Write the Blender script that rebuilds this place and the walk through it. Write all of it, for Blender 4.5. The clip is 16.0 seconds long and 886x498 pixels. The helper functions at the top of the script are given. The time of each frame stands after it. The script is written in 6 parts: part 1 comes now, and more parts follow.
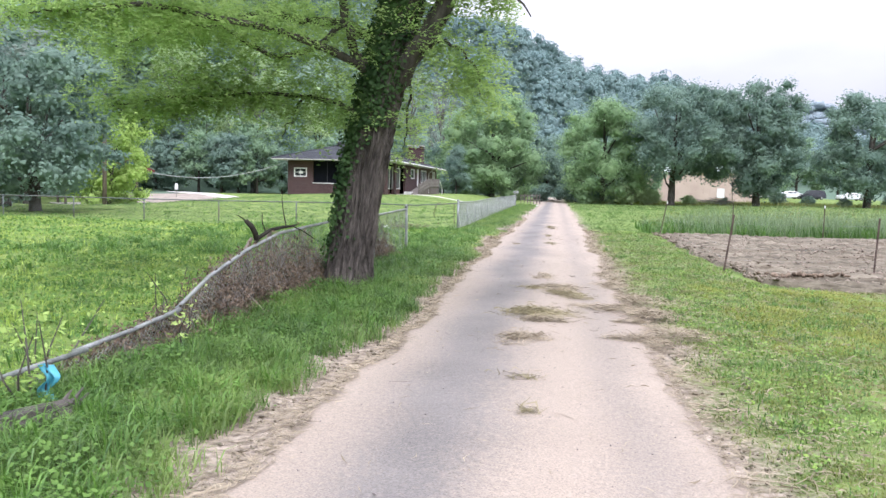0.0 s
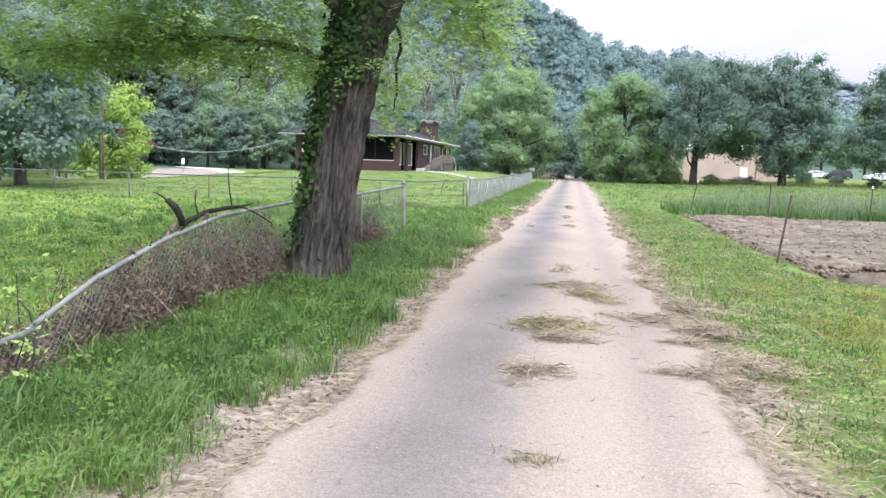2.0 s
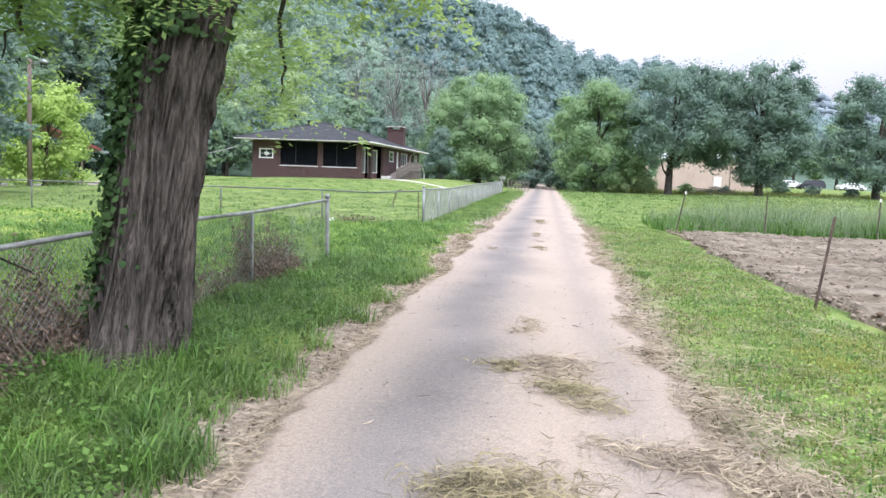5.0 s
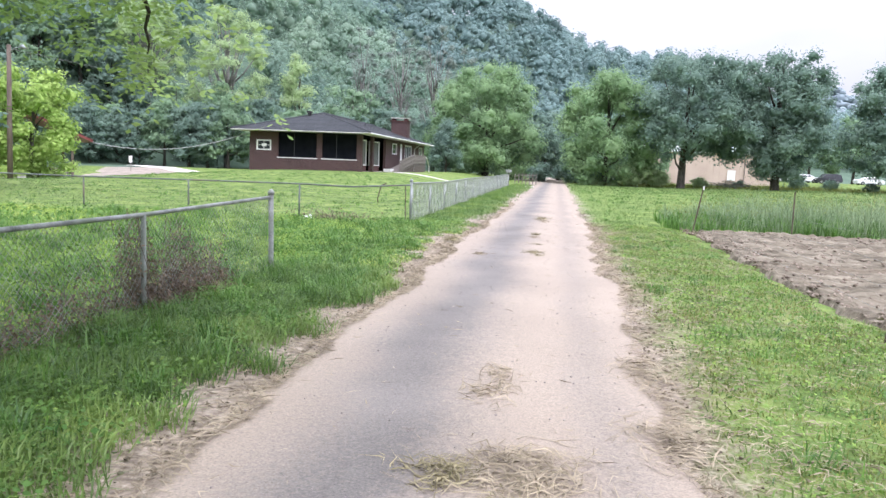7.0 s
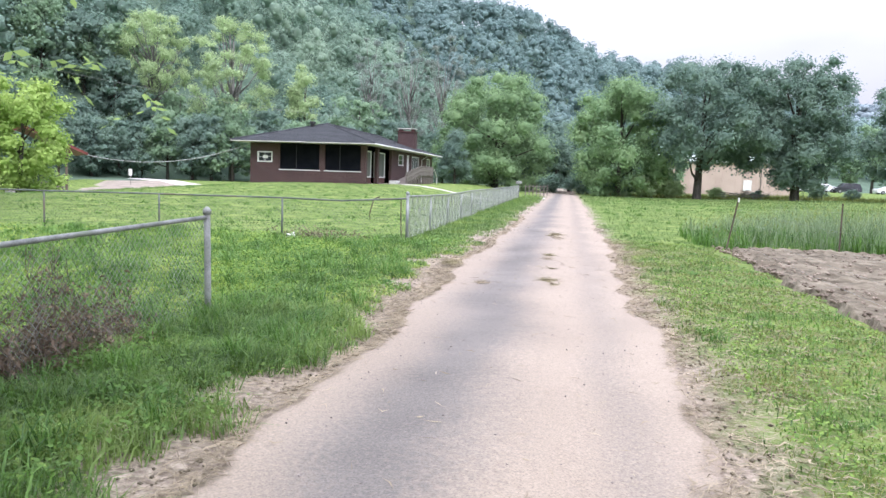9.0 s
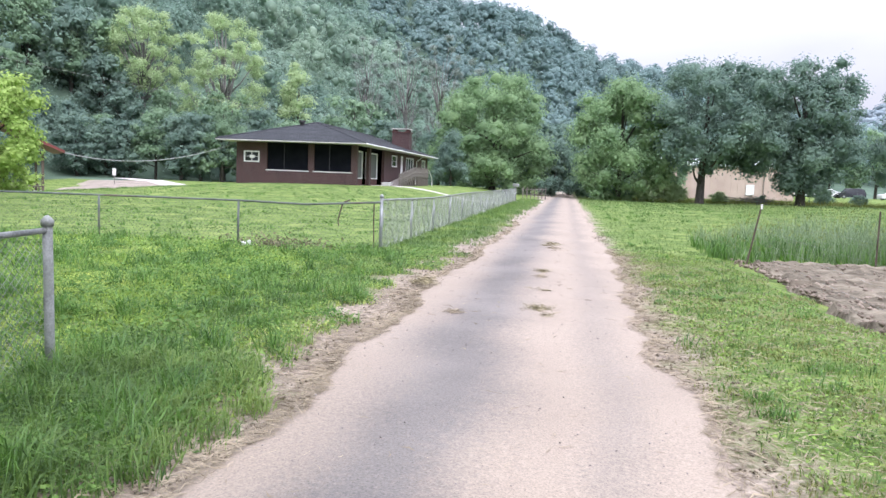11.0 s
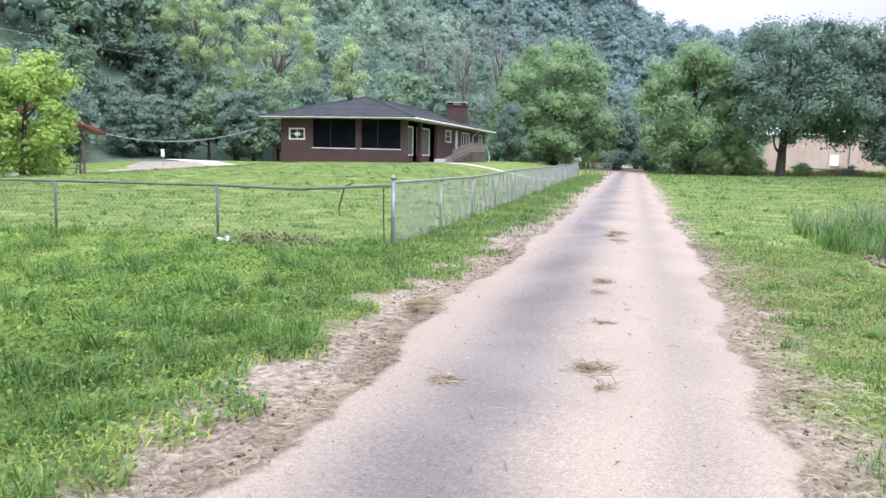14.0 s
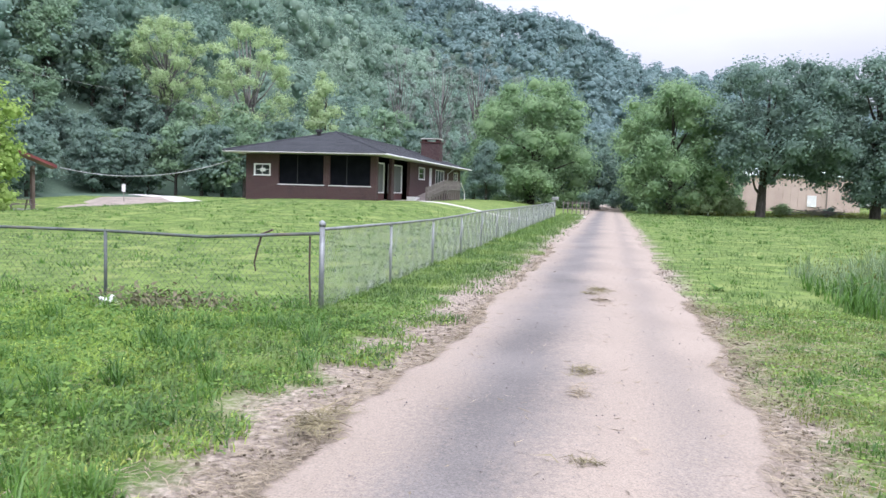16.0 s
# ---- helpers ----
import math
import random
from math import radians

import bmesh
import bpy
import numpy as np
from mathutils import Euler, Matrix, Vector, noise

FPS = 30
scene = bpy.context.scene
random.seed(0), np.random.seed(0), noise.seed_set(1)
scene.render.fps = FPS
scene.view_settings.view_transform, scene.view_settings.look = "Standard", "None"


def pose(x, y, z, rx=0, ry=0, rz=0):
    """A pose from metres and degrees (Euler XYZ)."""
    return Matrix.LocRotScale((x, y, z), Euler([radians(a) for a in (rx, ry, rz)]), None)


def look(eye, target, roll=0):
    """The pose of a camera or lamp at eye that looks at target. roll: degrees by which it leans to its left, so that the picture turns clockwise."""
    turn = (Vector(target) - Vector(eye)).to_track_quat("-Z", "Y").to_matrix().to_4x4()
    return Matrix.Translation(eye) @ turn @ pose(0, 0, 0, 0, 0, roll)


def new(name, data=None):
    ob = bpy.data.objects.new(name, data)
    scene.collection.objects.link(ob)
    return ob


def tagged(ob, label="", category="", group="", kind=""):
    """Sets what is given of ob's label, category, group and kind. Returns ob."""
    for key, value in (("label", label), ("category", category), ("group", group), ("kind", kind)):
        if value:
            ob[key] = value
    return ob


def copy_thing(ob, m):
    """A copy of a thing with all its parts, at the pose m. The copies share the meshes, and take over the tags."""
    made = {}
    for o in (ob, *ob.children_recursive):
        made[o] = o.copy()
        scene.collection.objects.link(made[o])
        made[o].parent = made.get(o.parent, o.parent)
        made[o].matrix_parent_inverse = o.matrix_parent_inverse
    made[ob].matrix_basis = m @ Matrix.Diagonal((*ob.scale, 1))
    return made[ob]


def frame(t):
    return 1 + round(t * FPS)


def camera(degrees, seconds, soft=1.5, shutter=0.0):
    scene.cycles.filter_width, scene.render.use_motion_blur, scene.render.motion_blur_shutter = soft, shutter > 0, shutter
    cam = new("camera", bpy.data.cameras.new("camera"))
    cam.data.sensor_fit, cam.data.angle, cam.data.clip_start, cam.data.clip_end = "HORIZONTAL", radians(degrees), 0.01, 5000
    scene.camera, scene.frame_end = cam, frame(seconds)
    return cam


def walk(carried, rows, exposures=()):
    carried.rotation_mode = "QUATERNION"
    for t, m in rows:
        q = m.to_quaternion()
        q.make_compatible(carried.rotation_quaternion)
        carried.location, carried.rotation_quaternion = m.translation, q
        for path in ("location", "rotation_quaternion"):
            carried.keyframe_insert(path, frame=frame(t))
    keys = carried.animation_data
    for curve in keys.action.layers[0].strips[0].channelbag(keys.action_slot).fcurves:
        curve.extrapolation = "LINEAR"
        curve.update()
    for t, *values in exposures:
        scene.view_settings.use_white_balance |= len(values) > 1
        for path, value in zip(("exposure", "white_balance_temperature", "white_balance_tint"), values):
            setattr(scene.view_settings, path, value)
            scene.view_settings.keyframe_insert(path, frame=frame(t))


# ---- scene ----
cam = camera(60.1, 16.0)
METRES, EYE, TILT, LEAN, TURN = 19.73, 1.6, 0.0, 0.8, 8.2
ROWS = [
    (0.0, 0.0, 0.0, 0.0, 0.17, -4.57, -2.15),
    (0.5, 0.0012, 0.0313, -0.0002, -0.0, -4.82, -2.15),
    (1.0, 0.0078, 0.0609, -0.0021, 0.41, -5.43, -2.37),
    (1.5, 0.0094, 0.0928, -0.0027, 1.15, -6.04, -2.53),
    (2.0, 0.0138, 0.1243, -0.003, 1.38, -6.3, -2.54),
    (2.5, 0.0182, 0.1563, -0.0015, 1.36, -6.27, -2.36),
    (3.0, 0.0213, 0.1873, -0.0009, 0.49, -6.02, -2.13),
    (3.5, 0.0271, 0.2182, -0.0008, 0.17, -5.68, -2.01),
    (4.0, 0.0296, 0.2489, -0.0014, -0.47, -5.5, -2.12),
    (6.5, 0.0653, 0.3951, -0.0002, -0.19, -6.09, -3.41),
    (7.0, 0.0714, 0.4259, -0.0006, 0.17, -6.19, -2.98),
    (7.5, 0.0723, 0.458, -0.0013, 0.35, -6.15, -2.67),
    (8.0, 0.0776, 0.4887, -0.0017, 0.49, -6.0, -2.61),
    (8.5, 0.0794, 0.5192, -0.0011, 0.86, -5.54, -2.51),
    (11.0, 0.1028, 0.6726, -0.0014, 0.91, -5.19, -3.06),
    (11.5, 0.1095, 0.7039, -0.001, 0.99, -5.75, -3.19),
    (12.0, 0.1151, 0.7342, -0.0003, 1.63, -6.54, -3.14),
    (12.5, 0.1172, 0.7663, -0.0001, 2.47, -7.29, -2.9),
    (13.0, 0.1245, 0.7969, -0.0001, 3.7, -7.76, -2.51),
    (13.5, 0.1248, 0.8286, -0.0006, 4.43, -7.71, -2.21),
    (14.0, 0.128, 0.8594, -0.0007, 5.62, -7.18, -2.04),
    (14.5, 0.1311, 0.8899, -0.0, 5.45, -6.52, -2.35),
    (15.0, 0.1341, 0.9221, 0.0014, 4.79, -5.65, -2.65),
    (15.5, 0.1395, 0.9546, 0.0026, 4.59, -5.03, -2.71),
    (16.0, 0.1404, 0.987, 0.0026, 4.06, -4.36, -2.55),
]
walk(cam, [(t, pose(0, 0, EYE, TILT, LEAN, TURN) @ pose(METRES * x, METRES * y, METRES * z, 90 + pitch, roll, yaw)) for t, x, y, z, yaw, pitch, roll in ROWS], [(0.0, 0.74, 5820, 21), (4.0, 0.80, 5820, 21), (8.0, 0.76, 5800, 21), (11.0, 0.68, 5780, 22), (14.0, 0.68, 5740, 22), (16.0, 0.52, 5700, 22)])

# ---- light ----
SUN_EL, SUN_AZ = 48.0, 150.0
world = bpy.data.worlds.new("sky")
scene.world = world
world.use_nodes = True
wn, wl = world.node_tree.nodes, world.node_tree.links
wn.clear()
w_out = wn.new("ShaderNodeOutputWorld")
w_bg = wn.new("ShaderNodeBackground")
w_sky = wn.new("ShaderNodeTexSky")
w_sky.sky_type = "NISHITA"
w_sky.sun_disc = False
w_sky.sun_elevation, w_sky.sun_rotation = radians(SUN_EL), radians(SUN_AZ)
w_sky.air_density, w_sky.dust_density = 1.0, 3.0
# a thin, even cloud cover over the whole sky
w_tc = wn.new("ShaderNodeTexCoord")
w_map = wn.new("ShaderNodeMapping")
w_map.inputs["Scale"].default_value = (1.0, 1.0, 3.2)
w_noise = wn.new("ShaderNodeTexNoise")
w_noise.inputs["Scale"].default_value, w_noise.inputs["Detail"].default_value = 2.6, 6.0
w_ramp = wn.new("ShaderNodeValToRGB")
w_ramp.color_ramp.elements[0].position, w_ramp.color_ramp.elements[0].color = 0.3, (3.15, 3.16, 3.2, 1)
w_ramp.color_ramp.elements[1].position, w_ramp.color_ramp.elements[1].color = 0.7, (4.1, 4.08, 4.05, 1)
w_mix = wn.new("ShaderNodeMix")
w_mix.data_type = "RGBA"
w_mix.inputs["Factor"].default_value = 0.95
wl.new(w_tc.outputs["Generated"], w_map.inputs["Vector"])
wl.new(w_map.outputs["Vector"], w_noise.inputs["Vector"])
wl.new(w_noise.outputs["Fac"], w_ramp.inputs["Fac"])
wl.new(w_sky.outputs["Color"], next(q for q in w_mix.inputs if q.name == "A" and q.enabled))
wl.new(w_ramp.outputs["Color"], next(q for q in w_mix.inputs if q.name == "B" and q.enabled))
# an overcast sky is brighter towards the zenith
w_sep = wn.new("ShaderNodeSeparateXYZ")
w_rise = wn.new("ShaderNodeMapRange")
w_rise.inputs["To Min"].default_value, w_rise.inputs["To Max"].default_value = 0.88, 6.0
w_mul = wn.new("ShaderNodeVectorMath")
w_mul.operation = "SCALE"
wl.new(w_tc.outputs["Generated"], w_sep.inputs[0])
wl.new(w_sep.outputs["Z"], w_rise.inputs["Value"])
wl.new(next(o for o in w_mix.outputs if o.enabled), w_mul.inputs[0])
wl.new(w_rise.outputs["Result"], w_mul.inputs["Scale"])
wl.new(w_mul.outputs["Vector"], w_bg.inputs["Color"])
w_bg.inputs["Strength"].default_value = 0.1
wl.new(w_bg.outputs["Background"], w_out.inputs["Surface"])
sun = new("sun", bpy.data.lights.new("sun", "SUN"))
sun.data.energy, sun.data.angle, sun.data.color = 1.4, radians(18), (1.0, 0.96, 0.90)
az = radians(SUN_AZ)
sun.matrix_world = look((0, 0, 60), Vector((0, 0, 60)) - Vector((math.sin(az) * math.cos(radians(SUN_EL)), math.cos(az) * math.cos(radians(SUN_EL)), math.sin(radians(SUN_EL)))))

# ---- materials ----
def sock(node, name):
    return next(s for s in node.inputs if s.name == name and s.enabled)


def mat(name, a, b, scale=3.0, fine=40.0, rough=0.85, bump=0.3, metal=0.0, c=None, island=0.0, obj=0.0, translucent=0.0, spread=0.22, depth=0.02, stretch=(1, 1, 1), spec=0.4):
    """A surface that varies between the colours a and b (and c in patches), with grain and relief."""
    m = bpy.data.materials.new(name)
    m.use_nodes = True
    n, l = m.node_tree.nodes, m.node_tree.links
    p = n["Principled BSDF"]
    tc = n.new("ShaderNodeTexCoord")
    mp = n.new("ShaderNodeMapping")
    mp.inputs["Scale"].default_value = stretch
    l.new(tc.outputs["Object"], mp.inputs["Vector"])
    n1 = n.new("ShaderNodeTexNoise")
    n1.inputs["Scale"].default_value, n1.inputs["Detail"].default_value = scale, 5.0
    n2 = n.new("ShaderNodeTexNoise")
    n2.inputs["Scale"].default_value, n2.inputs["Detail"].default_value = fine, 3.0
    for q in (n1, n2):
        l.new(mp.outputs["Vector"], q.inputs["Vector"])
    add = n.new("ShaderNodeMath")
    add.operation = "MULTIPLY_ADD"
    l.new(n2.outputs["Fac"], add.inputs[0])
    add.inputs[1].default_value = 0.5
    l.new(n1.outputs["Fac"], add.inputs[2])
    last = add
    if island or obj:
        src = n.new("ShaderNodeNewGeometry" if island else "ShaderNodeObjectInfo")
        more = n.new("ShaderNodeMath")
        more.operation = "MULTIPLY_ADD"
        l.new(src.outputs["Random Per Island" if island else "Random"], more.inputs[0])
        more.inputs[1].default_value = island or obj
        l.new(add.outputs[0], more.inputs[2])
        last = more
    mid = 0.75 + (island or obj) * 0.5
    rg = n.new("ShaderNodeMapRange")
    rg.inputs["From Min"].default_value, rg.inputs["From Max"].default_value = mid - spread - (island or obj) * 0.4, mid + spread + (island or obj) * 0.4
    l.new(last.outputs[0], rg.inputs["Value"])
    mx = n.new("ShaderNodeMix")
    mx.data_type = "RGBA"
    sock(mx, "A").default_value, sock(mx, "B").default_value = (*a, 1), (*b, 1)
    l.new(rg.outputs["Result"], sock(mx, "Factor"))
    col = mx
    if c:
        n3 = n.new("ShaderNodeTexNoise")
        n3.inputs["Scale"].default_value, n3.inputs["Detail"].default_value = scale * 0.37, 4.0
        l.new(mp.outputs["Vector"], n3.inputs["Vector"])
        r3 = n.new("ShaderNodeMapRange")
        r3.inputs["From Min"].default_value, r3.inputs["From Max"].default_value = 0.52, 0.68
        l.new(n3.outputs["Fac"], r3.inputs["Value"])
        m3 = n.new("ShaderNodeMix")
        m3.data_type = "RGBA"
        l.new(r3.outputs["Result"], sock(m3, "Factor"))
        l.new(next(o for o in mx.outputs if o.enabled), sock(m3, "A"))
        sock(m3, "B").default_value = (*c, 1)
        col = m3
    colour = next(o for o in col.outputs if o.enabled)
    l.new(colour, p.inputs["Base Color"])
    p.inputs["Roughness"].default_value, p.inputs["Metallic"].default_value = rough, metal
    p.inputs["Specular IOR Level"].default_value = spec
    if bump:
        bp = n.new("ShaderNodeBump")
        bp.inputs["Strength"].default_value, bp.inputs["Distance"].default_value = bump, depth
        l.new(last.outputs[0], bp.inputs["Height"])
        l.new(bp.outputs["Normal"], p.inputs["Normal"])
    if translucent:
        tr = n.new("ShaderNodeBsdfTranslucent")
        l.new(colour, tr.inputs["Color"])
        ms = n.new("ShaderNodeMixShader")
        ms.inputs[0].default_value = translucent
        l.new(p.outputs[0], ms.inputs[1])
        l.new(tr.outputs[0], ms.inputs[2])
        l.new(ms.outputs[0], n["Material Output"].inputs["Surface"])
    return m


def leafmat(name, a, b, c=None, translucent=0.4, scale=0.35):
    return mat(name, a, b, scale=scale, fine=2.5, rough=0.65, bump=0, c=c, island=0.14, translucent=translucent, spread=0.2, spec=0.12)


M_ROCKBARK = mat("bark", (0.03, 0.028, 0.024), (0.175, 0.155, 0.135), scale=3.6, fine=15, bump=1.0, depth=0.06, stretch=(5, 5, 0.9), rough=0.95, spec=0.15)
M_DEADWOOD = mat("dead_wood", (0.012, 0.011, 0.009), (0.045, 0.041, 0.032), scale=5, fine=34, bump=0.9, rough=0.95, spec=0.15)
M_LIMB = mat("dark_bark", (0.03, 0.027, 0.023), (0.10, 0.09, 0.075), scale=4, fine=30, bump=0.8, stretch=(2, 2, 0.6))
M_GREYLIMB = mat("grey_bark", (0.12, 0.12, 0.11), (0.27, 0.26, 0.24), scale=2, fine=20, bump=0.6)
# The mid and deep greens carry extra blue: haze put into the leaf colour.
M_LEAF_MID = leafmat("leaf_green", (0.17, 0.27, 0.175), (0.345, 0.48, 0.295), translucent=0.5)
M_LEAF_MAPLE = leafmat("leaf_maple", (0.185, 0.30, 0.16), (0.37, 0.515, 0.265), translucent=0.5)
M_LEAF_DARK = leafmat("leaf_hazed_deep_green", (0.145, 0.225, 0.19), (0.28, 0.39, 0.30), translucent=0.5)
M_LEAF_PALE = leafmat("leaf_pale_green", (0.34, 0.45, 0.23), (0.57, 0.70, 0.40), translucent=0.5)
M_LEAF_BRIGHT = leafmat("leaf_fresh_green", (0.25, 0.39, 0.085), (0.54, 0.68, 0.23), translucent=0.5)
M_LEAF_GREY = leafmat("leaf_grey_green", (0.18, 0.23, 0.20), (0.36, 0.42, 0.36), translucent=0.5)
M_LEAF_LOCUST = leafmat("leaf_locust", (0.19, 0.30, 0.095), (0.44, 0.59, 0.20), translucent=0.65, scale=0.6)
M_IVY = leafmat("leaf_ivy", (0.022, 0.052, 0.02), (0.075, 0.135, 0.045), translucent=0.2, scale=2)
# Distance haze is put into these three leaf colours, bluer with depth.
M_WOOD_NEAR = leafmat("near_hazed_leaf", (0.17, 0.265, 0.22), (0.32, 0.445, 0.34), c=(0.36, 0.475, 0.355), scale=0.1, translucent=0.45)
M_WOOD_FAR = leafmat("far_hazed_leaf", (0.145, 0.23, 0.225), (0.285, 0.395, 0.36), scale=0.07, translucent=0.35)
M_WOOD_DIM = leafmat("distant_hazed_leaf", (0.30, 0.37, 0.40), (0.37, 0.44, 0.47), scale=0.02, translucent=0.3)
M_GRASS = mat("meadow_turf", (0.07, 0.115, 0.03), (0.195, 0.275, 0.07), scale=2.2, fine=30, bump=0.9, depth=0.06, c=(0.23, 0.285, 0.085), spec=0.1)
def bare_verge(m):
    """Bare dry earth and thatch on the ground beside the lane, ragged at its edge."""
    n, l = m.node_tree.nodes, m.node_tree.links
    p = n["Principled BSDF"]
    base = p.inputs["Base Color"].links[0].from_socket
    tc, sep = n.new("ShaderNodeTexCoord"), n.new("ShaderNodeSeparateXYZ")
    l.new(tc.outputs["Object"], sep.inputs[0])
    ns, nf = n.new("ShaderNodeTexNoise"), n.new("ShaderNodeTexNoise")
    ns.inputs["Scale"].default_value, ns.inputs["Detail"].default_value = 1.1, 6
    nf.inputs["Scale"].default_value, nf.inputs["Detail"].default_value = 17, 5
    for q in (ns, nf):
        l.new(tc.outputs["Object"], q.inputs["Vector"])
    def op(kind, a, b=0.0, c=0.0):
        q = n.new("ShaderNodeMath")
        q.operation = kind
        for i, v in enumerate((a, b, c)):
            if isinstance(v, (int, float)):
                q.inputs[i].default_value = v
            else:
                l.new(v, q.inputs[i])
        return q.outputs[0]
    d = op("MAXIMUM", op("MULTIPLY", op("ADD", sep.outputs["X"], 0.72), -1.0), op("MULTIPLY_ADD", sep.outputs["X"], 0.72, 0.80))
    d = op("SUBTRACT", d, op("MULTIPLY", op("SUBTRACT", ns.outputs["Fac"], 0.5), 1.5))
    d = op("SUBTRACT", d, op("MULTIPLY", op("SUBTRACT", nf.outputs["Fac"], 0.5), 0.5))
    rg = n.new("ShaderNodeMapRange")
    rg.inputs["From Min"].default_value, rg.inputs["From Max"].default_value = 2.0, 1.62
    l.new(d, rg.inputs["Value"])
    earth, mx = n.new("ShaderNodeMix"), n.new("ShaderNodeMix")
    earth.data_type = mx.data_type = "RGBA"
    sock(earth, "A").default_value, sock(earth, "B").default_value = (0.17, 0.14, 0.11, 1), (0.46, 0.395, 0.315, 1)
    er = n.new("ShaderNodeMapRange")
    er.inputs["From Min"].default_value, er.inputs["From Max"].default_value = 0.35, 0.68
    l.new(nf.outputs["Fac"], er.inputs["Value"])
    l.new(er.outputs["Result"], sock(earth, "Factor"))
    l.new(rg.outputs["Result"], sock(mx, "Factor"))
    l.new(base, sock(mx, "A"))
    l.new(next(o for o in earth.outputs if o.enabled), sock(mx, "B"))
    l.new(next(o for o in mx.outputs if o.enabled), p.inputs["Base Color"])


bare_verge(M_GRASS)
# Colour lightened in place of haze, to lift the dark gaps between crowns.
M_FOREST_FLOOR = mat("forest_floor", (0.07, 0.11, 0.08), (0.13, 0.19, 0.13), scale=0.3, fine=4, bump=0.5, spec=0.1)
M_BLADE_DRY = mat("mown_grass_blade", (0.085, 0.12, 0.028), (0.28, 0.325, 0.088), scale=1.3, fine=3, rough=0.6, bump=0, island=0.6, translucent=0.35, c=(0.30, 0.26, 0.125), spec=0.2)
M_BLADE_TALL = mat("tall_grass_blade", (0.11, 0.18, 0.085), (0.33, 0.42, 0.24), scale=0.5, fine=3, rough=0.7, bump=0, island=0.5, translucent=0.35, spec=0.2)
# Brighter and yellower than verge blades: sunlight on the meadow put into the colour.
M_BLADE_MEADOW = mat("sunlit_meadow_blade", (0.13, 0.235, 0.04), (0.47, 0.61, 0.13), scale=1.6, fine=4, rough=0.6, bump=0, island=0.5, translucent=0.4, c=(0.55, 0.62, 0.17), spec=0.15)
M_BLADE_VERGE = mat("verge_blade", (0.035, 0.09, 0.022), (0.21, 0.335, 0.078), scale=1.8, fine=5, rough=0.42, bump=0, island=0.6, translucent=0.38, c=(0.25, 0.35, 0.09), spec=0.4)
# Dry yellow, with the sun on the patch put into the colour too.
M_BLADE_YELLOW = mat("sunlit_yellow_blade", (0.18, 0.205, 0.045), (0.44, 0.46, 0.125), scale=1.4, fine=4, rough=0.65, bump=0, island=0.5, translucent=0.4, spec=0.15)
M_LAWN = mat("lawn_blade", (0.085, 0.15, 0.045), (0.195, 0.29, 0.10), scale=0.5, fine=5, rough=0.6, bump=0, island=0.4, translucent=0.35, c=(0.21, 0.285, 0.11), spec=0.15)
M_CLOVER = mat("clover_leaf", (0.10, 0.20, 0.03), (0.33, 0.48, 0.10), scale=2.2, fine=5, rough=0.5, bump=0, island=0.6, translucent=0.35, c=(0.13, 0.25, 0.06), spec=0.3)
M_STRAW = mat("dry_straw", (0.13, 0.105, 0.07), (0.47, 0.40, 0.28), scale=2, fine=9, rough=0.8, bump=0, island=0.5, spec=0.2)
M_DEADLEAF = mat("dead_leaf", (0.08, 0.06, 0.043), (0.32, 0.245, 0.175), scale=2, fine=9, rough=0.9, bump=0, island=0.6, translucent=0.2, spec=0.1)
M_DEADVINE = mat("dead_vine", (0.075, 0.063, 0.052), (0.33, 0.28, 0.23), scale=2, fine=9, rough=0.9, bump=0, island=0.6, spec=0.1)
M_SOIL = mat("tilled_soil", (0.075, 0.064, 0.045), (0.275, 0.242, 0.18), scale=1.5, fine=9, bump=1.0, depth=0.14, c=(0.145, 0.12, 0.085), stretch=(0.5, 2.2, 1), spec=0.1)
M_CLOD = mat("soil_clod", (0.085, 0.066, 0.05), (0.36, 0.30, 0.235), scale=2, fine=20, bump=0.4, island=0.6, spec=0.1)
M_BRICK = mat("red_brick", (0.06, 0.027, 0.025), (0.11, 0.05, 0.045), scale=1.5, fine=12, bump=0.4, obj=0.4)
def brick_material():
    """Red brick in running bond with thin mortar joints."""
    m = mat("brick_wall", (0.03, 0.017, 0.017), (0.075, 0.037, 0.035), scale=0.8, fine=9, bump=0.2)
    n, l = m.node_tree.nodes, m.node_tree.links
    p = n["Principled BSDF"]
    base = p.inputs["Base Color"].links[0].from_socket
    tc, sep, com = n.new("ShaderNodeTexCoord"), n.new("ShaderNodeSeparateXYZ"), n.new("ShaderNodeCombineXYZ")
    add, br = n.new("ShaderNodeMath"), n.new("ShaderNodeTexBrick")
    l.new(tc.outputs["Object"], sep.inputs[0])
    l.new(sep.outputs["X"], add.inputs[0])
    l.new(sep.outputs["Y"], add.inputs[1])
    l.new(add.outputs[0], com.inputs[0])
    l.new(sep.outputs["Z"], com.inputs[1])
    l.new(com.outputs[0], br.inputs["Vector"])
    br.inputs["Scale"].default_value, br.inputs["Mortar Size"].default_value = 1.0, 0.008
    br.inputs["Brick Width"].default_value, br.inputs["Row Height"].default_value = 0.21, 0.075
    l.new(base, br.inputs["Color1"])
    br.inputs["Color2"].default_value, br.inputs["Mortar"].default_value = (0.065, 0.033, 0.031, 1), (0.105, 0.08, 0.075, 1)
    l.new(br.outputs["Color"], p.inputs["Base Color"])
    return m


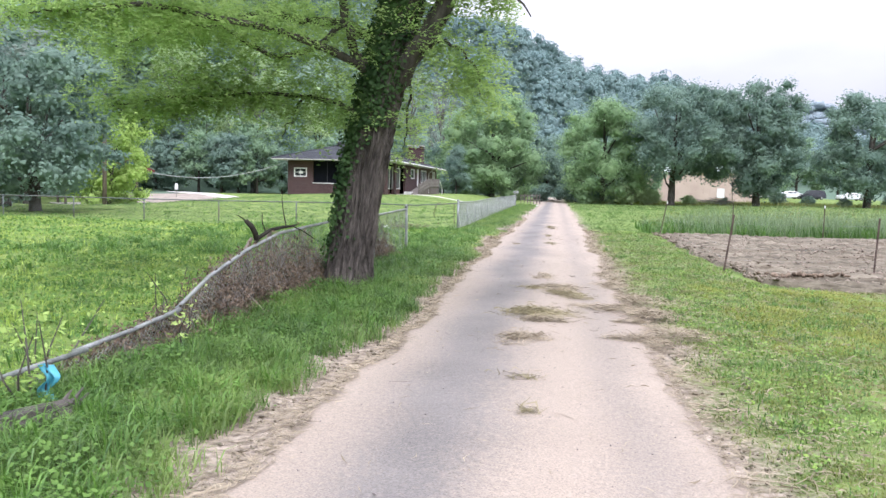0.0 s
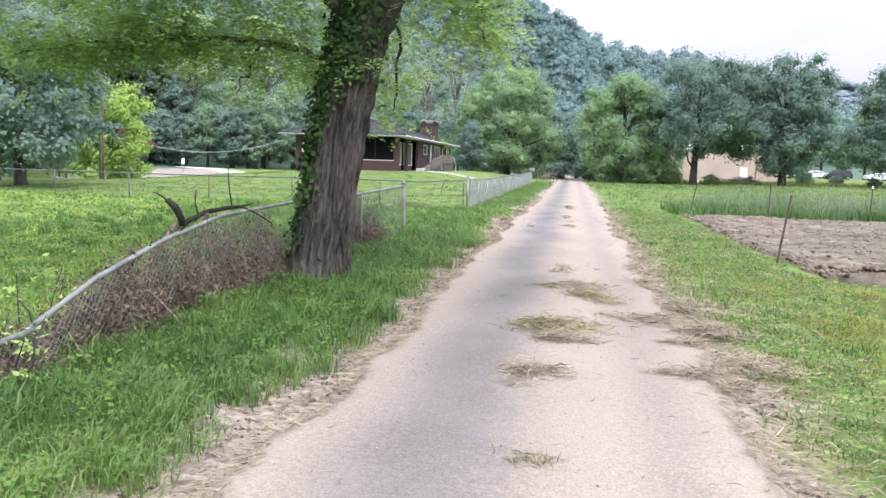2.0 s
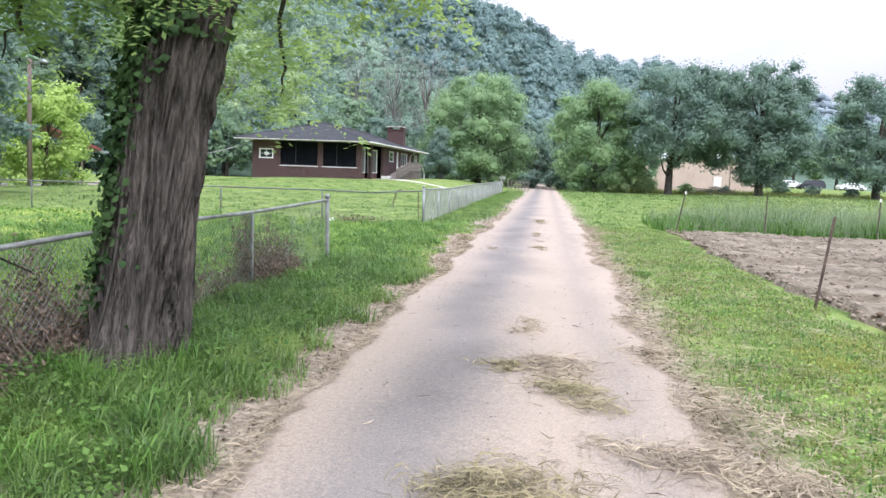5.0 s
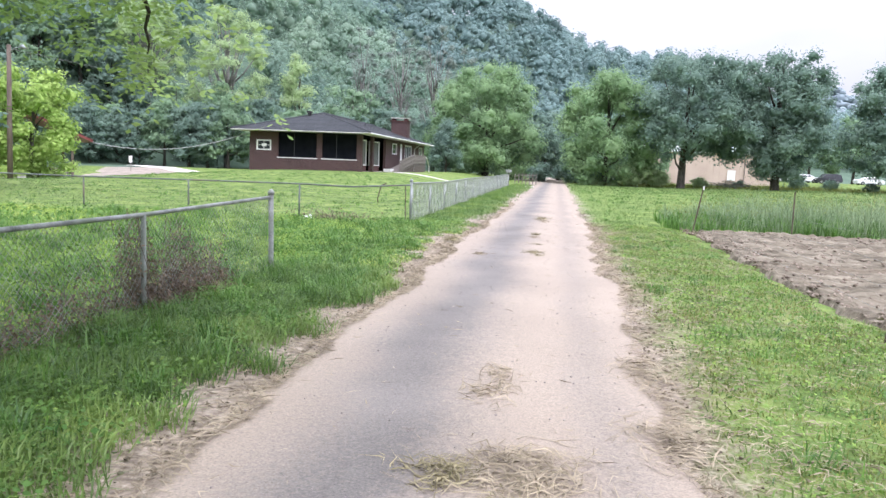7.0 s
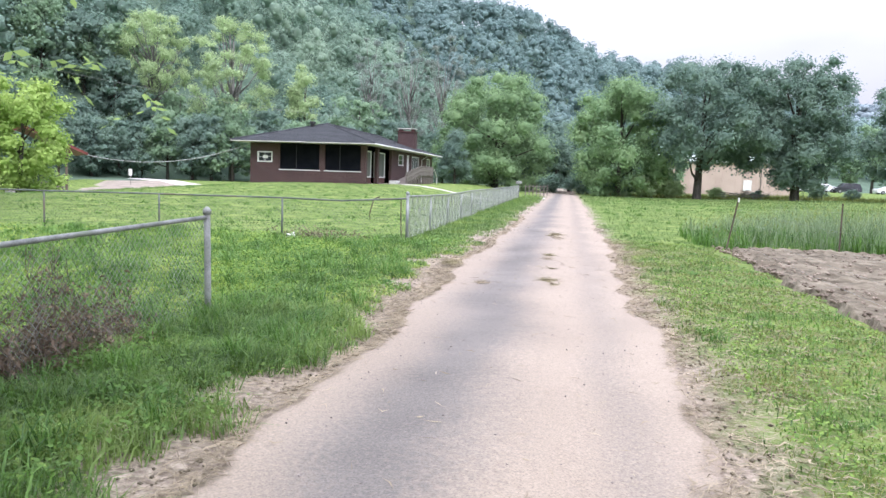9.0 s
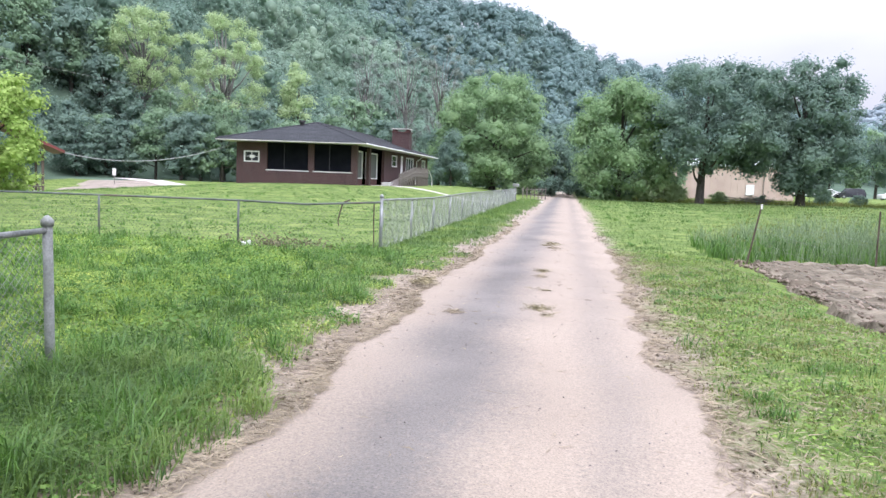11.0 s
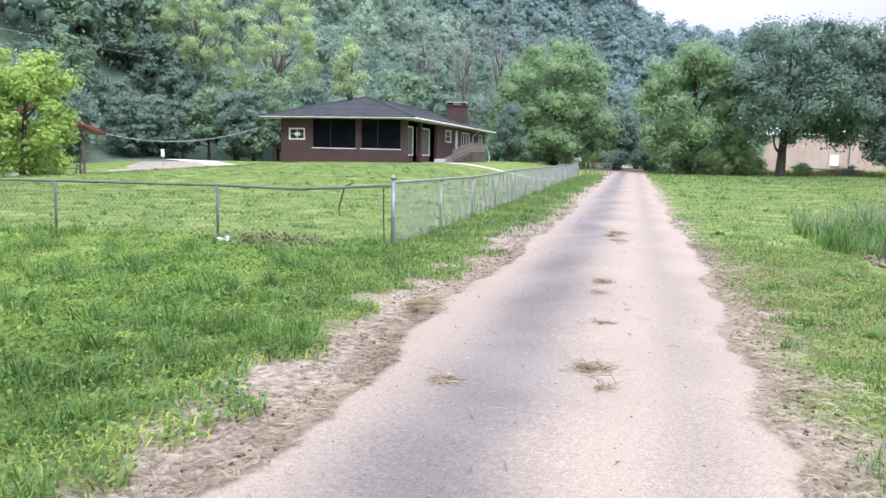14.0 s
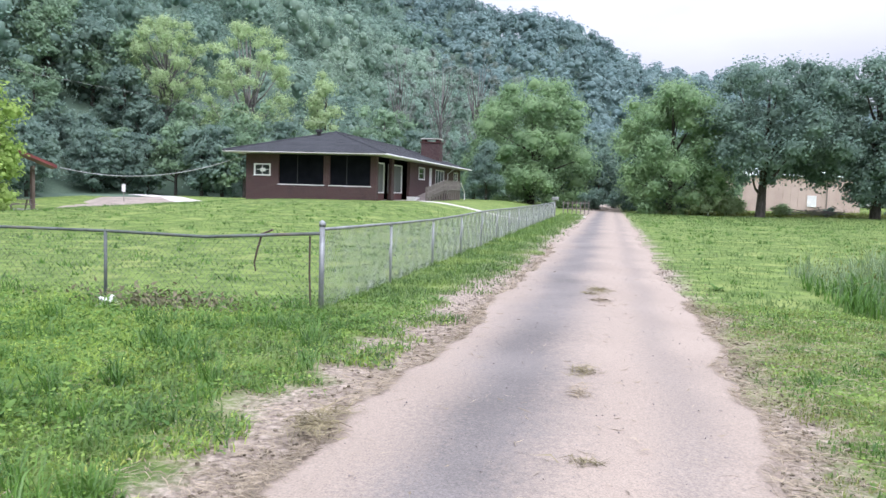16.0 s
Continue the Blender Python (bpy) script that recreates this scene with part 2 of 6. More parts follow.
M_MORTAR = brick_material()
M_SHINGLE = mat("asphalt_shingle", (0.022, 0.025, 0.028), (0.05, 0.055, 0.06), scale=1.2, fine=20, bump=0.6, rough=0.95, obj=0.3)
M_WHITE = mat("white_paint", (0.62, 0.63, 0.61), (0.82, 0.82, 0.80), scale=1.5, fine=20, rough=0.5, bump=0.1)
M_SOFFIT = mat("soffit_paint", (0.50, 0.49, 0.46), (0.64, 0.63, 0.60), scale=1, fine=12, rough=0.7, bump=0.1)
M_CURTAIN = mat("pale_curtain", (0.075, 0.085, 0.078), (0.14, 0.15, 0.14), scale=2, fine=12, stretch=(1, 6, 0.2), bump=0.2)
# Near-black on screens, porch walls and ceiling: the porch's shade as a colour.
M_PORCH_SHADE = mat("porch_shade", (0.004, 0.005, 0.007), (0.010, 0.011, 0.014), scale=1.5, fine=30, rough=1.0, bump=0.1, spec=0.05)
M_WOODGREY = mat("weathered_wood", (0.12, 0.105, 0.095), (0.25, 0.225, 0.20), scale=2, fine=30, stretch=(1, 1, 4), bump=0.4, obj=0.3)
M_WOODBROWN = mat("brown_wood", (0.08, 0.062, 0.048), (0.19, 0.15, 0.12), scale=2, fine=24, stretch=(3, 3, 0.6), bump=0.5)
M_WIRE = mat("bright_wire", (0.30, 0.32, 0.315), (0.46, 0.48, 0.47), scale=3, fine=40, rough=0.6, metal=0.2, bump=0)
M_GALV = mat("galvanised_steel", (0.17, 0.185, 0.185), (0.36, 0.38, 0.375), scale=3, fine=40, rough=0.55, metal=0.55, bump=0.15)
M_GALVOLD = mat("lichened_steel", (0.13, 0.14, 0.13), (0.38, 0.395, 0.38), scale=5, fine=60, rough=0.75, metal=0.3, bump=0.3, c=(0.20, 0.23, 0.18))
M_GALVDARK = mat("tarnished_steel", (0.075, 0.09, 0.085), (0.18, 0.20, 0.19), scale=4, fine=50, rough=0.7, metal=0.3, bump=0.2, c=(0.14, 0.12, 0.10))
M_RUST = mat("rusty_steel", (0.06, 0.042, 0.036), (0.15, 0.11, 0.09), scale=4, fine=40, rough=0.85, metal=0.2, bump=0.3)
M_CONC = mat("pale_concrete", (0.42, 0.40, 0.37), (0.62, 0.60, 0.55), scale=1, fine=16, bump=0.3)
M_GRAVEL = mat("pinkish_gravel", (0.19, 0.16, 0.125), (0.36, 0.31, 0.255), scale=1, fine=14, bump=0.7)
M_BEIGE = mat("beige_cladding", (0.43, 0.335, 0.285), (0.53, 0.43, 0.365), scale=0.4, fine=8, bump=0.1)
M_METALROOF = mat("pale_metal_roof", (0.60, 0.68, 0.66), (0.78, 0.84, 0.82), scale=0.5, fine=6, rough=0.35, metal=0.2, bump=0.05)
M_REDROOF = mat("red_metal_roof", (0.12, 0.03, 0.028), (0.20, 0.055, 0.05), scale=1, fine=8, rough=0.5, bump=0.1)
M_BLACK = mat("black_plastic", (0.012, 0.012, 0.013), (0.03, 0.03, 0.03), rough=0.6, bump=0.1)
M_CARDARK = mat("dark_car_paint", (0.02, 0.022, 0.03), (0.035, 0.037, 0.045), rough=0.25, bump=0, spec=0.6)
M_CARWHITE = mat("white_car_paint", (0.62, 0.63, 0.65), (0.72, 0.73, 0.74), rough=0.3, bump=0, spec=0.6)
M_GLASSDARK = mat("window_glass", (0.015, 0.02, 0.022), (0.03, 0.035, 0.04), rough=0.08, bump=0, spec=0.7)
M_TYRE = mat("tyre_rubber", (0.012, 0.012, 0.012), (0.03, 0.03, 0.03), rough=0.9)
M_BLUE = mat("blue_plastic", (0.05, 0.28, 0.38), (0.12, 0.42, 0.5), rough=0.5)
M_CABLE = mat("cable_sheath", (0.30, 0.31, 0.30), (0.42, 0.43, 0.42), rough=0.6)


# ---- mesh tools ----
def mesh_np(name, verts, faces, material, smooth=False):
    """An object from numpy arrays of vertices and of equal-sized faces."""
    me = bpy.data.meshes.new(name)
    faces = np.asarray(faces, dtype=np.int32)
    k = faces.shape[1]
    me.vertices.add(len(verts))
    me.vertices.foreach_set("co", np.asarray(verts, dtype=np.float32).ravel())
    me.loops.add(faces.size)
    me.loops.foreach_set("vertex_index", faces.ravel())
    me.polygons.add(len(faces))
    me.polygons.foreach_set("loop_start", np.arange(0, faces.size, k, dtype=np.int32))
    me.update(calc_edges=True)
    if smooth:
        me.polygons.foreach_set("use_smooth", np.ones(len(faces), dtype=bool))
    me.materials.append(material)
    return new(name, me)


def under(ob, parent, label=""):
    ob.parent = parent
    return tagged(ob, label) if label else ob


def part(name, bm, material, parent=None, label="", smooth=False, bevel=0.0):
    """Links a bmesh as one mesh object, under a thing or a part if given."""
    if bevel:
        bmesh.ops.bevel(bm, geom=bm.edges[:], offset=bevel, segments=2, affect="EDGES", profile=0.6)
    me = bpy.data.meshes.new(name)
    bm.to_mesh(me)
    bm.free()
    if smooth:
        for f in me.polygons:
            f.use_smooth = True
    me.materials.append(material)
    ob = new(name, me)
    if parent:
        ob.parent = parent
    return tagged(ob, label) if label else ob


def box(x0, x1, y0, y1, z0, z1, bm=None):
    bm = bm or bmesh.new()
    r = bmesh.ops.create_cube(bm, size=1)
    for v in r["verts"]:
        v.co = Vector(((x0 + x1) / 2 + v.co.x * (x1 - x0), (y0 + y1) / 2 + v.co.y * (y1 - y0), (z0 + z1) / 2 + v.co.z * (z1 - z0)))
    return bm


def tube(points, radii, sides=8, bm=None, rough=0.0, cap=True):
    """A tapered, bent rod through the points."""
    bm = bm or bmesh.new()
    pts = [Vector(p) for p in points]
    rings = []
    for i, p in enumerate(pts):
        d = (pts[min(i + 1, len(pts) - 1)] - pts[max(i - 1, 0)]).normalized()
        u = d.orthogonal().normalized() if i == 0 else (u - d * u.dot(d)).normalized()
        w = d.cross(u)
        ring = []
        for k in range(sides):
            a = 2 * math.pi * k / sides
            r = radii[i] * (1 + rough * (random.random() - 0.5))
            ring.append(bm.verts.new(p + (u * math.cos(a) + w * math.sin(a)) * r))
        rings.append(ring)
    for a, b in zip(rings, rings[1:]):
        for k in range(sides):
            bm.faces.new((a[k], a[(k + 1) % sides], b[(k + 1) % sides], b[k]))
    if cap:
        bm.faces.new(rings[0][::-1])
        bm.faces.new(rings[-1])
    return bm


def smooth01(a, b, v):
    t = np.clip((np.asarray(v, dtype=float) - a) / (b - a), 0, 1)
    return t * t * (3 - 2 * t)


def wave(x, y, s, seed=0):
    """Smooth uneven ground, about -1 to 1, waves s metres long."""
    r = np.random.RandomState(seed)
    out = 0
    for k in range(6):
        a, ph, f = r.uniform(0, 6.28), r.uniform(0, 6.28), r.uniform(0.6, 1.7) * 6.28 / s
        out = out + np.sin((np.cos(a) * x + np.sin(a) * y) * f + ph)
    return out / 3.0


def hill_near(x, y):
    d = (x + 12) * -0.9 + (y - 120) * 0.44
    return d


def height(x, y):
    """The ground's height: verge, garden, mound under the house, wooded hills."""
    x, y = np.asarray(x, dtype=float), np.asarray(y, dtype=float)
    z = 0.012 * wave(x, y, 1.3, 1) + 0.03 * wave(x, y, 7, 2) * smooth01(2.0, 5.0, np.abs(x + 0.3))
    z = z - 0.03 * (1 - smooth01(1.2, 2.2, np.abs(x + 0.3)))
    z = z + 0.83 * smooth01(38, 66, y) * smooth01(-5.5, -12.5, x) * (1 - smooth01(-19.5, -33.0, x)) * (1 - 0.5 * smooth01(105, 125, y))
    z = z - 0.5 * smooth01(-26, -35, x) * smooth01(40, 58, y) * (1 - 1.5 * smooth01(66, 90, y))
    z = z - 0.12 * smooth01(3.2, 4.4, x) * smooth01(13.2, 14.8, y) * (1 - smooth01(31, 33, y))
    z = z + 0.35 * smooth01(70, 97, y) * smooth01(8, 30, x)
    z = z + 0.7 * smooth01(112, 142, y) * smooth01(35, 41, x)
    d = hill_near(x, y)
    near = 0.85 * np.maximum(0, d - 26) * smooth01(20, 34, d)
    y0 = 150 + 0.9 * np.maximum(0, -x - 20)
    near = near * (1 - smooth01(y0, y0 + 85, y))
    near = np.minimum(near, 120 + 0.1 * near) + 2.5 * wave(x, y, 45, 5) * smooth01(30, 60, d)
    ridge = np.interp(x, [-400, -200, -90, -60, -33, -4, 10, 32, 49, 120, 180, 260], [160, 130, 92, 81, 74, 60, 54, 47, 42, 17, 2, 0])
    far = ridge * smooth01(190, 400, y) * (1 + 0.05 * wave(x, y, 90, 6))
    ridge2 = np.interp(x, [-100, 100, 200, 263, 388, 520, 700, 1000], [10, 30, 70, 84, 66, 56, 46, 40])
    dim = ridge2 * smooth01(560, 900, y) * (1 + 0.03 * wave(x, y, 160, 7))
    return z + np.maximum(np.maximum(near, far), dim)


def grid_mesh(name, xs, ys, material, fz, smooth=True):
    X, Y = np.meshgrid(xs, ys)
    Z = fz(X, Y)
    n, m = len(ys), len(xs)
    idx = np.arange(n * m).reshape(n, m)
    f = np.stack([idx[:-1, :-1], idx[:-1, 1:], idx[1:, 1:], idx[1:, :-1]], -1).reshape(-1, 4)
    return mesh_np(name, np.stack([X, Y, Z], -1).reshape(-1, 3), f, material, smooth)


def leaf_cards(centres, normals, size, rng, ratio=0.55, bend=0.25, jitter=0.55):
    """Small folded leaf shapes: two triangles each, at the centres, roughly facing the normals."""
    n = len(centres)
    nrm = normals + rng.normal(0, jitter, (n, 3))
    nrm /= np.linalg.norm(nrm, axis=1, keepdims=True) + 1e-9
    t = np.cross(nrm, rng.normal(0, 1, (n, 3)))
    t /= np.linalg.norm(t, axis=1, keepdims=True) + 1e-9
    b = np.cross(nrm, t)
    s = (size * rng.uniform(0.6, 1.35, n))[:, None]
    v = np.stack([centres - t * s * 0.5, centres + b * s * ratio * 0.5 - nrm * s * bend * 0.3, centres + t * s * 0.5, centres - b * s * ratio * 0.5 - nrm * s * bend * 0.3], 1)
    i = np.arange(n)[:, None] * 4
    f = np.concatenate([i + np.array([[0, 1, 2]]), i + np.array([[0, 2, 3]])], 0)
    return v.reshape(-1, 3), f


def _ball():
    bm = bmesh.new()
    bmesh.ops.create_icosphere(bm, subdivisions=1, radius=1)
    v = np.array([q.co[:] for q in bm.verts])
    f = np.array([[q.index for q in p.verts] for p in bm.faces])
    bm.free()
    return v, f


CORE_V, CORE_F = _ball()


def with_cores(v, f, cores, rng):
    """Adds the dense inner foliage of each clump, rows of x, y, z, rx, rz, to a mesh of leaves."""
    V, F, base = [v], [f], len(v)
    for x, y, z, r, rz in cores:
        k = rng.uniform(0.72, 1.12, (len(CORE_V), 1))
        V.append(CORE_V * k * np.array([r, r, rz]) + np.array([x, y, z]))
        F.append(CORE_F + base)
        base += len(CORE_V)
    return np.concatenate(V), np.concatenate(F)


def crown_points(n, clumps, rng, shell=0.55):
    """Leaf places and outward directions over a set of clumps, rows of x, y, z, rx, rz."""
    c = np.asarray(clumps)
    w = c[:, 3] ** 2
    k = rng.choice(len(c), n, p=w / w.sum())
    d = rng.normal(0, 1, (n, 3))
    d /= np.linalg.norm(d, axis=1, keepdims=True)
    r = (shell + (1 - shell) * rng.uniform(0, 1, n))[:, None] * (1 + 0.2 * rng.normal(0, 1, n))[:, None]
    off = d * r * np.stack([c[k, 3], c[k, 3], c[k, 4]], -1)
    nr = d + np.array([0, 0, 0.55])
    return c[k, :3] + off, nr


def clump_set(h, base, width, count, rng, top=1.0, lean=0.0, size=0.2):
    """Clumps that make up a crown between base and h."""
    out = []
    mid, half = (h + base) / 2, (h - base) / 2
    while len(out) < count:
        p = rng.uniform(-1, 1, 3)
        q = (abs(p[0]) ** 2.6 + abs(p[1]) ** 2.6 + abs(p[2]) ** 2.6) ** (1 / 2.6)
        if q > 1 or q < 0.38 or np.hypot(p[0], p[1]) > 1:
            continue
        taper = 1 - (1 - top) * (p[2] * 0.5 + 0.5)
        s = width * size * rng.uniform(0.65, 1.3)
        out.append((p[0] * (width / 2 - s * 0.25) * taper + lean * (p[2] + 1), p[1] * (width / 2 - s * 0.25) * taper, mid + p[2] * (half - s * 0.5), s, s * 0.75))
    return out


def tree(name, label, h, base, width, leaves, size, leaf, bark=None, trunk=0.3, seed=1, clumps=34, top=0.75, limbs=9, csize=0.2, shell=0.5, group="", category="tree", shift=0.0):
    """A broadleaf tree at the origin: trunk, limbs out to the clumps, a crown of many small leaves."""
    rng = np.random.RandomState(seed)
    random.seed(seed)
    bark = bark or M_LIMB
    root = tagged(new(name), label, category, group)
    cl = [(c[0] + shift, *c[1:]) for c in clump_set(h, base, width, clumps, rng, top, 0.0, csize)]
    wob = [rng.uniform(-0.25, 0.25) for _ in range(4)]
    stem = [(0, 0, -0.3), (0, 0, 0.15), (wob[0] * 0.4, wob[1] * 0.4, h * 0.22), (wob[0], wob[1], h * 0.5), (wob[2] + wob[0], wob[3], h * 0.82)]
    part("trunk", tube(stem, [trunk * 1.5, trunk * 1.15, trunk * 0.85, trunk * 0.5, trunk * 0.12], 10, rough=0.12), bark, root, smooth=True)
    for c in sorted(cl, key=lambda q: -q[3])[:limbs]:
        z0 = min(h * 0.7, max(base * 0.75, c[2] * rng.uniform(0.4, 0.7)))
        a = Vector((wob[0] * z0 / h, wob[1] * z0 / h, z0))
        e = Vector(c[:3])
        part("limb", tube([a, a.lerp(e, 0.5) + Vector((0, 0, -0.05 * h * rng.uniform(-0.3, 1))), e], [trunk * 0.45, trunk * 0.25, trunk * 0.06], 6), bark, root, smooth=True)
    pts, nr = crown_points(leaves, cl, rng, shell)
    v, f = leaf_cards(pts, nr, size, rng, 0.75, jitter=0.45)
    if shell > 0.3:
        v, f = with_cores(v, f, [(c[0], c[1], c[2], c[3] * 0.5, c[4] * 0.5) for c in cl], rng)
    under(mesh_np("crown", v, f, leaf, True), root)
    return root


def put(ob, x, y, s=1.0, rz=0.0, z=None, sz=None):
    zz = float(height(x, y)) if z is None else z
    ob.matrix_basis = pose(x, y, zz, 0, 0, rz) @ Matrix.Diagonal((s, s, sz or s, 1))
    return ob


def again(ob, x, y, s=1.0, rz=0.0, sz=None):
    c = copy_thing(ob, pose(0, 0, 0))
    return put(c, x, y, s, rz, None, sz)

# ---- ground, road, garden ----
def steps(*spans):
    out = []
    for a, b, s in spans:
        out += list(np.arange(a, b, s))
    return np.array(out + [spans[-1][1]])


gx = steps((-1400, -500, 90), (-500, -140, 18), (-140, -30, 5), (-30, -6, 0.8), (-6, 6, 0.25), (6, 20, 0.8), (20, 80, 4), (80, 500, 20), (500, 1500, 90))
gy = steps((-300, -20, 20), (-20, 0, 1.5), (0, 36, 0.35), (36, 80, 1.0), (80, 220, 5), (220, 460, 14), (460, 1000, 40), (1000, 1800, 160))
ground = tagged(grid_mesh("ground", gx, gy, M_GRASS, height), "uneven green meadow rising to wooded hills", "ground", kind="structure")
ground.data.materials.append(M_FOREST_FLOOR)
for f in ground.data.polygons:
    c = f.center
    if hill_near(c.x, c.y) > 16 or c.y > 185:
        f.material_index = 1


def ragged(y, seed, sizes=((5.0, 0.07), (1.6, 0.11), (0.6, 0.09), (0.22, 0.045))):
    """An irregular offset along the lane."""
    y = np.asarray(y, dtype=float)
    out = 0
    for k, (s, a) in enumerate(sizes):
        r = np.random.RandomState(seed + k)
        pts = np.arange(-40, 115, s)
        out = out + np.interp(y, pts, r.uniform(-1, 1, len(pts)) * a)
    return out


def edge_left(y):
    return -1.66 + ragged(y, 100)


def edge_right(y):
    y = np.asarray(y, dtype=float)
    return 1.0 + 0.14 * smooth01(15, 28, y) + 0.15 * smooth01(60, 100, y) + ragged(y, 200)


def road_mesh():
    ys = steps((-30, 0, 0.6), (0, 45, 0.09), (45, 104, 0.4))
    us = np.concatenate([[0.0, 0.012, 0.04], np.linspace(0.09, 0.91, 15), [0.96, 0.988, 1.0]])
    U, Y = np.meshgrid(us, ys)
    bend = -0.016 * np.maximum(0, Y - 92) ** 2
    X = edge_left(Y) + (edge_right(Y) - edge_left(Y)) * U + bend
    crown = 0.03 * (1 - (2 * U - 1) ** 2)
    Z = 0.028 + crown + 0.002 * wave(X, Y, 1.6, 11) - 0.05 * (np.minimum(U, 1 - U) < 0.005) - 0.012 * (np.minimum(U, 1 - U) < 0.02)
    Z = Z - 0.012 * np.exp(-((X + 0.95) / 0.28) ** 2) - 0.012 * np.exp(-((X - 0.45) / 0.28) ** 2)
    n, m = X.shape
    idx = np.arange(n * m).reshape(n, m)
    f = np.stack([idx[:-1, :-1], idx[:-1, 1:], idx[1:, 1:], idx[1:, :-1]], -1).reshape(-1, 4)
    return mesh_np("road", np.stack([X, Y, Z], -1).reshape(-1, 3), f, M_ROAD, True)


def road_material():
    m = mat("dusty_road", (0.13, 0.12, 0.109), (0.205, 0.188, 0.168), scale=0.7, fine=55, bump=0.55, depth=0.012, rough=0.9, spec=0.3)
    n, l = m.node_tree.nodes, m.node_tree.links
    p = n["Principled BSDF"]
    base = p.inputs["Base Color"].links[0].from_socket
    tc = n.new("ShaderNodeTexCoord")
    sep = n.new("ShaderNodeSeparateXYZ")
    l.new(tc.outputs["Object"], sep.inputs[0])
    wob = n.new("ShaderNodeTexNoise")
    wob.inputs["Scale"].default_value, wob.inputs["Detail"].default_value = 0.45, 6
    l.new(tc.outputs["Object"], wob.inputs["Vector"])
    def op(kind, a, b=0.0, c=0.0):
        q = n.new("ShaderNodeMath")
        q.operation = kind
        for i, v in enumerate((a, b, c)):
            if isinstance(v, (int, float)):
                q.inputs[i].default_value = v
            else:
                l.new(v, q.inputs[i])
        return q.outputs[0]
    x = op("MULTIPLY_ADD", wob.outputs["Fac"], 0.7, op("SUBTRACT", sep.outputs["X"], 0.35))
    def band(centre, width):
        d = op("DIVIDE", op("SUBTRACT", x, centre), width)
        return op("POWER", 2.718, op("MULTIPLY", op("MULTIPLY", d, d), -1.0))
    worn = op("MAXIMUM", band(-0.78, 0.52), op("MULTIPLY", band(0.55, 0.26), 0.4))
    fleck = n.new("ShaderNodeTexNoise")
    fleck.inputs["Scale"].default_value, fleck.inputs["Detail"].default_value = 26.0, 4
    l.new(tc.outputs["Object"], fleck.inputs["Vector"])
    dust = op("SUBTRACT", op("ADD", 1.1, op("MULTIPLY", op("SUBTRACT", fleck.outputs["Fac"], 0.5), 1.1)), op("MULTIPLY", worn, 1.15))
    dust = op("MINIMUM", op("MAXIMUM", dust, 0.0), 1.0)
    mx = n.new("ShaderNodeMix")
    mx.data_type = "RGBA"
    l.new(dust, sock(mx, "Factor"))
    l.new(base, sock(mx, "A"))
    sand = n.new("ShaderNodeMix")
    sand.data_type = "RGBA"
    sock(sand, "A").default_value, sock(sand, "B").default_value = (0.245, 0.203, 0.159, 1), (0.38, 0.318, 0.25, 1)
    l.new(wob.outputs["Fac"], sock(sand, "Factor"))
    l.new(next(o for o in sand.outputs if o.enabled), sock(mx, "B"))
    # aggregate: pale and dark grains a centimetre or so across
    g1, g2 = n.new("ShaderNodeTexNoise"), n.new("ShaderNodeTexVoronoi")
    g1.inputs["Scale"].default_value, g1.inputs["Detail"].default_value = 75.0, 3
    g2.inputs["Scale"].default_value = 48.0
    for q in (g1, g2):
        l.new(tc.outputs["Object"], q.inputs["Vector"])
    grain = op("MULTIPLY_ADD", op("SUBTRACT", g1.outputs["Fac"], 0.5), 1.0, 1.0)
    spot = op("MULTIPLY_ADD", op("LESS_THAN", g2.outputs["Distance"], 0.22), -0.22, 1.0)
    sc = n.new("ShaderNodeVectorMath")
    sc.operation = "SCALE"
    l.new(next(o for o in mx.outputs if o.enabled), sc.inputs[0])
    l.new(op("MULTIPLY", grain, spot), sc.inputs["Scale"])
    l.new(sc.outputs["Vector"], p.inputs["Base Color"])
    bp = next(q for q in n if q.type == "BUMP")
    l.new(grain, bp.inputs["Height"])
    bp.inputs["Distance"].default_value = 0.004
    return m


M_ROAD = road_material()
road = tagged(road_mesh(), "narrow worn lane dusted with pinkish sand", "road", kind="structure")


def soil_height(x, y):
    return height(x, y) + 0.10 + 0.04 * np.sin(y * 10.1 + 0.8 * np.sin(x * 0.7)) + 0.03 * wave(x, y, 0.5, 21) + 0.03 * wave(x, y, 0.23, 22)


def soil_mesh():
    ys, us = np.arange(14.6, 31.6, 0.1), np.linspace(0, 1, 130) ** 1.5
    U, Y = np.meshgrid(us, ys)
    left = np.interp(Y, [14.6, 15.2, 17, 21, 25, 28.5, 31.6], [6.2, 4.0, 3.8, 3.68, 3.75, 3.95, 4.3]) + 0.10 * np.sin(Y * 2.3) + 0.07 * np.sin(Y * 6.1)
    X = left + (34 - left) * U
    Y = Y + 0.12 * np.sin(X * 0.8) - 0.04 * np.maximum(X - 6, 0) * (Y < 18)
    Z = soil_height(X, Y) - 0.17 * (U < 0.003)
    n, m = X.shape
    idx = np.arange(n * m).reshape(n, m)
    f = np.stack([idx[:-1, :-1], idx[:-1, 1:], idx[1:, 1:], idx[1:, :-1]], -1).reshape(-1, 4)
    return mesh_np("garden_soil", np.stack([X, Y, Z], -1).reshape(-1, 3), f, M_SOIL, True)


tagged(soil_mesh(), "bare tilled brown garden soil in furrows", "soil", kind="structure")

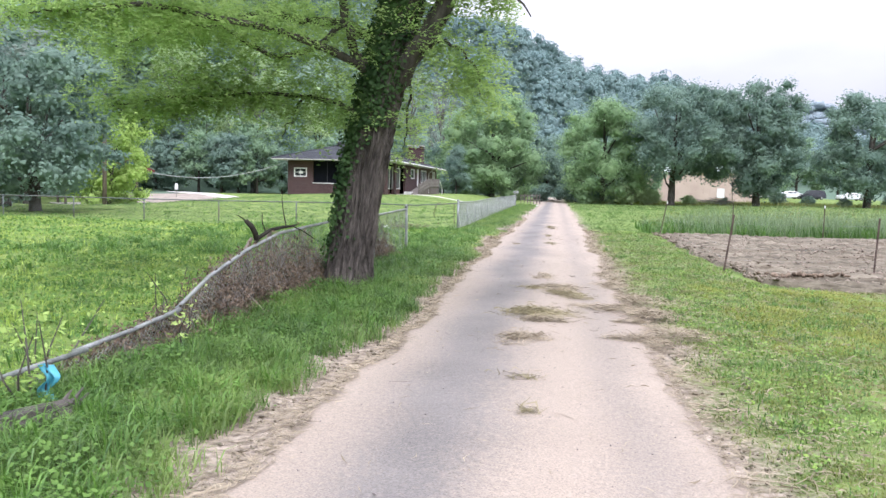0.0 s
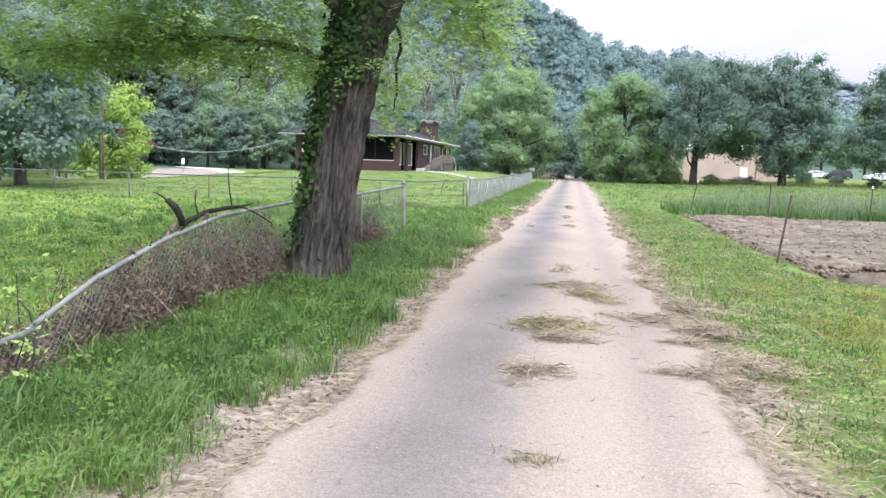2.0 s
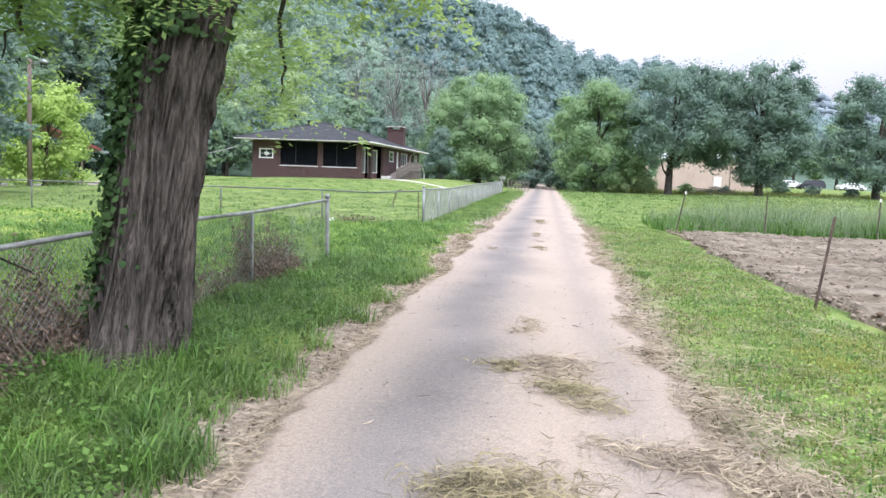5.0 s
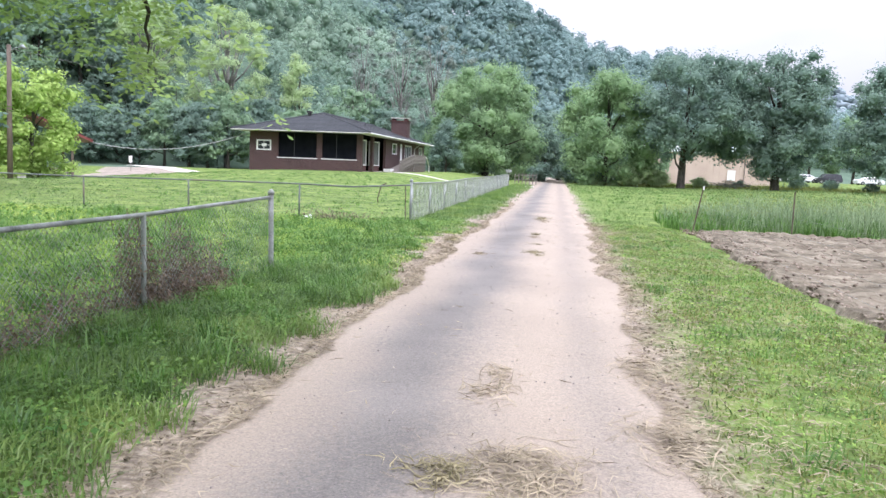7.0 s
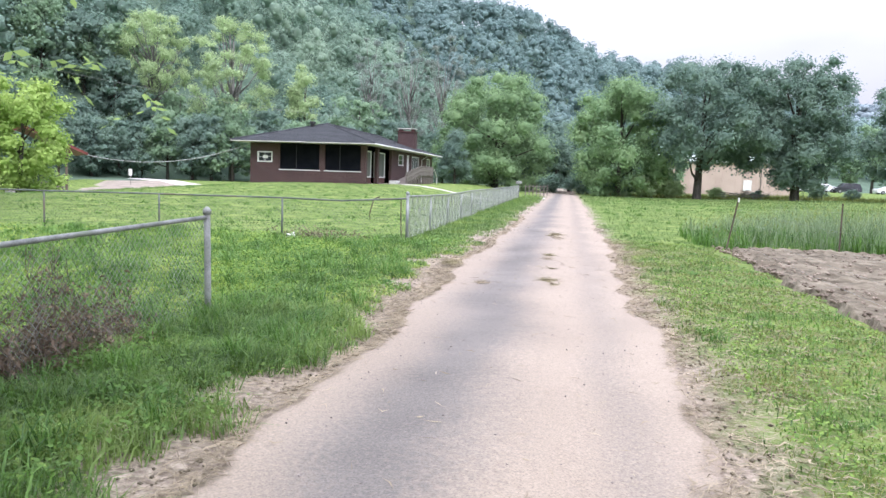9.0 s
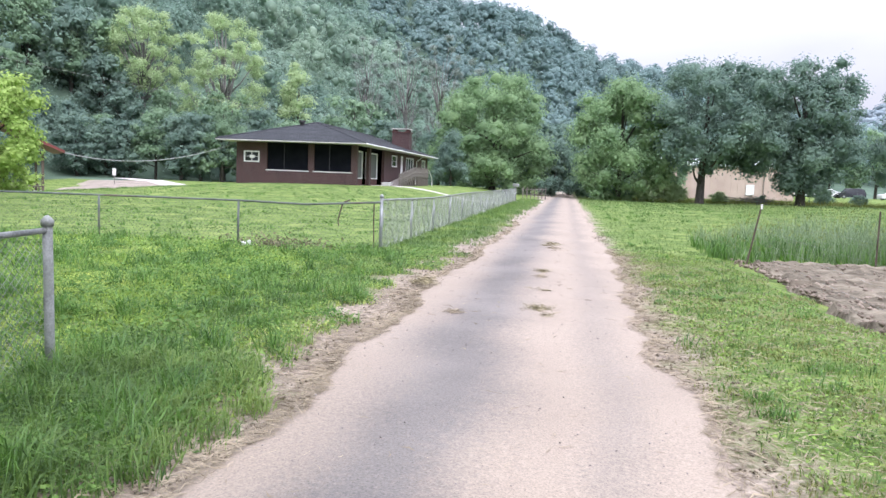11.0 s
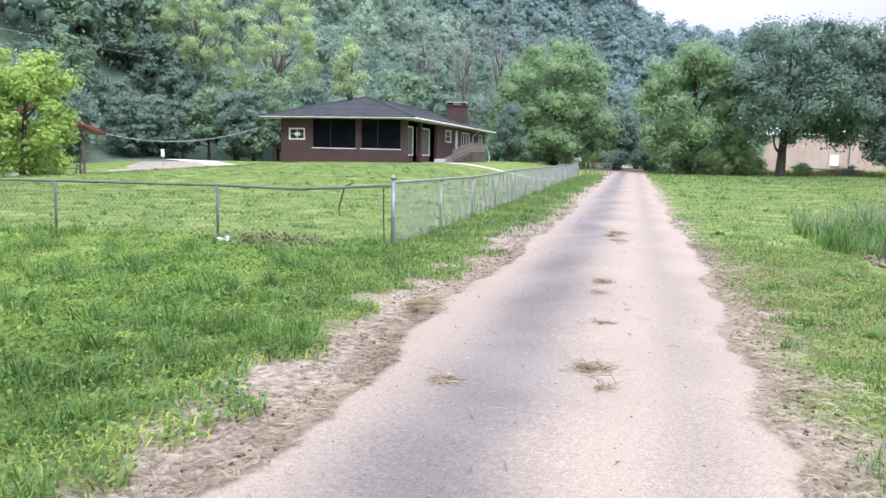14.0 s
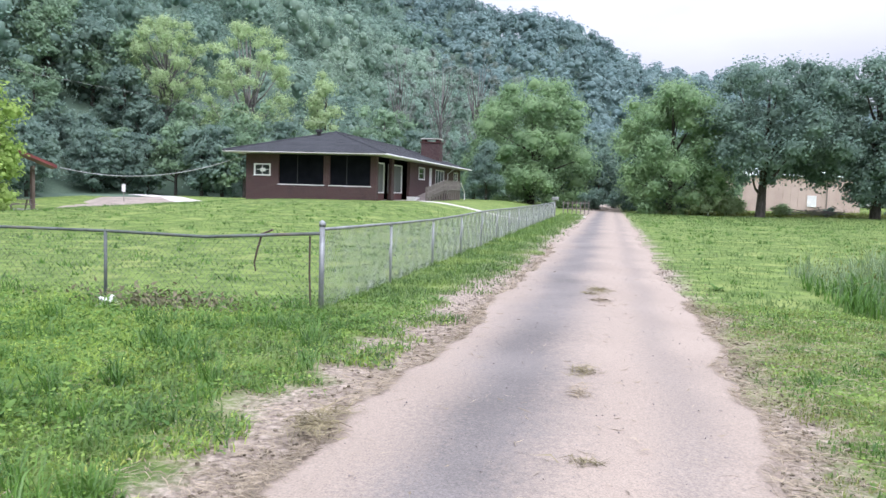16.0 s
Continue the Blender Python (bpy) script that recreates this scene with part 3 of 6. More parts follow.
# gravel apron and drive by the shelter, path beside the house
def strip(name, pts, widths, material, label, lift=0.02):
    v, f = [], []
    for i, (p, w) in enumerate(zip(pts, widths)):
        a, b = np.array(pts[max(i - 1, 0)]), np.array(pts[min(i + 1, len(pts) - 1)])
        d = (b - a) / np.linalg.norm(b - a)
        q = np.array([-d[1], d[0]])
        for k in range(5):
            s = np.array(p) + q * w * (k / 4 - 0.5)
            v.append((s[0], s[1], float(height(*s)) + lift - (0.06 if k in (0, 4) else 0)))
    for i in range(len(pts) - 1):
        for k in range(4):
            f.append((i * 5 + k, i * 5 + k + 5, i * 5 + k + 6, i * 5 + k + 1))
    return tagged(mesh_np(name, np.array(v), np.array(f), material, True), label, "path", kind="structure")


def along(a, b, n):
    return [tuple(np.array(a) + (np.array(b) - np.array(a)) * t) for t in np.linspace(0, 1, n)]


strip("drive", along((-47, 89.5), (-42, 87), 8) + along((-41, 86), (-30.5, 75), 16), [2.4] * 24, M_CONC, "pale concrete drive behind the lawn", 0.1)
strip("gravel", along((-33.5, 64.5), (-43.5, 85), 24), list(np.linspace(8, 7, 24)), M_GRAVEL, "pinkish gravel patch beside the picnic shelter", 0.07)
strip("path", along((-14.3, 75), (-4.2, 68), 30), [1.3] * 30, M_CONC, "pale concrete path from the house to the fence", 0.03)
strip("drive", along((-4.4, 77), (-1.0, 79.5), 12), [3.2] * 12, M_CONC, "pale drive entrance off the lane", 0.025)

# ---- woods on the hills ----
def woods(name, label, material, pts, leaves, size, width, tall, seed, core=0.36, lobes=9):
    """One mesh of many crowns: each a rounded head of dense leafy lobes."""
    rng = np.random.RandomState(seed)
    V, NR, cores = [], [], []
    for x, y in pts:
        z = float(height(x, y))
        w, t = width * rng.uniform(0.7, 1.35), tall * rng.uniform(0.7, 1.25)
        c = rng.normal(0, 1, (lobes, 3))
        c[:, 2] = np.abs(c[:, 2]) * 1.1 - 0.2
        c /= np.linalg.norm(c, axis=1, keepdims=True)
        c[0], c[1] = (0.1, 0, 1), (0, 0.1, -0.9)
        rad = rng.uniform(0.36, 0.56, lobes)
        k = rng.choice(lobes, leaves, p=rad ** 2 / (rad ** 2).sum())
        d = rng.normal(0, 1, (leaves, 3)) + c[k] * 0.9 + np.array([0, 0, 0.35])
        d /= np.linalg.norm(d, axis=1, keepdims=True)
        q = c[k] * 0.62 + d * (rad[k] * (1 - 0.25 * rng.uniform(0, 1, leaves) ** 2))[:, None]
        V.append(q * np.array([w * 0.52, w * 0.52, t * 0.42]) + np.array([x, y, z + t * 0.40]))
        NR.append(d + c[k] * 0.4 + np.array([0, 0, 0.3]))
        for q, r in zip(c, rad):
            cores.append((x + q[0] * w * 0.32, y + q[1] * w * 0.32, z + t * 0.40 + q[2] * t * 0.26, w * core * r, t * core * r * 0.8))
    P, NR = np.concatenate(V), np.concatenate(NR)
    v, f = leaf_cards(P, NR, size, rng, 0.8, jitter=0.32)
    v, f = with_cores(v, f, cores, rng)
    return tagged(mesh_np(name, v, f, material, True), label, "woods", kind="stuff")


def scatter(x0, x1, y0, y1, gap, rng, keep):
    pts = []
    for x in np.arange(x0, x1, gap):
        for y in np.arange(y0, y1, gap):
            p = (x + rng.uniform(-0.45, 0.45) * gap, y + rng.uniform(-0.45, 0.45) * gap)
            if keep(*p):
                pts.append(p)
    return pts


rng0 = np.random.RandomState(5)
near_pts = scatter(-230, 20, 70, 300, 6.0, rng0, lambda x, y: 22 < hill_near(x, y) < 190 and x / max(y - 19, 1) > -0.95 and y < 215 + 0.9 * max(0, -x - 20))
# Blue in the leaf colour stands in for haze on this slope.
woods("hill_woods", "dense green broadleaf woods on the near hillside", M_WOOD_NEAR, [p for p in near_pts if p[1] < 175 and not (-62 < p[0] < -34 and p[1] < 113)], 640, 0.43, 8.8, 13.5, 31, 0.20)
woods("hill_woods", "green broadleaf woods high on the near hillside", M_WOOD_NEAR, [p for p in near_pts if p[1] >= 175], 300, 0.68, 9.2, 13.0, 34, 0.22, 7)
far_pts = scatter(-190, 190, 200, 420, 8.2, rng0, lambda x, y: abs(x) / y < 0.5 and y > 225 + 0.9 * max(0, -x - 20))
# Haze over both ridges comes from the leaf base colours.
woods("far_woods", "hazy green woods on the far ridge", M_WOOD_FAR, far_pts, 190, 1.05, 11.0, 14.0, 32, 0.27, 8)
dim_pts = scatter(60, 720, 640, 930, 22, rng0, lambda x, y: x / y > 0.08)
woods("distant_woods", "pale woods on the distant ridge, blue haze in the leaf colour", M_WOOD_DIM, dim_pts, 36, 4.0, 30, 20, 33, 0.5, 6)

# ---- single trees ----
round_tree = put(tree("maple_tree", "large rounded leafy green tree behind the house", 15.6, -1.2, 19.5, 46000, 0.27, M_LEAF_MAPLE, seed=3, clumps=170, trunk=0.4, csize=0.095, top=0.62), -9.5, 114)
conifer = put(tree("juniper_tree", "dark conical evergreen beside the house", 6.9, -0.6, 6.0, 9000, 0.20, M_LEAF_DARK, seed=4, clumps=70, top=0.22, trunk=0.14, csize=0.13), -13.5, 104)
edge_tree = put(tree("ash_tree", "light green tree beside the lane end", 13.6, -0.8, 13.5, 28000, 0.27, M_LEAF_MAPLE, seed=5, clumps=120, trunk=0.3, csize=0.11), 5.9, 101)
# Haze across the field is part of these oaks' leaf colour.
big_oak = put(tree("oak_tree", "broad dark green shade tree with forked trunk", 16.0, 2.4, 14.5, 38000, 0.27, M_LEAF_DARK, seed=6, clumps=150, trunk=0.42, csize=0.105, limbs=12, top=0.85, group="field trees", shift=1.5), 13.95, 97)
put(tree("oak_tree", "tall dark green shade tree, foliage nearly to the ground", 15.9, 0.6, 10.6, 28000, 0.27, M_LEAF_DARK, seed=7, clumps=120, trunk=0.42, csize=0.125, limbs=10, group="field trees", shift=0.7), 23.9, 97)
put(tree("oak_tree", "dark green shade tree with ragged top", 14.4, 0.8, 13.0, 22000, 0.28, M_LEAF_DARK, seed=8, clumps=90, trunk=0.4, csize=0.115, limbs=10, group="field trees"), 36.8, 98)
bright_tree = put(tree("young_maple_tree", "bright fresh green young tree by the pole", 7.7, -0.8, 6.8, 15000, 0.22, M_LEAF_BRIGHT, seed=9, clumps=95, trunk=0.16, csize=0.115), -33.3, 53.6)
put(tree("pear_tree", "dense dark grey-green tree leaning over the field fence", 9.0, 0.2, 8.6, 18000, 0.21, M_LEAF_DARK, seed=10, clumps=100, trunk=0.25, csize=0.11), -25.0, 34)
put(tree("willow_tree", "grey-green tree with fine silvery leaves", 11.0, 1.0, 8.0, 12000, 0.24, M_LEAF_GREY, seed=20, clumps=50, trunk=0.25, csize=0.15), -30.5, 39)
tall_a = put(tree("poplar_tree", "tall airy pale green tree with visible limbs", 22.8 - float(height(-55.5, 108)), 4.0, 11.5, 26000, 0.22, M_LEAF_PALE, M_GREYLIMB, seed=11, clumps=120, trunk=0.36, csize=0.085, limbs=44, shell=0.3, group="tall trees"), -55.5, 108)
put(tree("poplar_tree", "tall airy pale green tree with visible limbs", 22.6 - float(height(-44.2, 108)), 4.0, 12.2, 26000, 0.22, M_LEAF_PALE, M_GREYLIMB, seed=12, clumps=120, trunk=0.36, csize=0.085, limbs=44, shell=0.3, group="tall trees"), -44.2, 108)
put(tree("tulip_tree", "slim pointed light green tree", 16.8 - float(height(-35.0, 110)), 2.0, 5.6, 9000, 0.27, M_LEAF_PALE, seed=13, clumps=36, top=0.35, trunk=0.25, csize=0.2), -35.0, 110)
for i, (x, y, hh) in enumerate([(-33, 138, 24), (-27, 141, 26), (-21, 139, 25), (-16, 143, 22)]):
    put(tree("bare_tree", "half-bare grey tree with thin leaf clusters", hh, 6, 9.0, 4000, 0.30, M_LEAF_GREY, M_GREYLIMB, seed=40 + i, clumps=40, trunk=0.26, csize=0.08, limbs=34, shell=0.1, group="half-bare trees"), x, y)

# the dark edge of the woods behind house, drive and lane end
edge_a = put(tree("edge_tree", "leafy green tree at the edge of the woods", 11.0, 0.4, 8.5, 4200, 0.36, M_LEAF_MID, seed=51, clumps=70, trunk=0.2, csize=0.13, group="wood edge"), -66, 100)
edge_b = put(tree("edge_tree", "leafy dark green tree at the edge of the woods", 9.0, 0.2, 8.0, 4200, 0.35, M_LEAF_DARK, seed=52, clumps=65, trunk=0.2, csize=0.14, group="wood edge"), -58, 103)
shrub_a = put(tree("shrub", "low tangled green shrub", 3.4, 0.0, 5.0, 3200, 0.24, M_LEAF_DARK, seed=53, clumps=26, trunk=0.06, csize=0.18, group="shrubs", category="shrub"), 4.5, 104)
shrub_b = put(tree("shrub", "low pale green shrub with dry stems", 3.0, 0.0, 5.4, 2800, 0.26, M_LEAF_PALE, M_GREYLIMB, seed=54, clumps=26, trunk=0.06, csize=0.18, limbs=14, group="shrubs", category="shrub"), 9.5, 99)
rng1 = np.random.RandomState(9)
for k in range(17):
    t = k / 16
    x, y = -88 + 64 * t + rng1.uniform(-1.5, 1.5), 96 + 16 * t + rng1.uniform(-2.5, 2.5)
    again(edge_a if k % 2 else edge_b, x, y, rng1.uniform(0.8, 1.25), rng1.uniform(0, 360))
for k in range(15):
    t = k / 14
    x, y = -62 + 36 * t + rng1.uniform(-1, 1), 93 + 9 * t + rng1.uniform(-1, 1.5)
    again(edge_b if k % 3 else edge_a, x, y, rng1.uniform(0.6, 0.95), rng1.uniform(0, 360))
for x, y, s in [(-6, 121, 1.0), (-1.5, 117, 0.85), (2.8, 114, 0.8), (-3.5, 128, 1.25), (5, 122, 1.2), (12, 116, 1.05), (0.5, 134, 1.3), (-18, 122, 1.0), (-9, 131, 1.2), (62, 118, 1.1), (37, 172, 1.3), (44, 166, 1.2), (58, 170, 1.3), (51, 174, 1.3), (66, 165, 1.3)]:
    again(edge_b if x < 3 else edge_a, x, y, s, rng1.uniform(0, 360))
for x, y, s in [(-2.0, 109, 0.75), (1.6, 108, 0.8), (6.5, 103, 0.8), (11.8, 100, 0.7), (16.5, 101, 0.45), (28, 103, 0.5), (32, 104, 0.4), (41, 101, 0.6), (21, 101, 0.3), (35, 100, 0.35)]:
    again(shrub_a if x < 5 or rng1.uniform() < 0.6 else shrub_b, x, y, s, rng1.uniform(0, 360))
for x, y, s in [(-46, 57, 1.1), (-50, 66, 1.0), (-39, 52, 0.9), (-56, 76, 1.1), (-62, 88, 1.0), (-52, 80, 0.8), (-57, 86, 0.9), (-50, 73, 0.7), (-66, 80, 1.2), (-54, 92, 0.8)]:
    again(edge_b, x, y, s, rng1.uniform(0, 360))

# ---- fences ----
def mesh_panel(a, b, parent, h0=0.04, h1=1.06, sag=None, gap=0.085, r=0.0022, seed=0, lean=0.0, material=None):
    """Chain-link fabric between two posts: two crossing families of wires. sag(s) scales the height along the panel."""
    a, b = Vector(a), Vector(b)
    L = (b - a).length
    u = (b - a) / L
    n = Vector((-u.y, u.x, 0))
    V, F = [], []
    H = h1 - h0
    top = sag or (lambda s: 1.0)
    def at(s, z):
        s = min(max(s, 0), L)
        k = top(s / L)
        p = a.lerp(b, s / L)
        zz = h0 + z * k
        return p + Vector((0, 0, zz)) + n * (0.012 * math.sin(s * 9 + z * 7) + lean * zz + (1 - k) * 0.25 * math.sin(z * 5 + s))
    def wire(p, q):
        d = (q - p).normalized()
        w = d.cross(n).normalized() * r
        m = n * r
        i = len(V)
        for c in (p, q):
            V.extend([c + w, c - w * 0.5 + m * 0.87, c - w * 0.5 - m * 0.87])
        for k in range(3):
            F.append((i + k, i + (k + 1) % 3, i + 3 + (k + 1) % 3, i + 3 + k))
    for sgn in (1, -1):
        s0 = -H
        while s0 < L + H:
            s1 = s0 + H
            lo, hi = max(s0, 0), min(s1, L)
            if hi - lo > 0.02:
                cuts = 3 if sag else 1
                for c in range(cuts):
                    sa, sb = lo + (hi - lo) * c / cuts, lo + (hi - lo) * (c + 1) / cuts
                    za, zb = sa - s0, sb - s0
                    if sgn < 0:
                        za, zb = H - za, H - zb
                    wire(at(sa, za), at(sb, zb))
            s0 += gap
    return under(mesh_np("chain_link_mesh", np.array(V), np.array(F), material or M_GALV), parent)


def fence_post(x, y, top, r=0.025, parent=None, material=None, base=None, cap=True, lean=(0, 0)):
    z = float(height(x, y)) if base is None else base
    bm = tube([(x, y, z - 0.25), (x + lean[0], y + lean[1], top)], [r, r], 10)
    if cap:
        tube([(x + lean[0], y + lean[1], top - 0.03), (x + lean[0], y + lean[1], top + 0.015), (x + lean[0], y + lean[1], top + 0.05)], [r * 1.25, r * 1.3, r * 0.35], 10, bm)
    return part("fence_post", bm, material or M_GALV, parent, smooth=True)


def rail(points, parent, r=0.021, material=None):
    return part("top_rail", tube(points, [r] * len(points), 8), material or M_GALV, parent, smooth=True)


# the lane-side fence by the house
fence_b = tagged(new("chain_link_fence"), "galvanised chain-link fence along the lane", "fence")
fb = [(29.1, 1.07), (32.4, 1.03), (35.7, 1.0), (39.0, 1.02), (42.3, 1.05), (45.6, 1.05), (48.9, 1.04), (52.2, 1.04), (55.5, 1.04), (58.8, 1.04), (62.1, 1.04), (65.4, 1.05), (68.7, 1.06), (72.0, 1.08), (75.2, 1.1)]
fx = lambda y: -3.68 - 0.004 * (y - 29)
for i, (y, z) in enumerate(fb):
    fence_post(fx(y), y, z + (0.07 if i == 0 else -0.02), 0.036 if i in (0, len(fb) - 1) else 0.024, fence_b)
rail([(fx(y), y, z) for y, z in fb], fence_b)
for (y0, z0), (y1, z1) in zip(fb, fb[1:]):
    mesh_panel((fx(y0), y0, 0), (fx(y1), y1, 0), fence_b, 0.02, (z0 + z1) / 2 - 0.01, gap=0.075, r=0.0028, material=M_WIRE)

# the cross fence between field and lawn
fence_c = tagged(new("chain_link_fence"), "thin old chain-link cross fence across the meadow", "fence")
fc = [(-3.68, 1.02), (-5.3, 0.91), (-6.81, 0.93), (-10.08, 0.91), (-13.3, 0.88), (-16.5, 0.87), (-19.6, 0.87), (-22.8, 0.87), (-26, 0.86), (-29.2, 0.85), (-32.4, 0.85)]
FCY = 29.0
for x, z in fc[2:]:
    fence_post(x, FCY, z + 0.02, 0.024, fence_c, M_GALVDARK, cap=False)
rail([(x, FCY, z) for x, z in fc], fence_c, 0.021, M_GALVDARK)
for (x0, z0), (x1, z1) in zip(fc, fc[1:]):
    mesh_panel((x0, FCY, 0), (x1, FCY, 0), fence_c, -0.02, (z0 + z1) / 2 - 0.02, gap=0.1, r=0.0016, material=M_GALVDARK)

# the damaged fence at the near side
fence_a = tagged(new("chain_link_fence"), "sagging old chain-link fence overgrown with dead vines", "fence")
FA = [(18.5, 1.08), (15.3, 1.0), (12.4, 0.99), (10.1, 0.93), (8.95, 0.78), (7.86, 0.57), (7.0, 0.34), (6.3, 0.26), (5.55, 0.22), (4.9, 0.20)]
fence_post(-3.6, 18.5, 1.12, 0.036, fence_a, M_GALVOLD, lean=(-0.02, 0))
fence_post(-3.66, 15.3, 1.0, 0.026, fence_a, M_GALVOLD, cap=False)
fence_post(-3.72, 12.75, 0.98, 0.026, fence_a, M_GALVOLD, cap=False)
rail([(-3.62, 18.5, 1.06), (-3.66, 15.3, 1.0), (-3.72, 12.4, 0.99), (-3.74, 10.1, 0.93), (-3.74, 8.95, 0.78), (-3.72, 7.86, 0.57), (-3.68, 7.0, 0.32)], fence_a, 0.022, M_GALVOLD)
rail([(-3.64, 7.06, 0.34), (-3.72, 6.3, 0.26), (-3.78, 5.55, 0.22)], fence_a, 0.022, M_GALVOLD)
rail([(-3.70, 5.62, 0.23), (-3.80, 4.9, 0.20), (-3.9, 3.4, 0.14)], fence_a, 0.022, M_GALVOLD)
for i in range(len(FA) - 1):
    (y0, z0), (y1, z1) = FA[i], FA[i + 1]
    zt = max(z0, z1)
    za, zb = (z0 - 0.02) / (zt - 0.02), (z1 - 0.02) / (zt - 0.02)
    mesh_panel((-3.66, y0, 0), (-3.7, y1, 0), fence_a, 0.0, zt - 0.02, sag=lambda s, za=za, zb=zb: za + (zb - za) * s, gap=0.075, r=0.0022, material=M_GALVOLD)

# ---- garden stakes ----
def stake(x, y, top, lean, material, label, tip=None):
    z = float(height(x, y))
    s = tagged(new("garden_stake"), label, "stake", "garden fence stakes")
    bm = box(x - 0.018, x + 0.018, y - 0.004, y + 0.004, z - 0.3, top)
    box(x - 0.004, x + 0.004, y + 0.0042, y + 0.03, z - 0.3, top, bm)
    for k in range(12):
        zz = z + 0.15 + k * (top - z - 0.2) / 12
        box(x - 0.009, x + 0.009, y - 0.010, y - 0.0042, zz, zz + 0.02, bm)
    for v in bm.verts:
        k = (v.co.z - z) / (top - z)
        v.co.x += lean[0] * k
        v.co.y += lean[1] * k
    part("post", bm, material, s)
    if tip:
        tb = box(x + lean[0] - 0.02, x + lean[0] + 0.02, y + lean[1] - 0.012, y + lean[1] + 0.032, top - 0.10, top + 0.004)
        part("painted_tip", tb, M_WHITE, s, "white painted tip")
    return s


stake(3.5, 16.5, 1.19, (0.16, 0.03), M_RUST, "rusty steel garden stake leaning beside the soil")
stake(6.76, 17.4, 1.17, (0.05, 0), M_RUST, "rusty steel garden stake beside the soil")
stake(4.08, 30.9, 1.28, (0.24, 0.0), M_RUST, "dark steel garden stake with white tip, leaning in tall grass", True)
stake(6.9, 31.4, 1.22, (0.0, 0.0), M_RUST, "dark steel garden stake in tall grass")
stake(10.4, 31.8, 1.25, (0.02, 0.0), M_RUST, "dark steel garden stake in tall grass", True)
stake(14.6, 32.0, 1.2, (0.0, 0.0), M_RUST, "dark steel garden stake in tall grass")

# ---- the brick house ----
house = tagged(new("brick_house"), "long low red-brick ranch house with dark hip roof and screened porch", "house")
HX0, HX1, HY0, HY1, HB, HT = -24.9, -15.4, 69.2, 98.6, 0.45, 3.84
TH = 0.24


def wall_with(name, axis, fixed, a0, a1, holes, z0=HB, z1=HT, inward=1):
    """A brick wall of real thickness; holes are (from, to, bottom, top)."""
    bm = bmesh.new()
    cuts = sorted({a0, a1, *[h[0] for h in holes], *[h[1] for h in holes]})
    for p, q in zip(cuts, cuts[1:]):
        spans = [(z0, z1)]
        for h in holes:
            if h[0] <= p and q <= h[1]:
                spans = [s for lo, hi in spans for s in ((lo, min(hi, h[2])), (max(lo, h[3]), hi)) if s[1] - s[0] > 0.01]
        for lo, hi in spans:
            f0, f1 = sorted((fixed, fixed + inward * TH))
            if axis == "x":
                box(p, q, f0, f1, lo, hi, bm)
            else:
                box(f0, f1, p, q, lo, hi, bm)
    bmesh.ops.remove_doubles(bm, verts=bm.verts, dist=0.0005)
    return part(name, bm, M_MORTAR, house)


def window_unit(x, y, axis, a0, a1, z0, z1, inner, out=1, cols=2, rows=2, fr=0.07, parent=house, label="white-framed window"):
    """Frame, bars and glass in a wall. axis: the way the wall runs; out: the way it faces on the other axis."""
    def slab(p, q, lo, hi, d0, d1):
        if axis == "x":
            return (p, q, *sorted((y + out * d0, y + out * d1)), lo, hi)
        return (*sorted((x + out * d0, x + out * d1)), p, q, lo, hi)
    bm = bmesh.new()
    box(*slab(a0, a1, z1 - fr, z1, -0.10, 0.03), bm)
    box(*slab(a0, a0 + fr, z0 + fr, z1 - fr, -0.10, 0.03), bm)
    box(*slab(a1 - fr, a1, z0 + fr, z1 - fr, -0.10, 0.03), bm)
    box(*slab(a0, a1, z0, z0 + fr, -0.10, 0.05), bm)
    w = part("window_frame", bm, M_WHITE, parent, label)
    for i in range(cols):
        for j in range(rows):
            p, q = a0 + fr + (a1 - a0 - 2 * fr) * i / cols, a0 + fr + (a1 - a0 - 2 * fr) * (i + 1) / cols
            lo, hi = z0 + fr + (z1 - z0 - 2 * fr) * j / rows, z0 + fr + (z1 - z0 - 2 * fr) * (j + 1) / rows
            part("pane", box(*slab(p + 0.012, q - 0.012, lo + 0.012, hi - 0.012, -0.06, -0.05)), inner, w)
    for i in range(1, cols):
        p = a0 + fr + (a1 - a0 - 2 * fr) * i / cols
        part("glazing_bar", box(*slab(p - 0.016, p + 0.016, z0 + fr, z1 - fr, -0.07, 0.0)), M_WHITE, w)
    for j in range(1, rows):
        p = z0 + fr + (z1 - z0 - 2 * fr) * j / rows
        part("glazing_bar", box(*slab(a0 + fr, a1 - fr, p - 0.016, p + 0.016, -0.072, 0.002)), M_WHITE, w)
    return w


F_HOLES = [(-24.3, -23.05, 2.33, 3.17), (-22.45, -19.18, 1.8, HT), (-18.73, -15.83, 1.8, HT)]
E_HOLES = [(69.65, 72.9, 0.85, HT), (73.5, 78.0, 0.85, HT), (80.8, 82.9, 2.5, 3.55), (84.6, 85.7, 1.7, 3.6), (87.0, 90.6, 2.1, 3.55), (95.2, 97.2, 2.4, 3.55)]
wall_with("front_wall", "x", HY0, HX0, HX1, F_HOLES)
wall_with("side_wall", "y", HX1, HY0 + TH, HY1 - TH, E_HOLES, inward=-1)
wall_with("side_wall", "y", HX0, HY0 + TH, HY1 - TH, [])
wall_with("back_wall", "x", HY1, HX0, HX1, [], inward=-1)
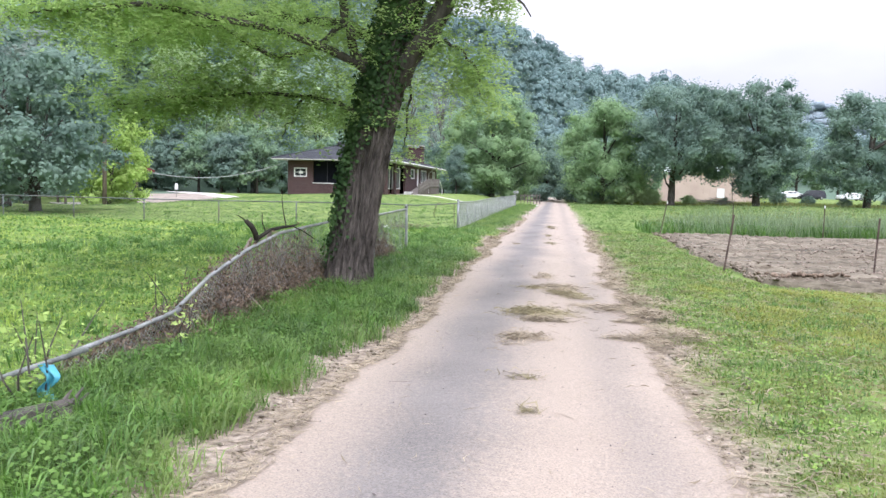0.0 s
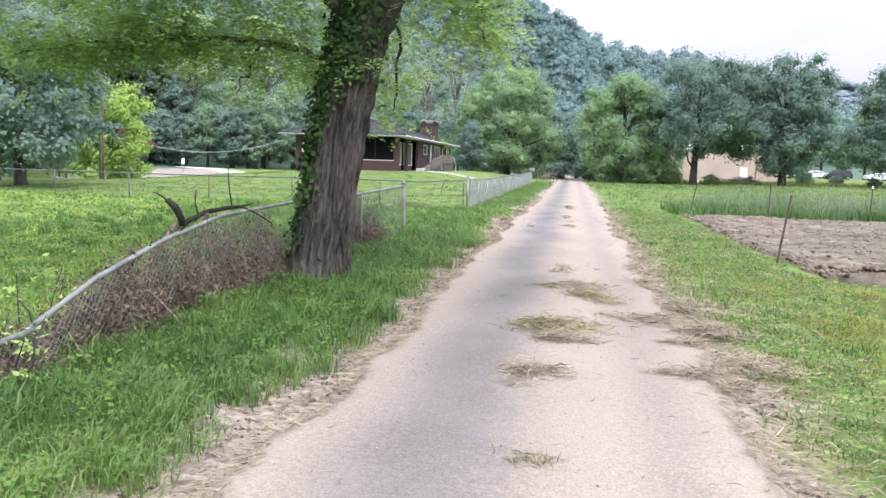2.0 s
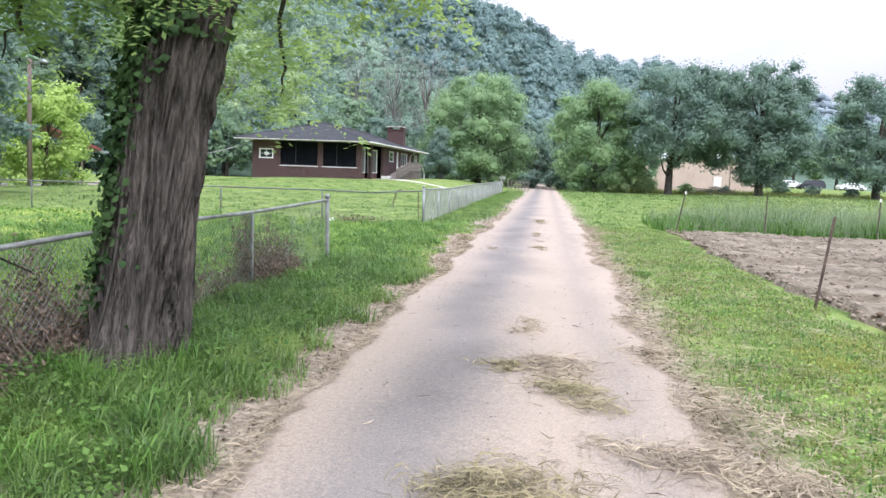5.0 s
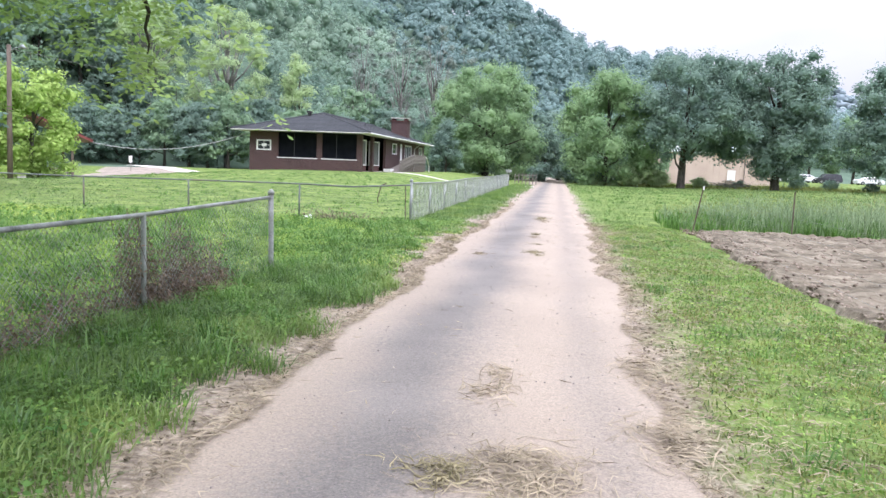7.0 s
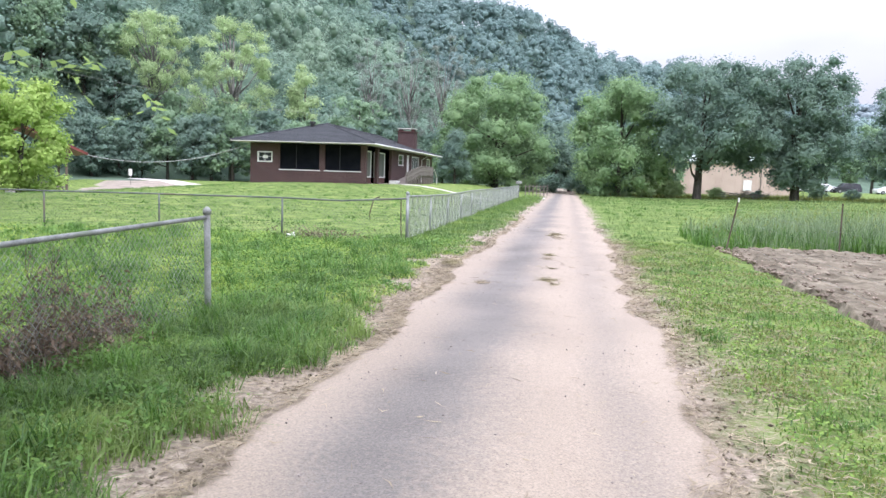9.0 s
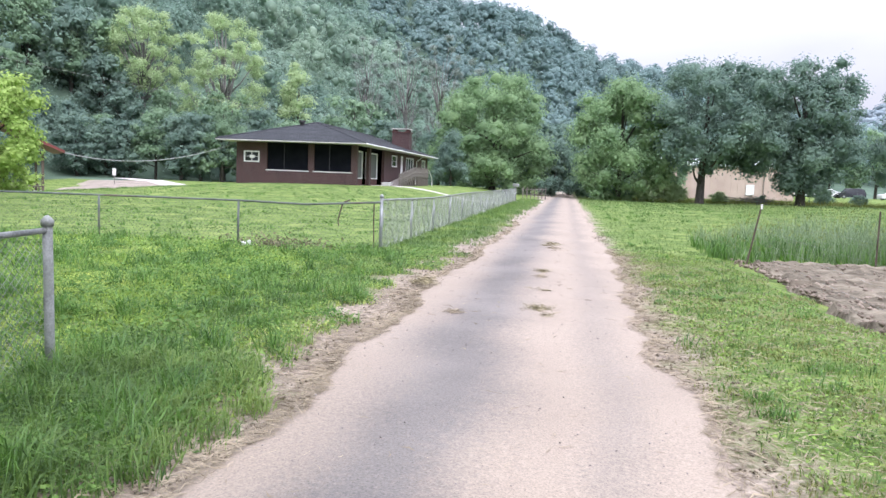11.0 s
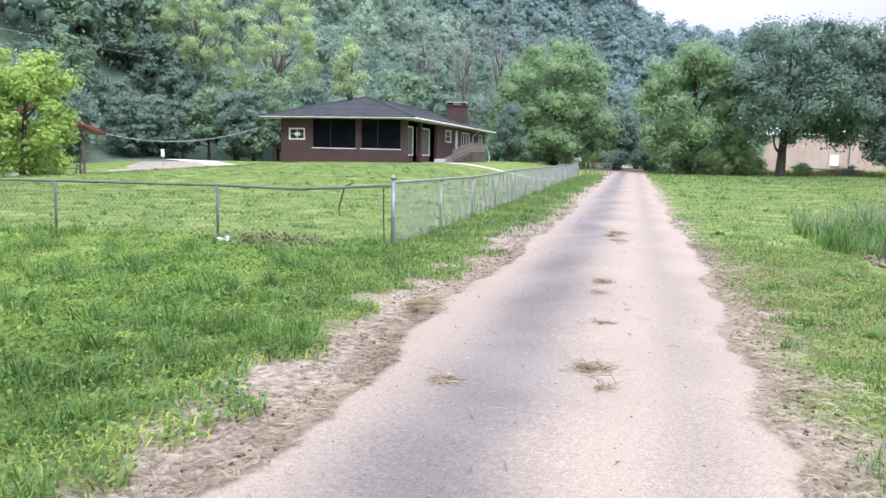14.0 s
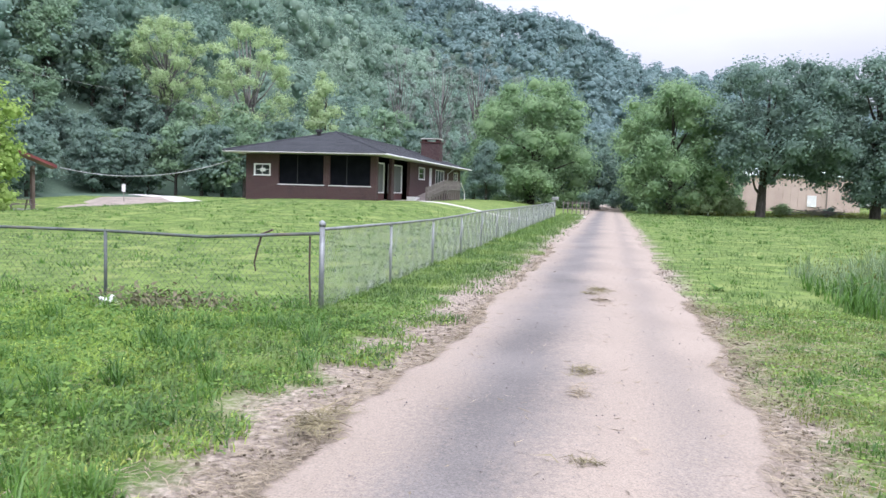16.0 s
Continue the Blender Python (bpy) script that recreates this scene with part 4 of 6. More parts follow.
# porch: floor, back walls with curtained glass, screens; shade inside painted near-black
part("porch_floor", box(HX0 + TH, HX1 + 0.05, HY0 + TH, 78.2, HB + 0.1, 0.85), M_CONC, house, "pale concrete porch slab")
part("porch_back_wall", box(HX0 + TH, HX1 - 1.6, 77.2, 77.4, 0.85, HT), M_PORCH_SHADE, house)
part("porch_back_wall", box(-22.9, -22.7, HY0 + TH, 77.2, 0.85, HT), M_PORCH_SHADE, house)
part("porch_inner_wall", box(HX1 - 1.6, HX1 - 1.4, 77.2, HY1 - TH, 0.85, HT), M_PORCH_SHADE, house)
part("ceiling", box(HX0 + TH, HX1 - TH, HY0 + TH, 96, HT - 0.03, HT + 0.02), M_PORCH_SHADE, house)
for a, b in ((-22.45, -19.18), (-18.73, -15.83)):
    part("porch_screen", box(a, b, HY0 + 0.14, HY0 + 0.15, 1.8, HT), M_PORCH_SHADE, house, "opaque insect screen, near-black for the shaded porch behind")
    part("window_sill", box(a - 0.06, b + 0.06, HY0 - 0.05, HY0 + TH, 1.74, 1.80), M_WHITE, house, "white painted sill", bevel=0.008)
    part("screen_frame", box(a + 0.4 * (b - a), a + 0.4 * (b - a) + 0.05, HY0 + 0.10, HY0 + 0.135, 1.8, HT), M_BLACK, house)
for a, b in ((70.6, 72.6), (73.8, 77.4)):
    part("porch_panel", box(HX1 - 0.56, HX1 - 0.5, a - 0.1, b + 0.1, 0.86, 1.35), M_BRICK, house, "brick panel under the window")
    window_unit(HX1 - 0.48, 0, "y", a, b, 1.35, 3.5, M_CURTAIN, 1, 1, 1, 0.09, label="tall window with pale curtain")
part("porch_step", box(HX1 + 0.05, HX1 + 0.7, 77.0, 78.6, HB, 1.12), M_WHITE, house, "white concrete step block", bevel=0.02)
part("porch_edge", box(HX1 + 0.0525, HX1 + 0.25, 69.3, 77.0, HB + 0.1, 0.80), M_WHITE, house, "white slab edge")
window_unit(0, HY0, "x", -24.3, -23.05, 2.33, 3.17, M_GLASSDARK, -1, 2, 2, 0.09, label="small white-framed window, a pane broken")
part("broken_pane", box(-23.85, -23.45, HY0 + 0.02, HY0 + 0.03, 2.62, 2.86), M_WHITE, house, "pale patch on the glass")
window_unit(HX1, 0, "y", 80.8, 82.9, 2.5, 3.55, M_GLASSDARK, 1, 1, 2, 0.1)
window_unit(HX1, 0, "y", 87.0, 90.6, 2.1, 3.55, M_GLASSDARK, 1, 3, 1, 0.1, label="wide white picture window")
window_unit(HX1, 0, "y", 95.2, 97.2, 2.4, 3.55, M_GLASSDARK, 1, 2, 2, 0.1)
front_door = part("door", box(HX1 - 0.09, HX1 - 0.03, 84.6, 85.7, 1.7, 3.6), M_WHITE, house, "white panelled door")
for zz in (1.85, 2.75):
    part("door_panel", box(HX1 - 0.028, HX1 - 0.015, 84.75, 85.55, zz, zz + 0.7), M_WHITE, front_door)
# roof: hip with overhang, soffit, fascia, gutter
EX0, EX1, EY0, EY1, EZ = -26.1, -14.5, 68.1, 99.8, 3.98
RX, RY0, RY1, RZ = -20.3, 74.6, 93.6, 5.78


def roof_slope(corners, name="roof_slope"):
    bm = bmesh.new()
    vs = [bm.verts.new(c) for c in corners]
    bm.faces.new(vs)
    r = bmesh.ops.extrude_face_region(bm, geom=bm.faces[:])
    for e in r["geom"]:
        if isinstance(e, bmesh.types.BMVert):
            e.co.z -= 0.09
    bmesh.ops.recalc_face_normals(bm, faces=bm.faces)
    return part(name, bm, M_SHINGLE, house)


def slope_courses(p0, p1, q0, q1, rows, parent):
    """Shingle courses lying on a slope between the eave p0-p1 and the ridge q0-q1."""
    p0, p1, q0, q1 = map(Vector, (p0, p1, q0, q1))
    for k in range(rows):
        a, b = k / rows, min((k + 1.25) / rows, 1)
        l0, l1, u0, u1 = p0.lerp(q0, a), p1.lerp(q1, a), p0.lerp(q0, b), p1.lerp(q1, b)
        bm = bmesh.new()
        up = Vector((0, 0, 0.022))
        lo = Vector((0, 0, 0.004))
        v = [bm.verts.new(c) for c in (l0 + up, l1 + up, u1 + lo, u0 + lo, l0 + lo, l1 + lo)]
        bm.faces.new(v[:4])
        bm.faces.new((v[4], v[5], v[1], v[0]))
        part("shingle_course", bm, M_SHINGLE, parent)


r1 = roof_slope([(EX0, EY0, EZ), (EX1, EY0, EZ), (RX, RY0, RZ)])
slope_courses((EX0, EY0, EZ), (EX1, EY0, EZ), (RX, RY0, RZ), (RX, RY0, RZ), 22, r1)
r2 = roof_slope([(EX1, EY0, EZ), (EX1, EY1, EZ), (RX, RY1, RZ), (RX, RY0, RZ)])
slope_courses((EX1, EY0, EZ), (EX1, EY1, EZ), (RX, RY0, RZ), (RX, RY1, RZ), 22, r2)
roof_slope([(EX1, EY1, EZ), (EX0, EY1, EZ), (RX, RY1, RZ)])
roof_slope([(EX0, EY1, EZ), (EX0, EY0, EZ), (RX, RY0, RZ), (RX, RY1, RZ)])
part("soffit", box(EX0 + 0.06, EX1 - 0.06, EY0 + 0.06, EY1 - 0.06, HT + 0.03, HT + 0.06), M_SOFFIT, house, "pale painted soffit")
for b in ((EX0, EX1, EY0 - 0.03, EY0 + 0.05), (EX0, EX1, EY1 - 0.05, EY1 + 0.03), (EX0 - 0.03, EX0 + 0.05, EY0 + 0.05, EY1 - 0.05), (EX1 - 0.05, EX1 + 0.03, EY0 + 0.05, EY1 - 0.05)):
    part("fascia", box(*b, HT + 0.06, EZ - 0.02), M_SOFFIT, house, "white painted fascia board")
part("gutter", tube([(EX1 + 0.08, EY0, EZ - 0.06), (EX1 + 0.08, EY1, EZ - 0.08)], [0.06, 0.06], 8), M_WHITE, house, "white gutter")
part("downpipe", tube([(EX1 + 0.05, 91.5, EZ - 0.1), (HX1 + 0.12, 91.8, 3.3), (HX1 + 0.1, 91.8, 0.9)], [0.045] * 3, 8), M_WHITE, house)
part("ridge_cap", tube([(RX, RY0, RZ + 0.01), (RX, RY1, RZ + 0.01)], [0.09, 0.09], 6), M_SHINGLE, house)
for c in ((EX0, EY0), (EX1, EY0)):
    part("hip_cap", tube([(*c, EZ + 0.01), (RX, RY0, RZ + 0.01)], [0.08, 0.08], 6), M_SHINGLE, house)
vent = part("roof_vent", tube([(-21.2, 73.4, 5.25), (-21.2, 73.4, 5.68), (-21.2, 73.4, 5.70), (-21.2, 73.4, 5.86)], [0.17, 0.17, 0.27, 0.24], 12), M_BLACK, house, "black roof vent")
ch = part("chimney", box(-17.7, -15.9, 90.6, 91.9, 4.2, 6.15), M_MORTAR, house, "red-brick chimney")
part("chimney_cap", box(-17.8, -15.8, 90.5, 92.0, 6.15, 6.25), M_BRICK, ch)
for px in (-17.55, -16.2):
    part("cap_pier", box(px - 0.12, px + 0.18, 90.7, 91.8, 6.25, 6.48), M_BRICK, ch)
part("cap_slab", box(-17.75, -15.85, 90.55, 91.95, 6.48, 6.56), M_CONC, ch)
# wooden ramp and deck along the side
deck = tagged(new("wooden_ramp"), "weathered wooden access ramp and deck with railings beside the house", "ramp")
bm = bmesh.new()
vs = [bm.verts.new(c) for c in ((-15.3, 77.3, 0.86), (-13.95, 77.3, 0.86), (-13.95, 84.0, 1.6), (-15.3, 84.0, 1.6))]
bm.faces.new(vs)
r = bmesh.ops.extrude_face_region(bm, geom=bm.faces[:])
for e in r["geom"]:
    if isinstance(e, bmesh.types.BMVert):
        e.co.z -= 0.14
bmesh.ops.recalc_face_normals(bm, faces=bm.faces)
part("ramp_floor", bm, M_WOODGREY, deck)
part("deck_floor", box(-15.38, -13.95, 84.0, 91.0, 1.46, 1.6), M_WOODGREY, deck)
for k in range(15):
    y = 77.5 + k * 0.96
    zf = min(1.6, 0.88 + max(0, y - 77.3) * 0.11)
    part("rail_post", box(-13.98, -13.88, y - 0.05, y + 0.05, float(height(-13.9, y)) - 0.1, zf + 1.0), M_WOODGREY, deck)
for zo in (0.95, 0.55, 0.2):
    part("rail", tube([(-13.85, 77.5, 0.9 + zo), (-13.85, 84.0, 1.6 + zo), (-13.85, 91.0, 1.6 + zo)], [0.05] * 3, 4), M_WOODGREY, deck)
for k in range(52):
    y = 77.7 + k * 0.255
    zf = min(1.6, 0.88 + max(0, y - 77.3) * 0.11)
    part("baluster", box(-13.875, -13.835, y - 0.07, y + 0.07, zf + 0.06, zf + 0.95), M_WOODGREY, deck)
for k in range(5):
    part("stair_tread", box(-15.2, -14.0, 91.0 + k * 0.28, 91.3 + k * 0.28, 1.36 - k * 0.18, 1.41 - k * 0.18), M_WOODGREY, deck)
part("hand_rail", tube([(-13.8, 91.0, 2.4), (-13.75, 92.6, 1.55), (-13.75, 92.65, 0.7)], [0.045] * 3, 8), M_WHITE, deck, "white painted handrail")

# ---- picnic shelter, pole, cable, sign ----
shelter = tagged(new("picnic_shelter"), "open picnic shelter with red metal roof on dark posts", "shelter")
shelter.matrix_basis = pose(-35.94, 62.0, -0.52, 0, 0, 42)
for x, y in ((0, 0), (0, 4.8), (-5.6, 0), (-5.6, 4.8)):
    part("post", box(x - 0.08, x + 0.08, y - 0.08, y + 0.08, -0.2, 2.75), M_WOODBROWN, shelter, bevel=0.01)
for x in (0, -5.6):
    part("beam", box(x - 0.07, x + 0.07, -0.6, 5.4, 2.75, 2.95), M_WOODBROWN, shelter)
for sx in (1, -1):
    bm = bmesh.new()
    a, b = -2.8 + sx * 4.1, -2.8
    vs = [bm.verts.new(c) for c in ((a, -0.9, 2.85), (a, 5.7, 2.85), (b, 5.7, 4.6), (b, -0.9, 4.6))]
    bm.faces.new(vs)
    r = bmesh.ops.extrude_face_region(bm, geom=bm.faces[:])
    for e in r["geom"]:
        if isinstance(e, bmesh.types.BMVert):
            e.co.z += 0.16
    bmesh.ops.recalc_face_normals(bm, faces=bm.faces)
    rs = part("roof", bm, M_REDROOF, shelter, "red metal roof sheet")
    for k in range(14):
        yy = -0.85 + k * 0.5
        part("roof_rib", tube([(a, yy, 3.02), (b, yy, 4.77)], [0.03, 0.03], 4), M_REDROOF, rs)
part("slab", box(-6.2, 0.5, -0.5, 5.3, -0.25, 0.05), M_CONC, shelter, "pale concrete slab")


def picnic_table():
    t = tagged(new("picnic_table"), "weathered wooden picnic table with benches under the shelter", "table")
    for k in range(4):
        part("plank", box(-0.9, 0.9, -0.36 + k * 0.185, -0.20 + k * 0.185, 0.71, 0.75), M_WOODGREY, t)
    for s in (-1, 1):
        part("bench", box(-0.9, 0.9, s * 0.72 - 0.13, s * 0.72 + 0.13, 0.41, 0.45), M_WOODGREY, t)
        for q in (-0.6, 0.6):
            part("leg", tube([(q, s * 0.62, 0), (q, s * 0.2, 0.72)], [0.05, 0.05], 4), M_WOODGREY, t)
    for q in (-0.6, 0.6):
        part("cross_beam", box(q + 0.04, q + 0.08, -0.8, 0.8, 0.36, 0.42), M_WOODGREY, t)
    return t


picnic_table().matrix_basis = pose(-37.6, 62.6, -0.47, 0, 0, 60)
pole = tagged(new("utility_pole"), "weathered wooden utility pole with a street lamp arm", "pole")
part("shaft", tube([(-29.55, 47, -0.6), (-29.5, 47, 3.5), (-29.45, 47, 7.2)], [0.15, 0.13, 0.11], 12), M_WOODBROWN, pole, smooth=True)
arm = part("lamp_arm", tube([(-29.45, 47, 6.75), (-29.05, 46.9, 7.0), (-28.55, 46.8, 7.05)], [0.03] * 3, 8), M_GALV, pole)
part("lamp_head", tube([(-28.65, 46.8, 7.06), (-28.45, 46.77, 7.06), (-28.1, 46.7, 6.98)], [0.06, 0.13, 0.07], 10), M_GALV, arm, "pale lamp head", smooth=True)
def cable(name, a, b, sag, r, label):
    a, b = Vector(a), Vector(b)
    pts = [a.lerp(b, k / 24) - Vector((0, 0, sag * 4 * (k / 24) * (1 - k / 24))) for k in range(25)]
    return tagged(part(name, tube(pts, [r] * 25, 6), M_CABLE, smooth=True), label, "cable")
cable("service_cable", (-37.2, 66.0, 2.45), (-25.0, 69.4, 3.75), 1.0, 0.028, "sagging pale service cable from shelter to house")
cable("power_line", (-29.45, 47, 7.0), (-24.5, 110, 9.0), 0.7, 0.008, "thin power line strung past the house")
sign = tagged(new("small_sign"), "small white sign on a thin post beside the drive", "sign")
part("post", tube([(-40.6, 78, -0.6), (-40.6, 78, 1.4)], [0.03, 0.03], 8), M_WOODGREY, sign)
part("plate", box(-40.78, -40.42, 77.96, 77.97, 0.75, 1.4), M_WHITE, sign, "white plate")

# ---- end of the lane: box, posts ----
mail = tagged(new("mailbox"), "grey mailbox on a post at the fence end", "mailbox")
part("post", box(-3.95, -3.85, 76.05, 76.15, -0.3, 1.25), M_WOODGREY, mail)
bm = box(-4.15, -3.65, 75.85, 76.35, 1.2, 1.45)
part("box", bm, M_GALVOLD, mail, "grey metal box", bevel=0.05)
gate_posts = tagged(new("wooden_fence"), "short pale wooden rail fence past the drive", "fence")
for k in range(7):
    part("post", box(-3.75 + k * 0.32 - 0.04, -3.75 + k * 0.32 + 0.04, 84 + k * 0.9, 84.08 + k * 0.9, -0.2, 1.15 + 0.06 * math.sin(k * 3)), M_WOODGREY, gate_posts)
for z in (0.5, 0.95):
    part("rail", tube([(-3.75, 84.04, z), (-1.83, 89.44, z)], [0.035, 0.035], 4), M_WOODGREY, gate_posts)

# ---- the metal building and the cars beyond the trees ----
shed = tagged(new("metal_building"), "long beige metal building with pale roof", "building")
BZ = 0.2
part("wall", box(14.5, 34, 136, 136.25, BZ, 5.2), M_BEIGE, shed)
part("wall", box(14.5, 14.75, 136.25, 152, BZ, 5.2), M_BEIGE, shed)
part("wall", box(33.75, 34, 136.25, 152, BZ, 5.2), M_BEIGE, shed)
part("wall", box(14.75, 33.75, 151.75, 152, BZ, 5.2), M_BEIGE, shed)
bm = bmesh.new()
vs = [bm.verts.new(c) for c in ((14.1, 135.6, 5.2), (34.4, 135.6, 5.2), (34.4, 144, 6.4), (14.1, 144, 6.4), (34.4, 152.4, 5.2), (14.1, 152.4, 5.2))]
bm.faces.new(vs[:4])
bm.faces.new((vs[3], vs[2], vs[4], vs[5]))
r = bmesh.ops.extrude_face_region(bm, geom=bm.faces[:])
for e in r["geom"]:
    if isinstance(e, bmesh.types.BMVert):
        e.co.z += 0.15
bmesh.ops.recalc_face_normals(bm, faces=bm.faces)
part("roof", bm, M_METALROOF, shed, "pale green-white metal roof")
for k in range(19):
    part("wall_rib", box(14.9 + k, 14.98 + k, 135.96, 136.0, BZ, 5.15), M_BEIGE, shed)
for x in (27.1,):
    part("vent_louvre", box(x, x + 1.2, 135.9, 135.995, 1.0, 2.6), M_WHITE, shed, "pale louvred panel")
part("flue_pipe", tube([(29.6, 135.8, 0.3), (29.6, 135.8, 4.6)], [0.07, 0.07], 8), M_WOODGREY, shed)
part("wall_lamp", box(31.0, 31.4, 135.8, 135.99, 4.2, 4.5), M_BLACK, shed)


def car(name, label, paint, x, y, rz, suv=False):
    c = tagged(new(name), label, "car", "parked cars")
    h1 = 1.75 if suv else 1.42
    prof = [(-2.3, 0.3), (-2.35, 0.75), (-2.2, 0.95), (-1.2, 1.02), (-0.5, h1 - 0.06), (-0.2, h1), (1.2 if suv else 0.7, h1), (2.0 if suv else 1.5, h1 - 0.15 if suv else 1.05), (2.25, 0.95), (2.3, 0.45), (2.2, 0.3)]
    bm = bmesh.new()
    for s in (-0.9, 0.9):
        for px, pz in prof:
            bm.verts.new((px, s * (0.82 if pz > 1.05 else 1.0), pz))
    bm.verts.ensure_lookup_table()
    n = len(prof)
    for k in range(n):
        bm.faces.new((bm.verts[k], bm.verts[(k + 1) % n], bm.verts[n + (k + 1) % n], bm.verts[n + k]))
    bm.faces.new([bm.verts[k] for k in range(n)][::-1])
    bm.faces.new([bm.verts[n + k] for k in range(n)])
    part("body", bm, paint, c, bevel=0.04)
    for s in (-1, 1):
        for a, b in ((-0.75, 0.15), (0.25, 1.1 if suv else 0.8)):
            bm = bmesh.new()
            vs = [bm.verts.new(q) for q in ((a - 0.2 if a < 0 else a, s * 0.905, 1.05), (b, s * 0.905, 1.05), (b, s * 0.80, h1 - 0.14), (a + 0.1, s * 0.80, h1 - 0.14))]
            bm.faces.new(vs)
            r = bmesh.ops.extrude_face_region(bm, geom=bm.faces[:])
            for e in r["geom"]:
                if isinstance(e, bmesh.types.BMVert):
                    e.co.y += s * 0.02
            part("side_window", bm, M_GLASSDARK, c)
        for wx in (-1.4, 1.4):
            w = part("wheel", tube([(wx, s * 0.72, 0.33), (wx, s * 0.76, 0.33), (wx, s * 0.9, 0.33), (wx, s * 0.94, 0.33)], [0.29, 0.33, 0.33, 0.29], 16), M_TYRE, c)
            part("rim", tube([(wx, s * 0.93, 0.33), (wx, s * 0.955, 0.33)], [0.2, 0.17], 12), M_GALV, w)
    for s in (-0.6, 0.6):
        part("headlight", box(-2.36, -2.24, s - 0.2, s + 0.2, 0.68, 0.82), M_WHITE, c)
    c.matrix_basis = pose(x, y, float(height(x, y)), 0, 0, rz)
    return c


car("suv", "dark blue-grey parked sport utility car", M_CARDARK, 46.7, 150, 8, True)
car("sedan", "white parked saloon car", M_CARWHITE, 42.8, 150, 15)
car("sedan", "white parked saloon car", M_CARWHITE, 40.0, 152, 12)
car("sedan", "pale parked car beyond the field", M_CARWHITE, 53.5, 150, 5)

# ---- the locust tree by the lane ----
locust = tagged(new("locust_tree"), "old leaning locust tree with furrowed bark and ivy", "tree")
STEM = [(-3.24, 11.82, -0.25), (-3.24, 11.82, 0.05), (-3.21, 11.82, 0.35), (-3.14, 11.82, 0.9), (-3.00, 11.82, 1.8), (-2.80, 11.82, 2.7), (-2.63, 11.84, 3.5), (-2.37, 11.9, 4.6), (-2.15, 11.9, 6.3), (-1.95, 11.8, 8.4)]
STEM_R = [0.42, 0.37, 0.315, 0.285, 0.275, 0.285, 0.305, 0.27, 0.20, 0.10]


def stem_at(z):
    zs = [p[2] for p in STEM]
    return np.array([np.interp(z, zs, [p[0] for p in STEM]), np.interp(z, zs, [p[1] for p in STEM]), z]), float(np.interp(z, zs, STEM_R))


def furrowed_trunk():
    """Rings with deep, wandering vertical ridges."""
    zs, n = np.concatenate([np.linspace(-0.2, 5.2, 120), np.linspace(5.35, 8.3, 20)]), 200
    V = []
    for z in zs:
        c, r = stem_at(z)
        a = np.linspace(0, 2 * np.pi, n, endpoint=False)
        w = a + 0.09 * np.sin(z * 1.7 + a * 2) + 0.045 * np.sin(z * 4.3 + a * 5) + 0.05 * z
        ridge = np.abs(np.sin(w * 11 + 0.7 * np.sin(z * 2.1 + a * 3))) ** 0.55
        ridge = ridge * (0.75 + 0.25 * np.sin(z * 9 + 7 * np.sin(a * 4)))
        fine = 0.45 * np.abs(np.sin(w * 29 + 1.6 * np.sin(z * 3 + a))) + 0.16 * np.sin(w * 61 + 3 * np.sin(z * 4 + 2 * a))
        flare = 0.10 * np.exp(-max(z, 0) / 0.22) * np.cos(a * 5 + 0.7)
        lump = 0.025 * np.sin(a * 2 + z * 1.3) + 0.015 * np.sin(a * 3 - z * 2.1)
        rr = r * (0.86 + flare) + (ridge + fine) * 0.068 * min(1, r / 0.25) + lump
        V.append(np.stack([c[0] + np.cos(a) * rr, c[1] + np.sin(a) * rr, np.full(n, z)], -1))
    m = len(zs)
    idx = np.arange(m * n).reshape(m, n)
    f = np.stack([idx[:-1], np.roll(idx[:-1], -1, 1), np.roll(idx[1:], -1, 1), idx[1:]], -1).reshape(-1, 4)
    return mesh_np("trunk", np.concatenate(V), f, M_ROCKBARK, True)


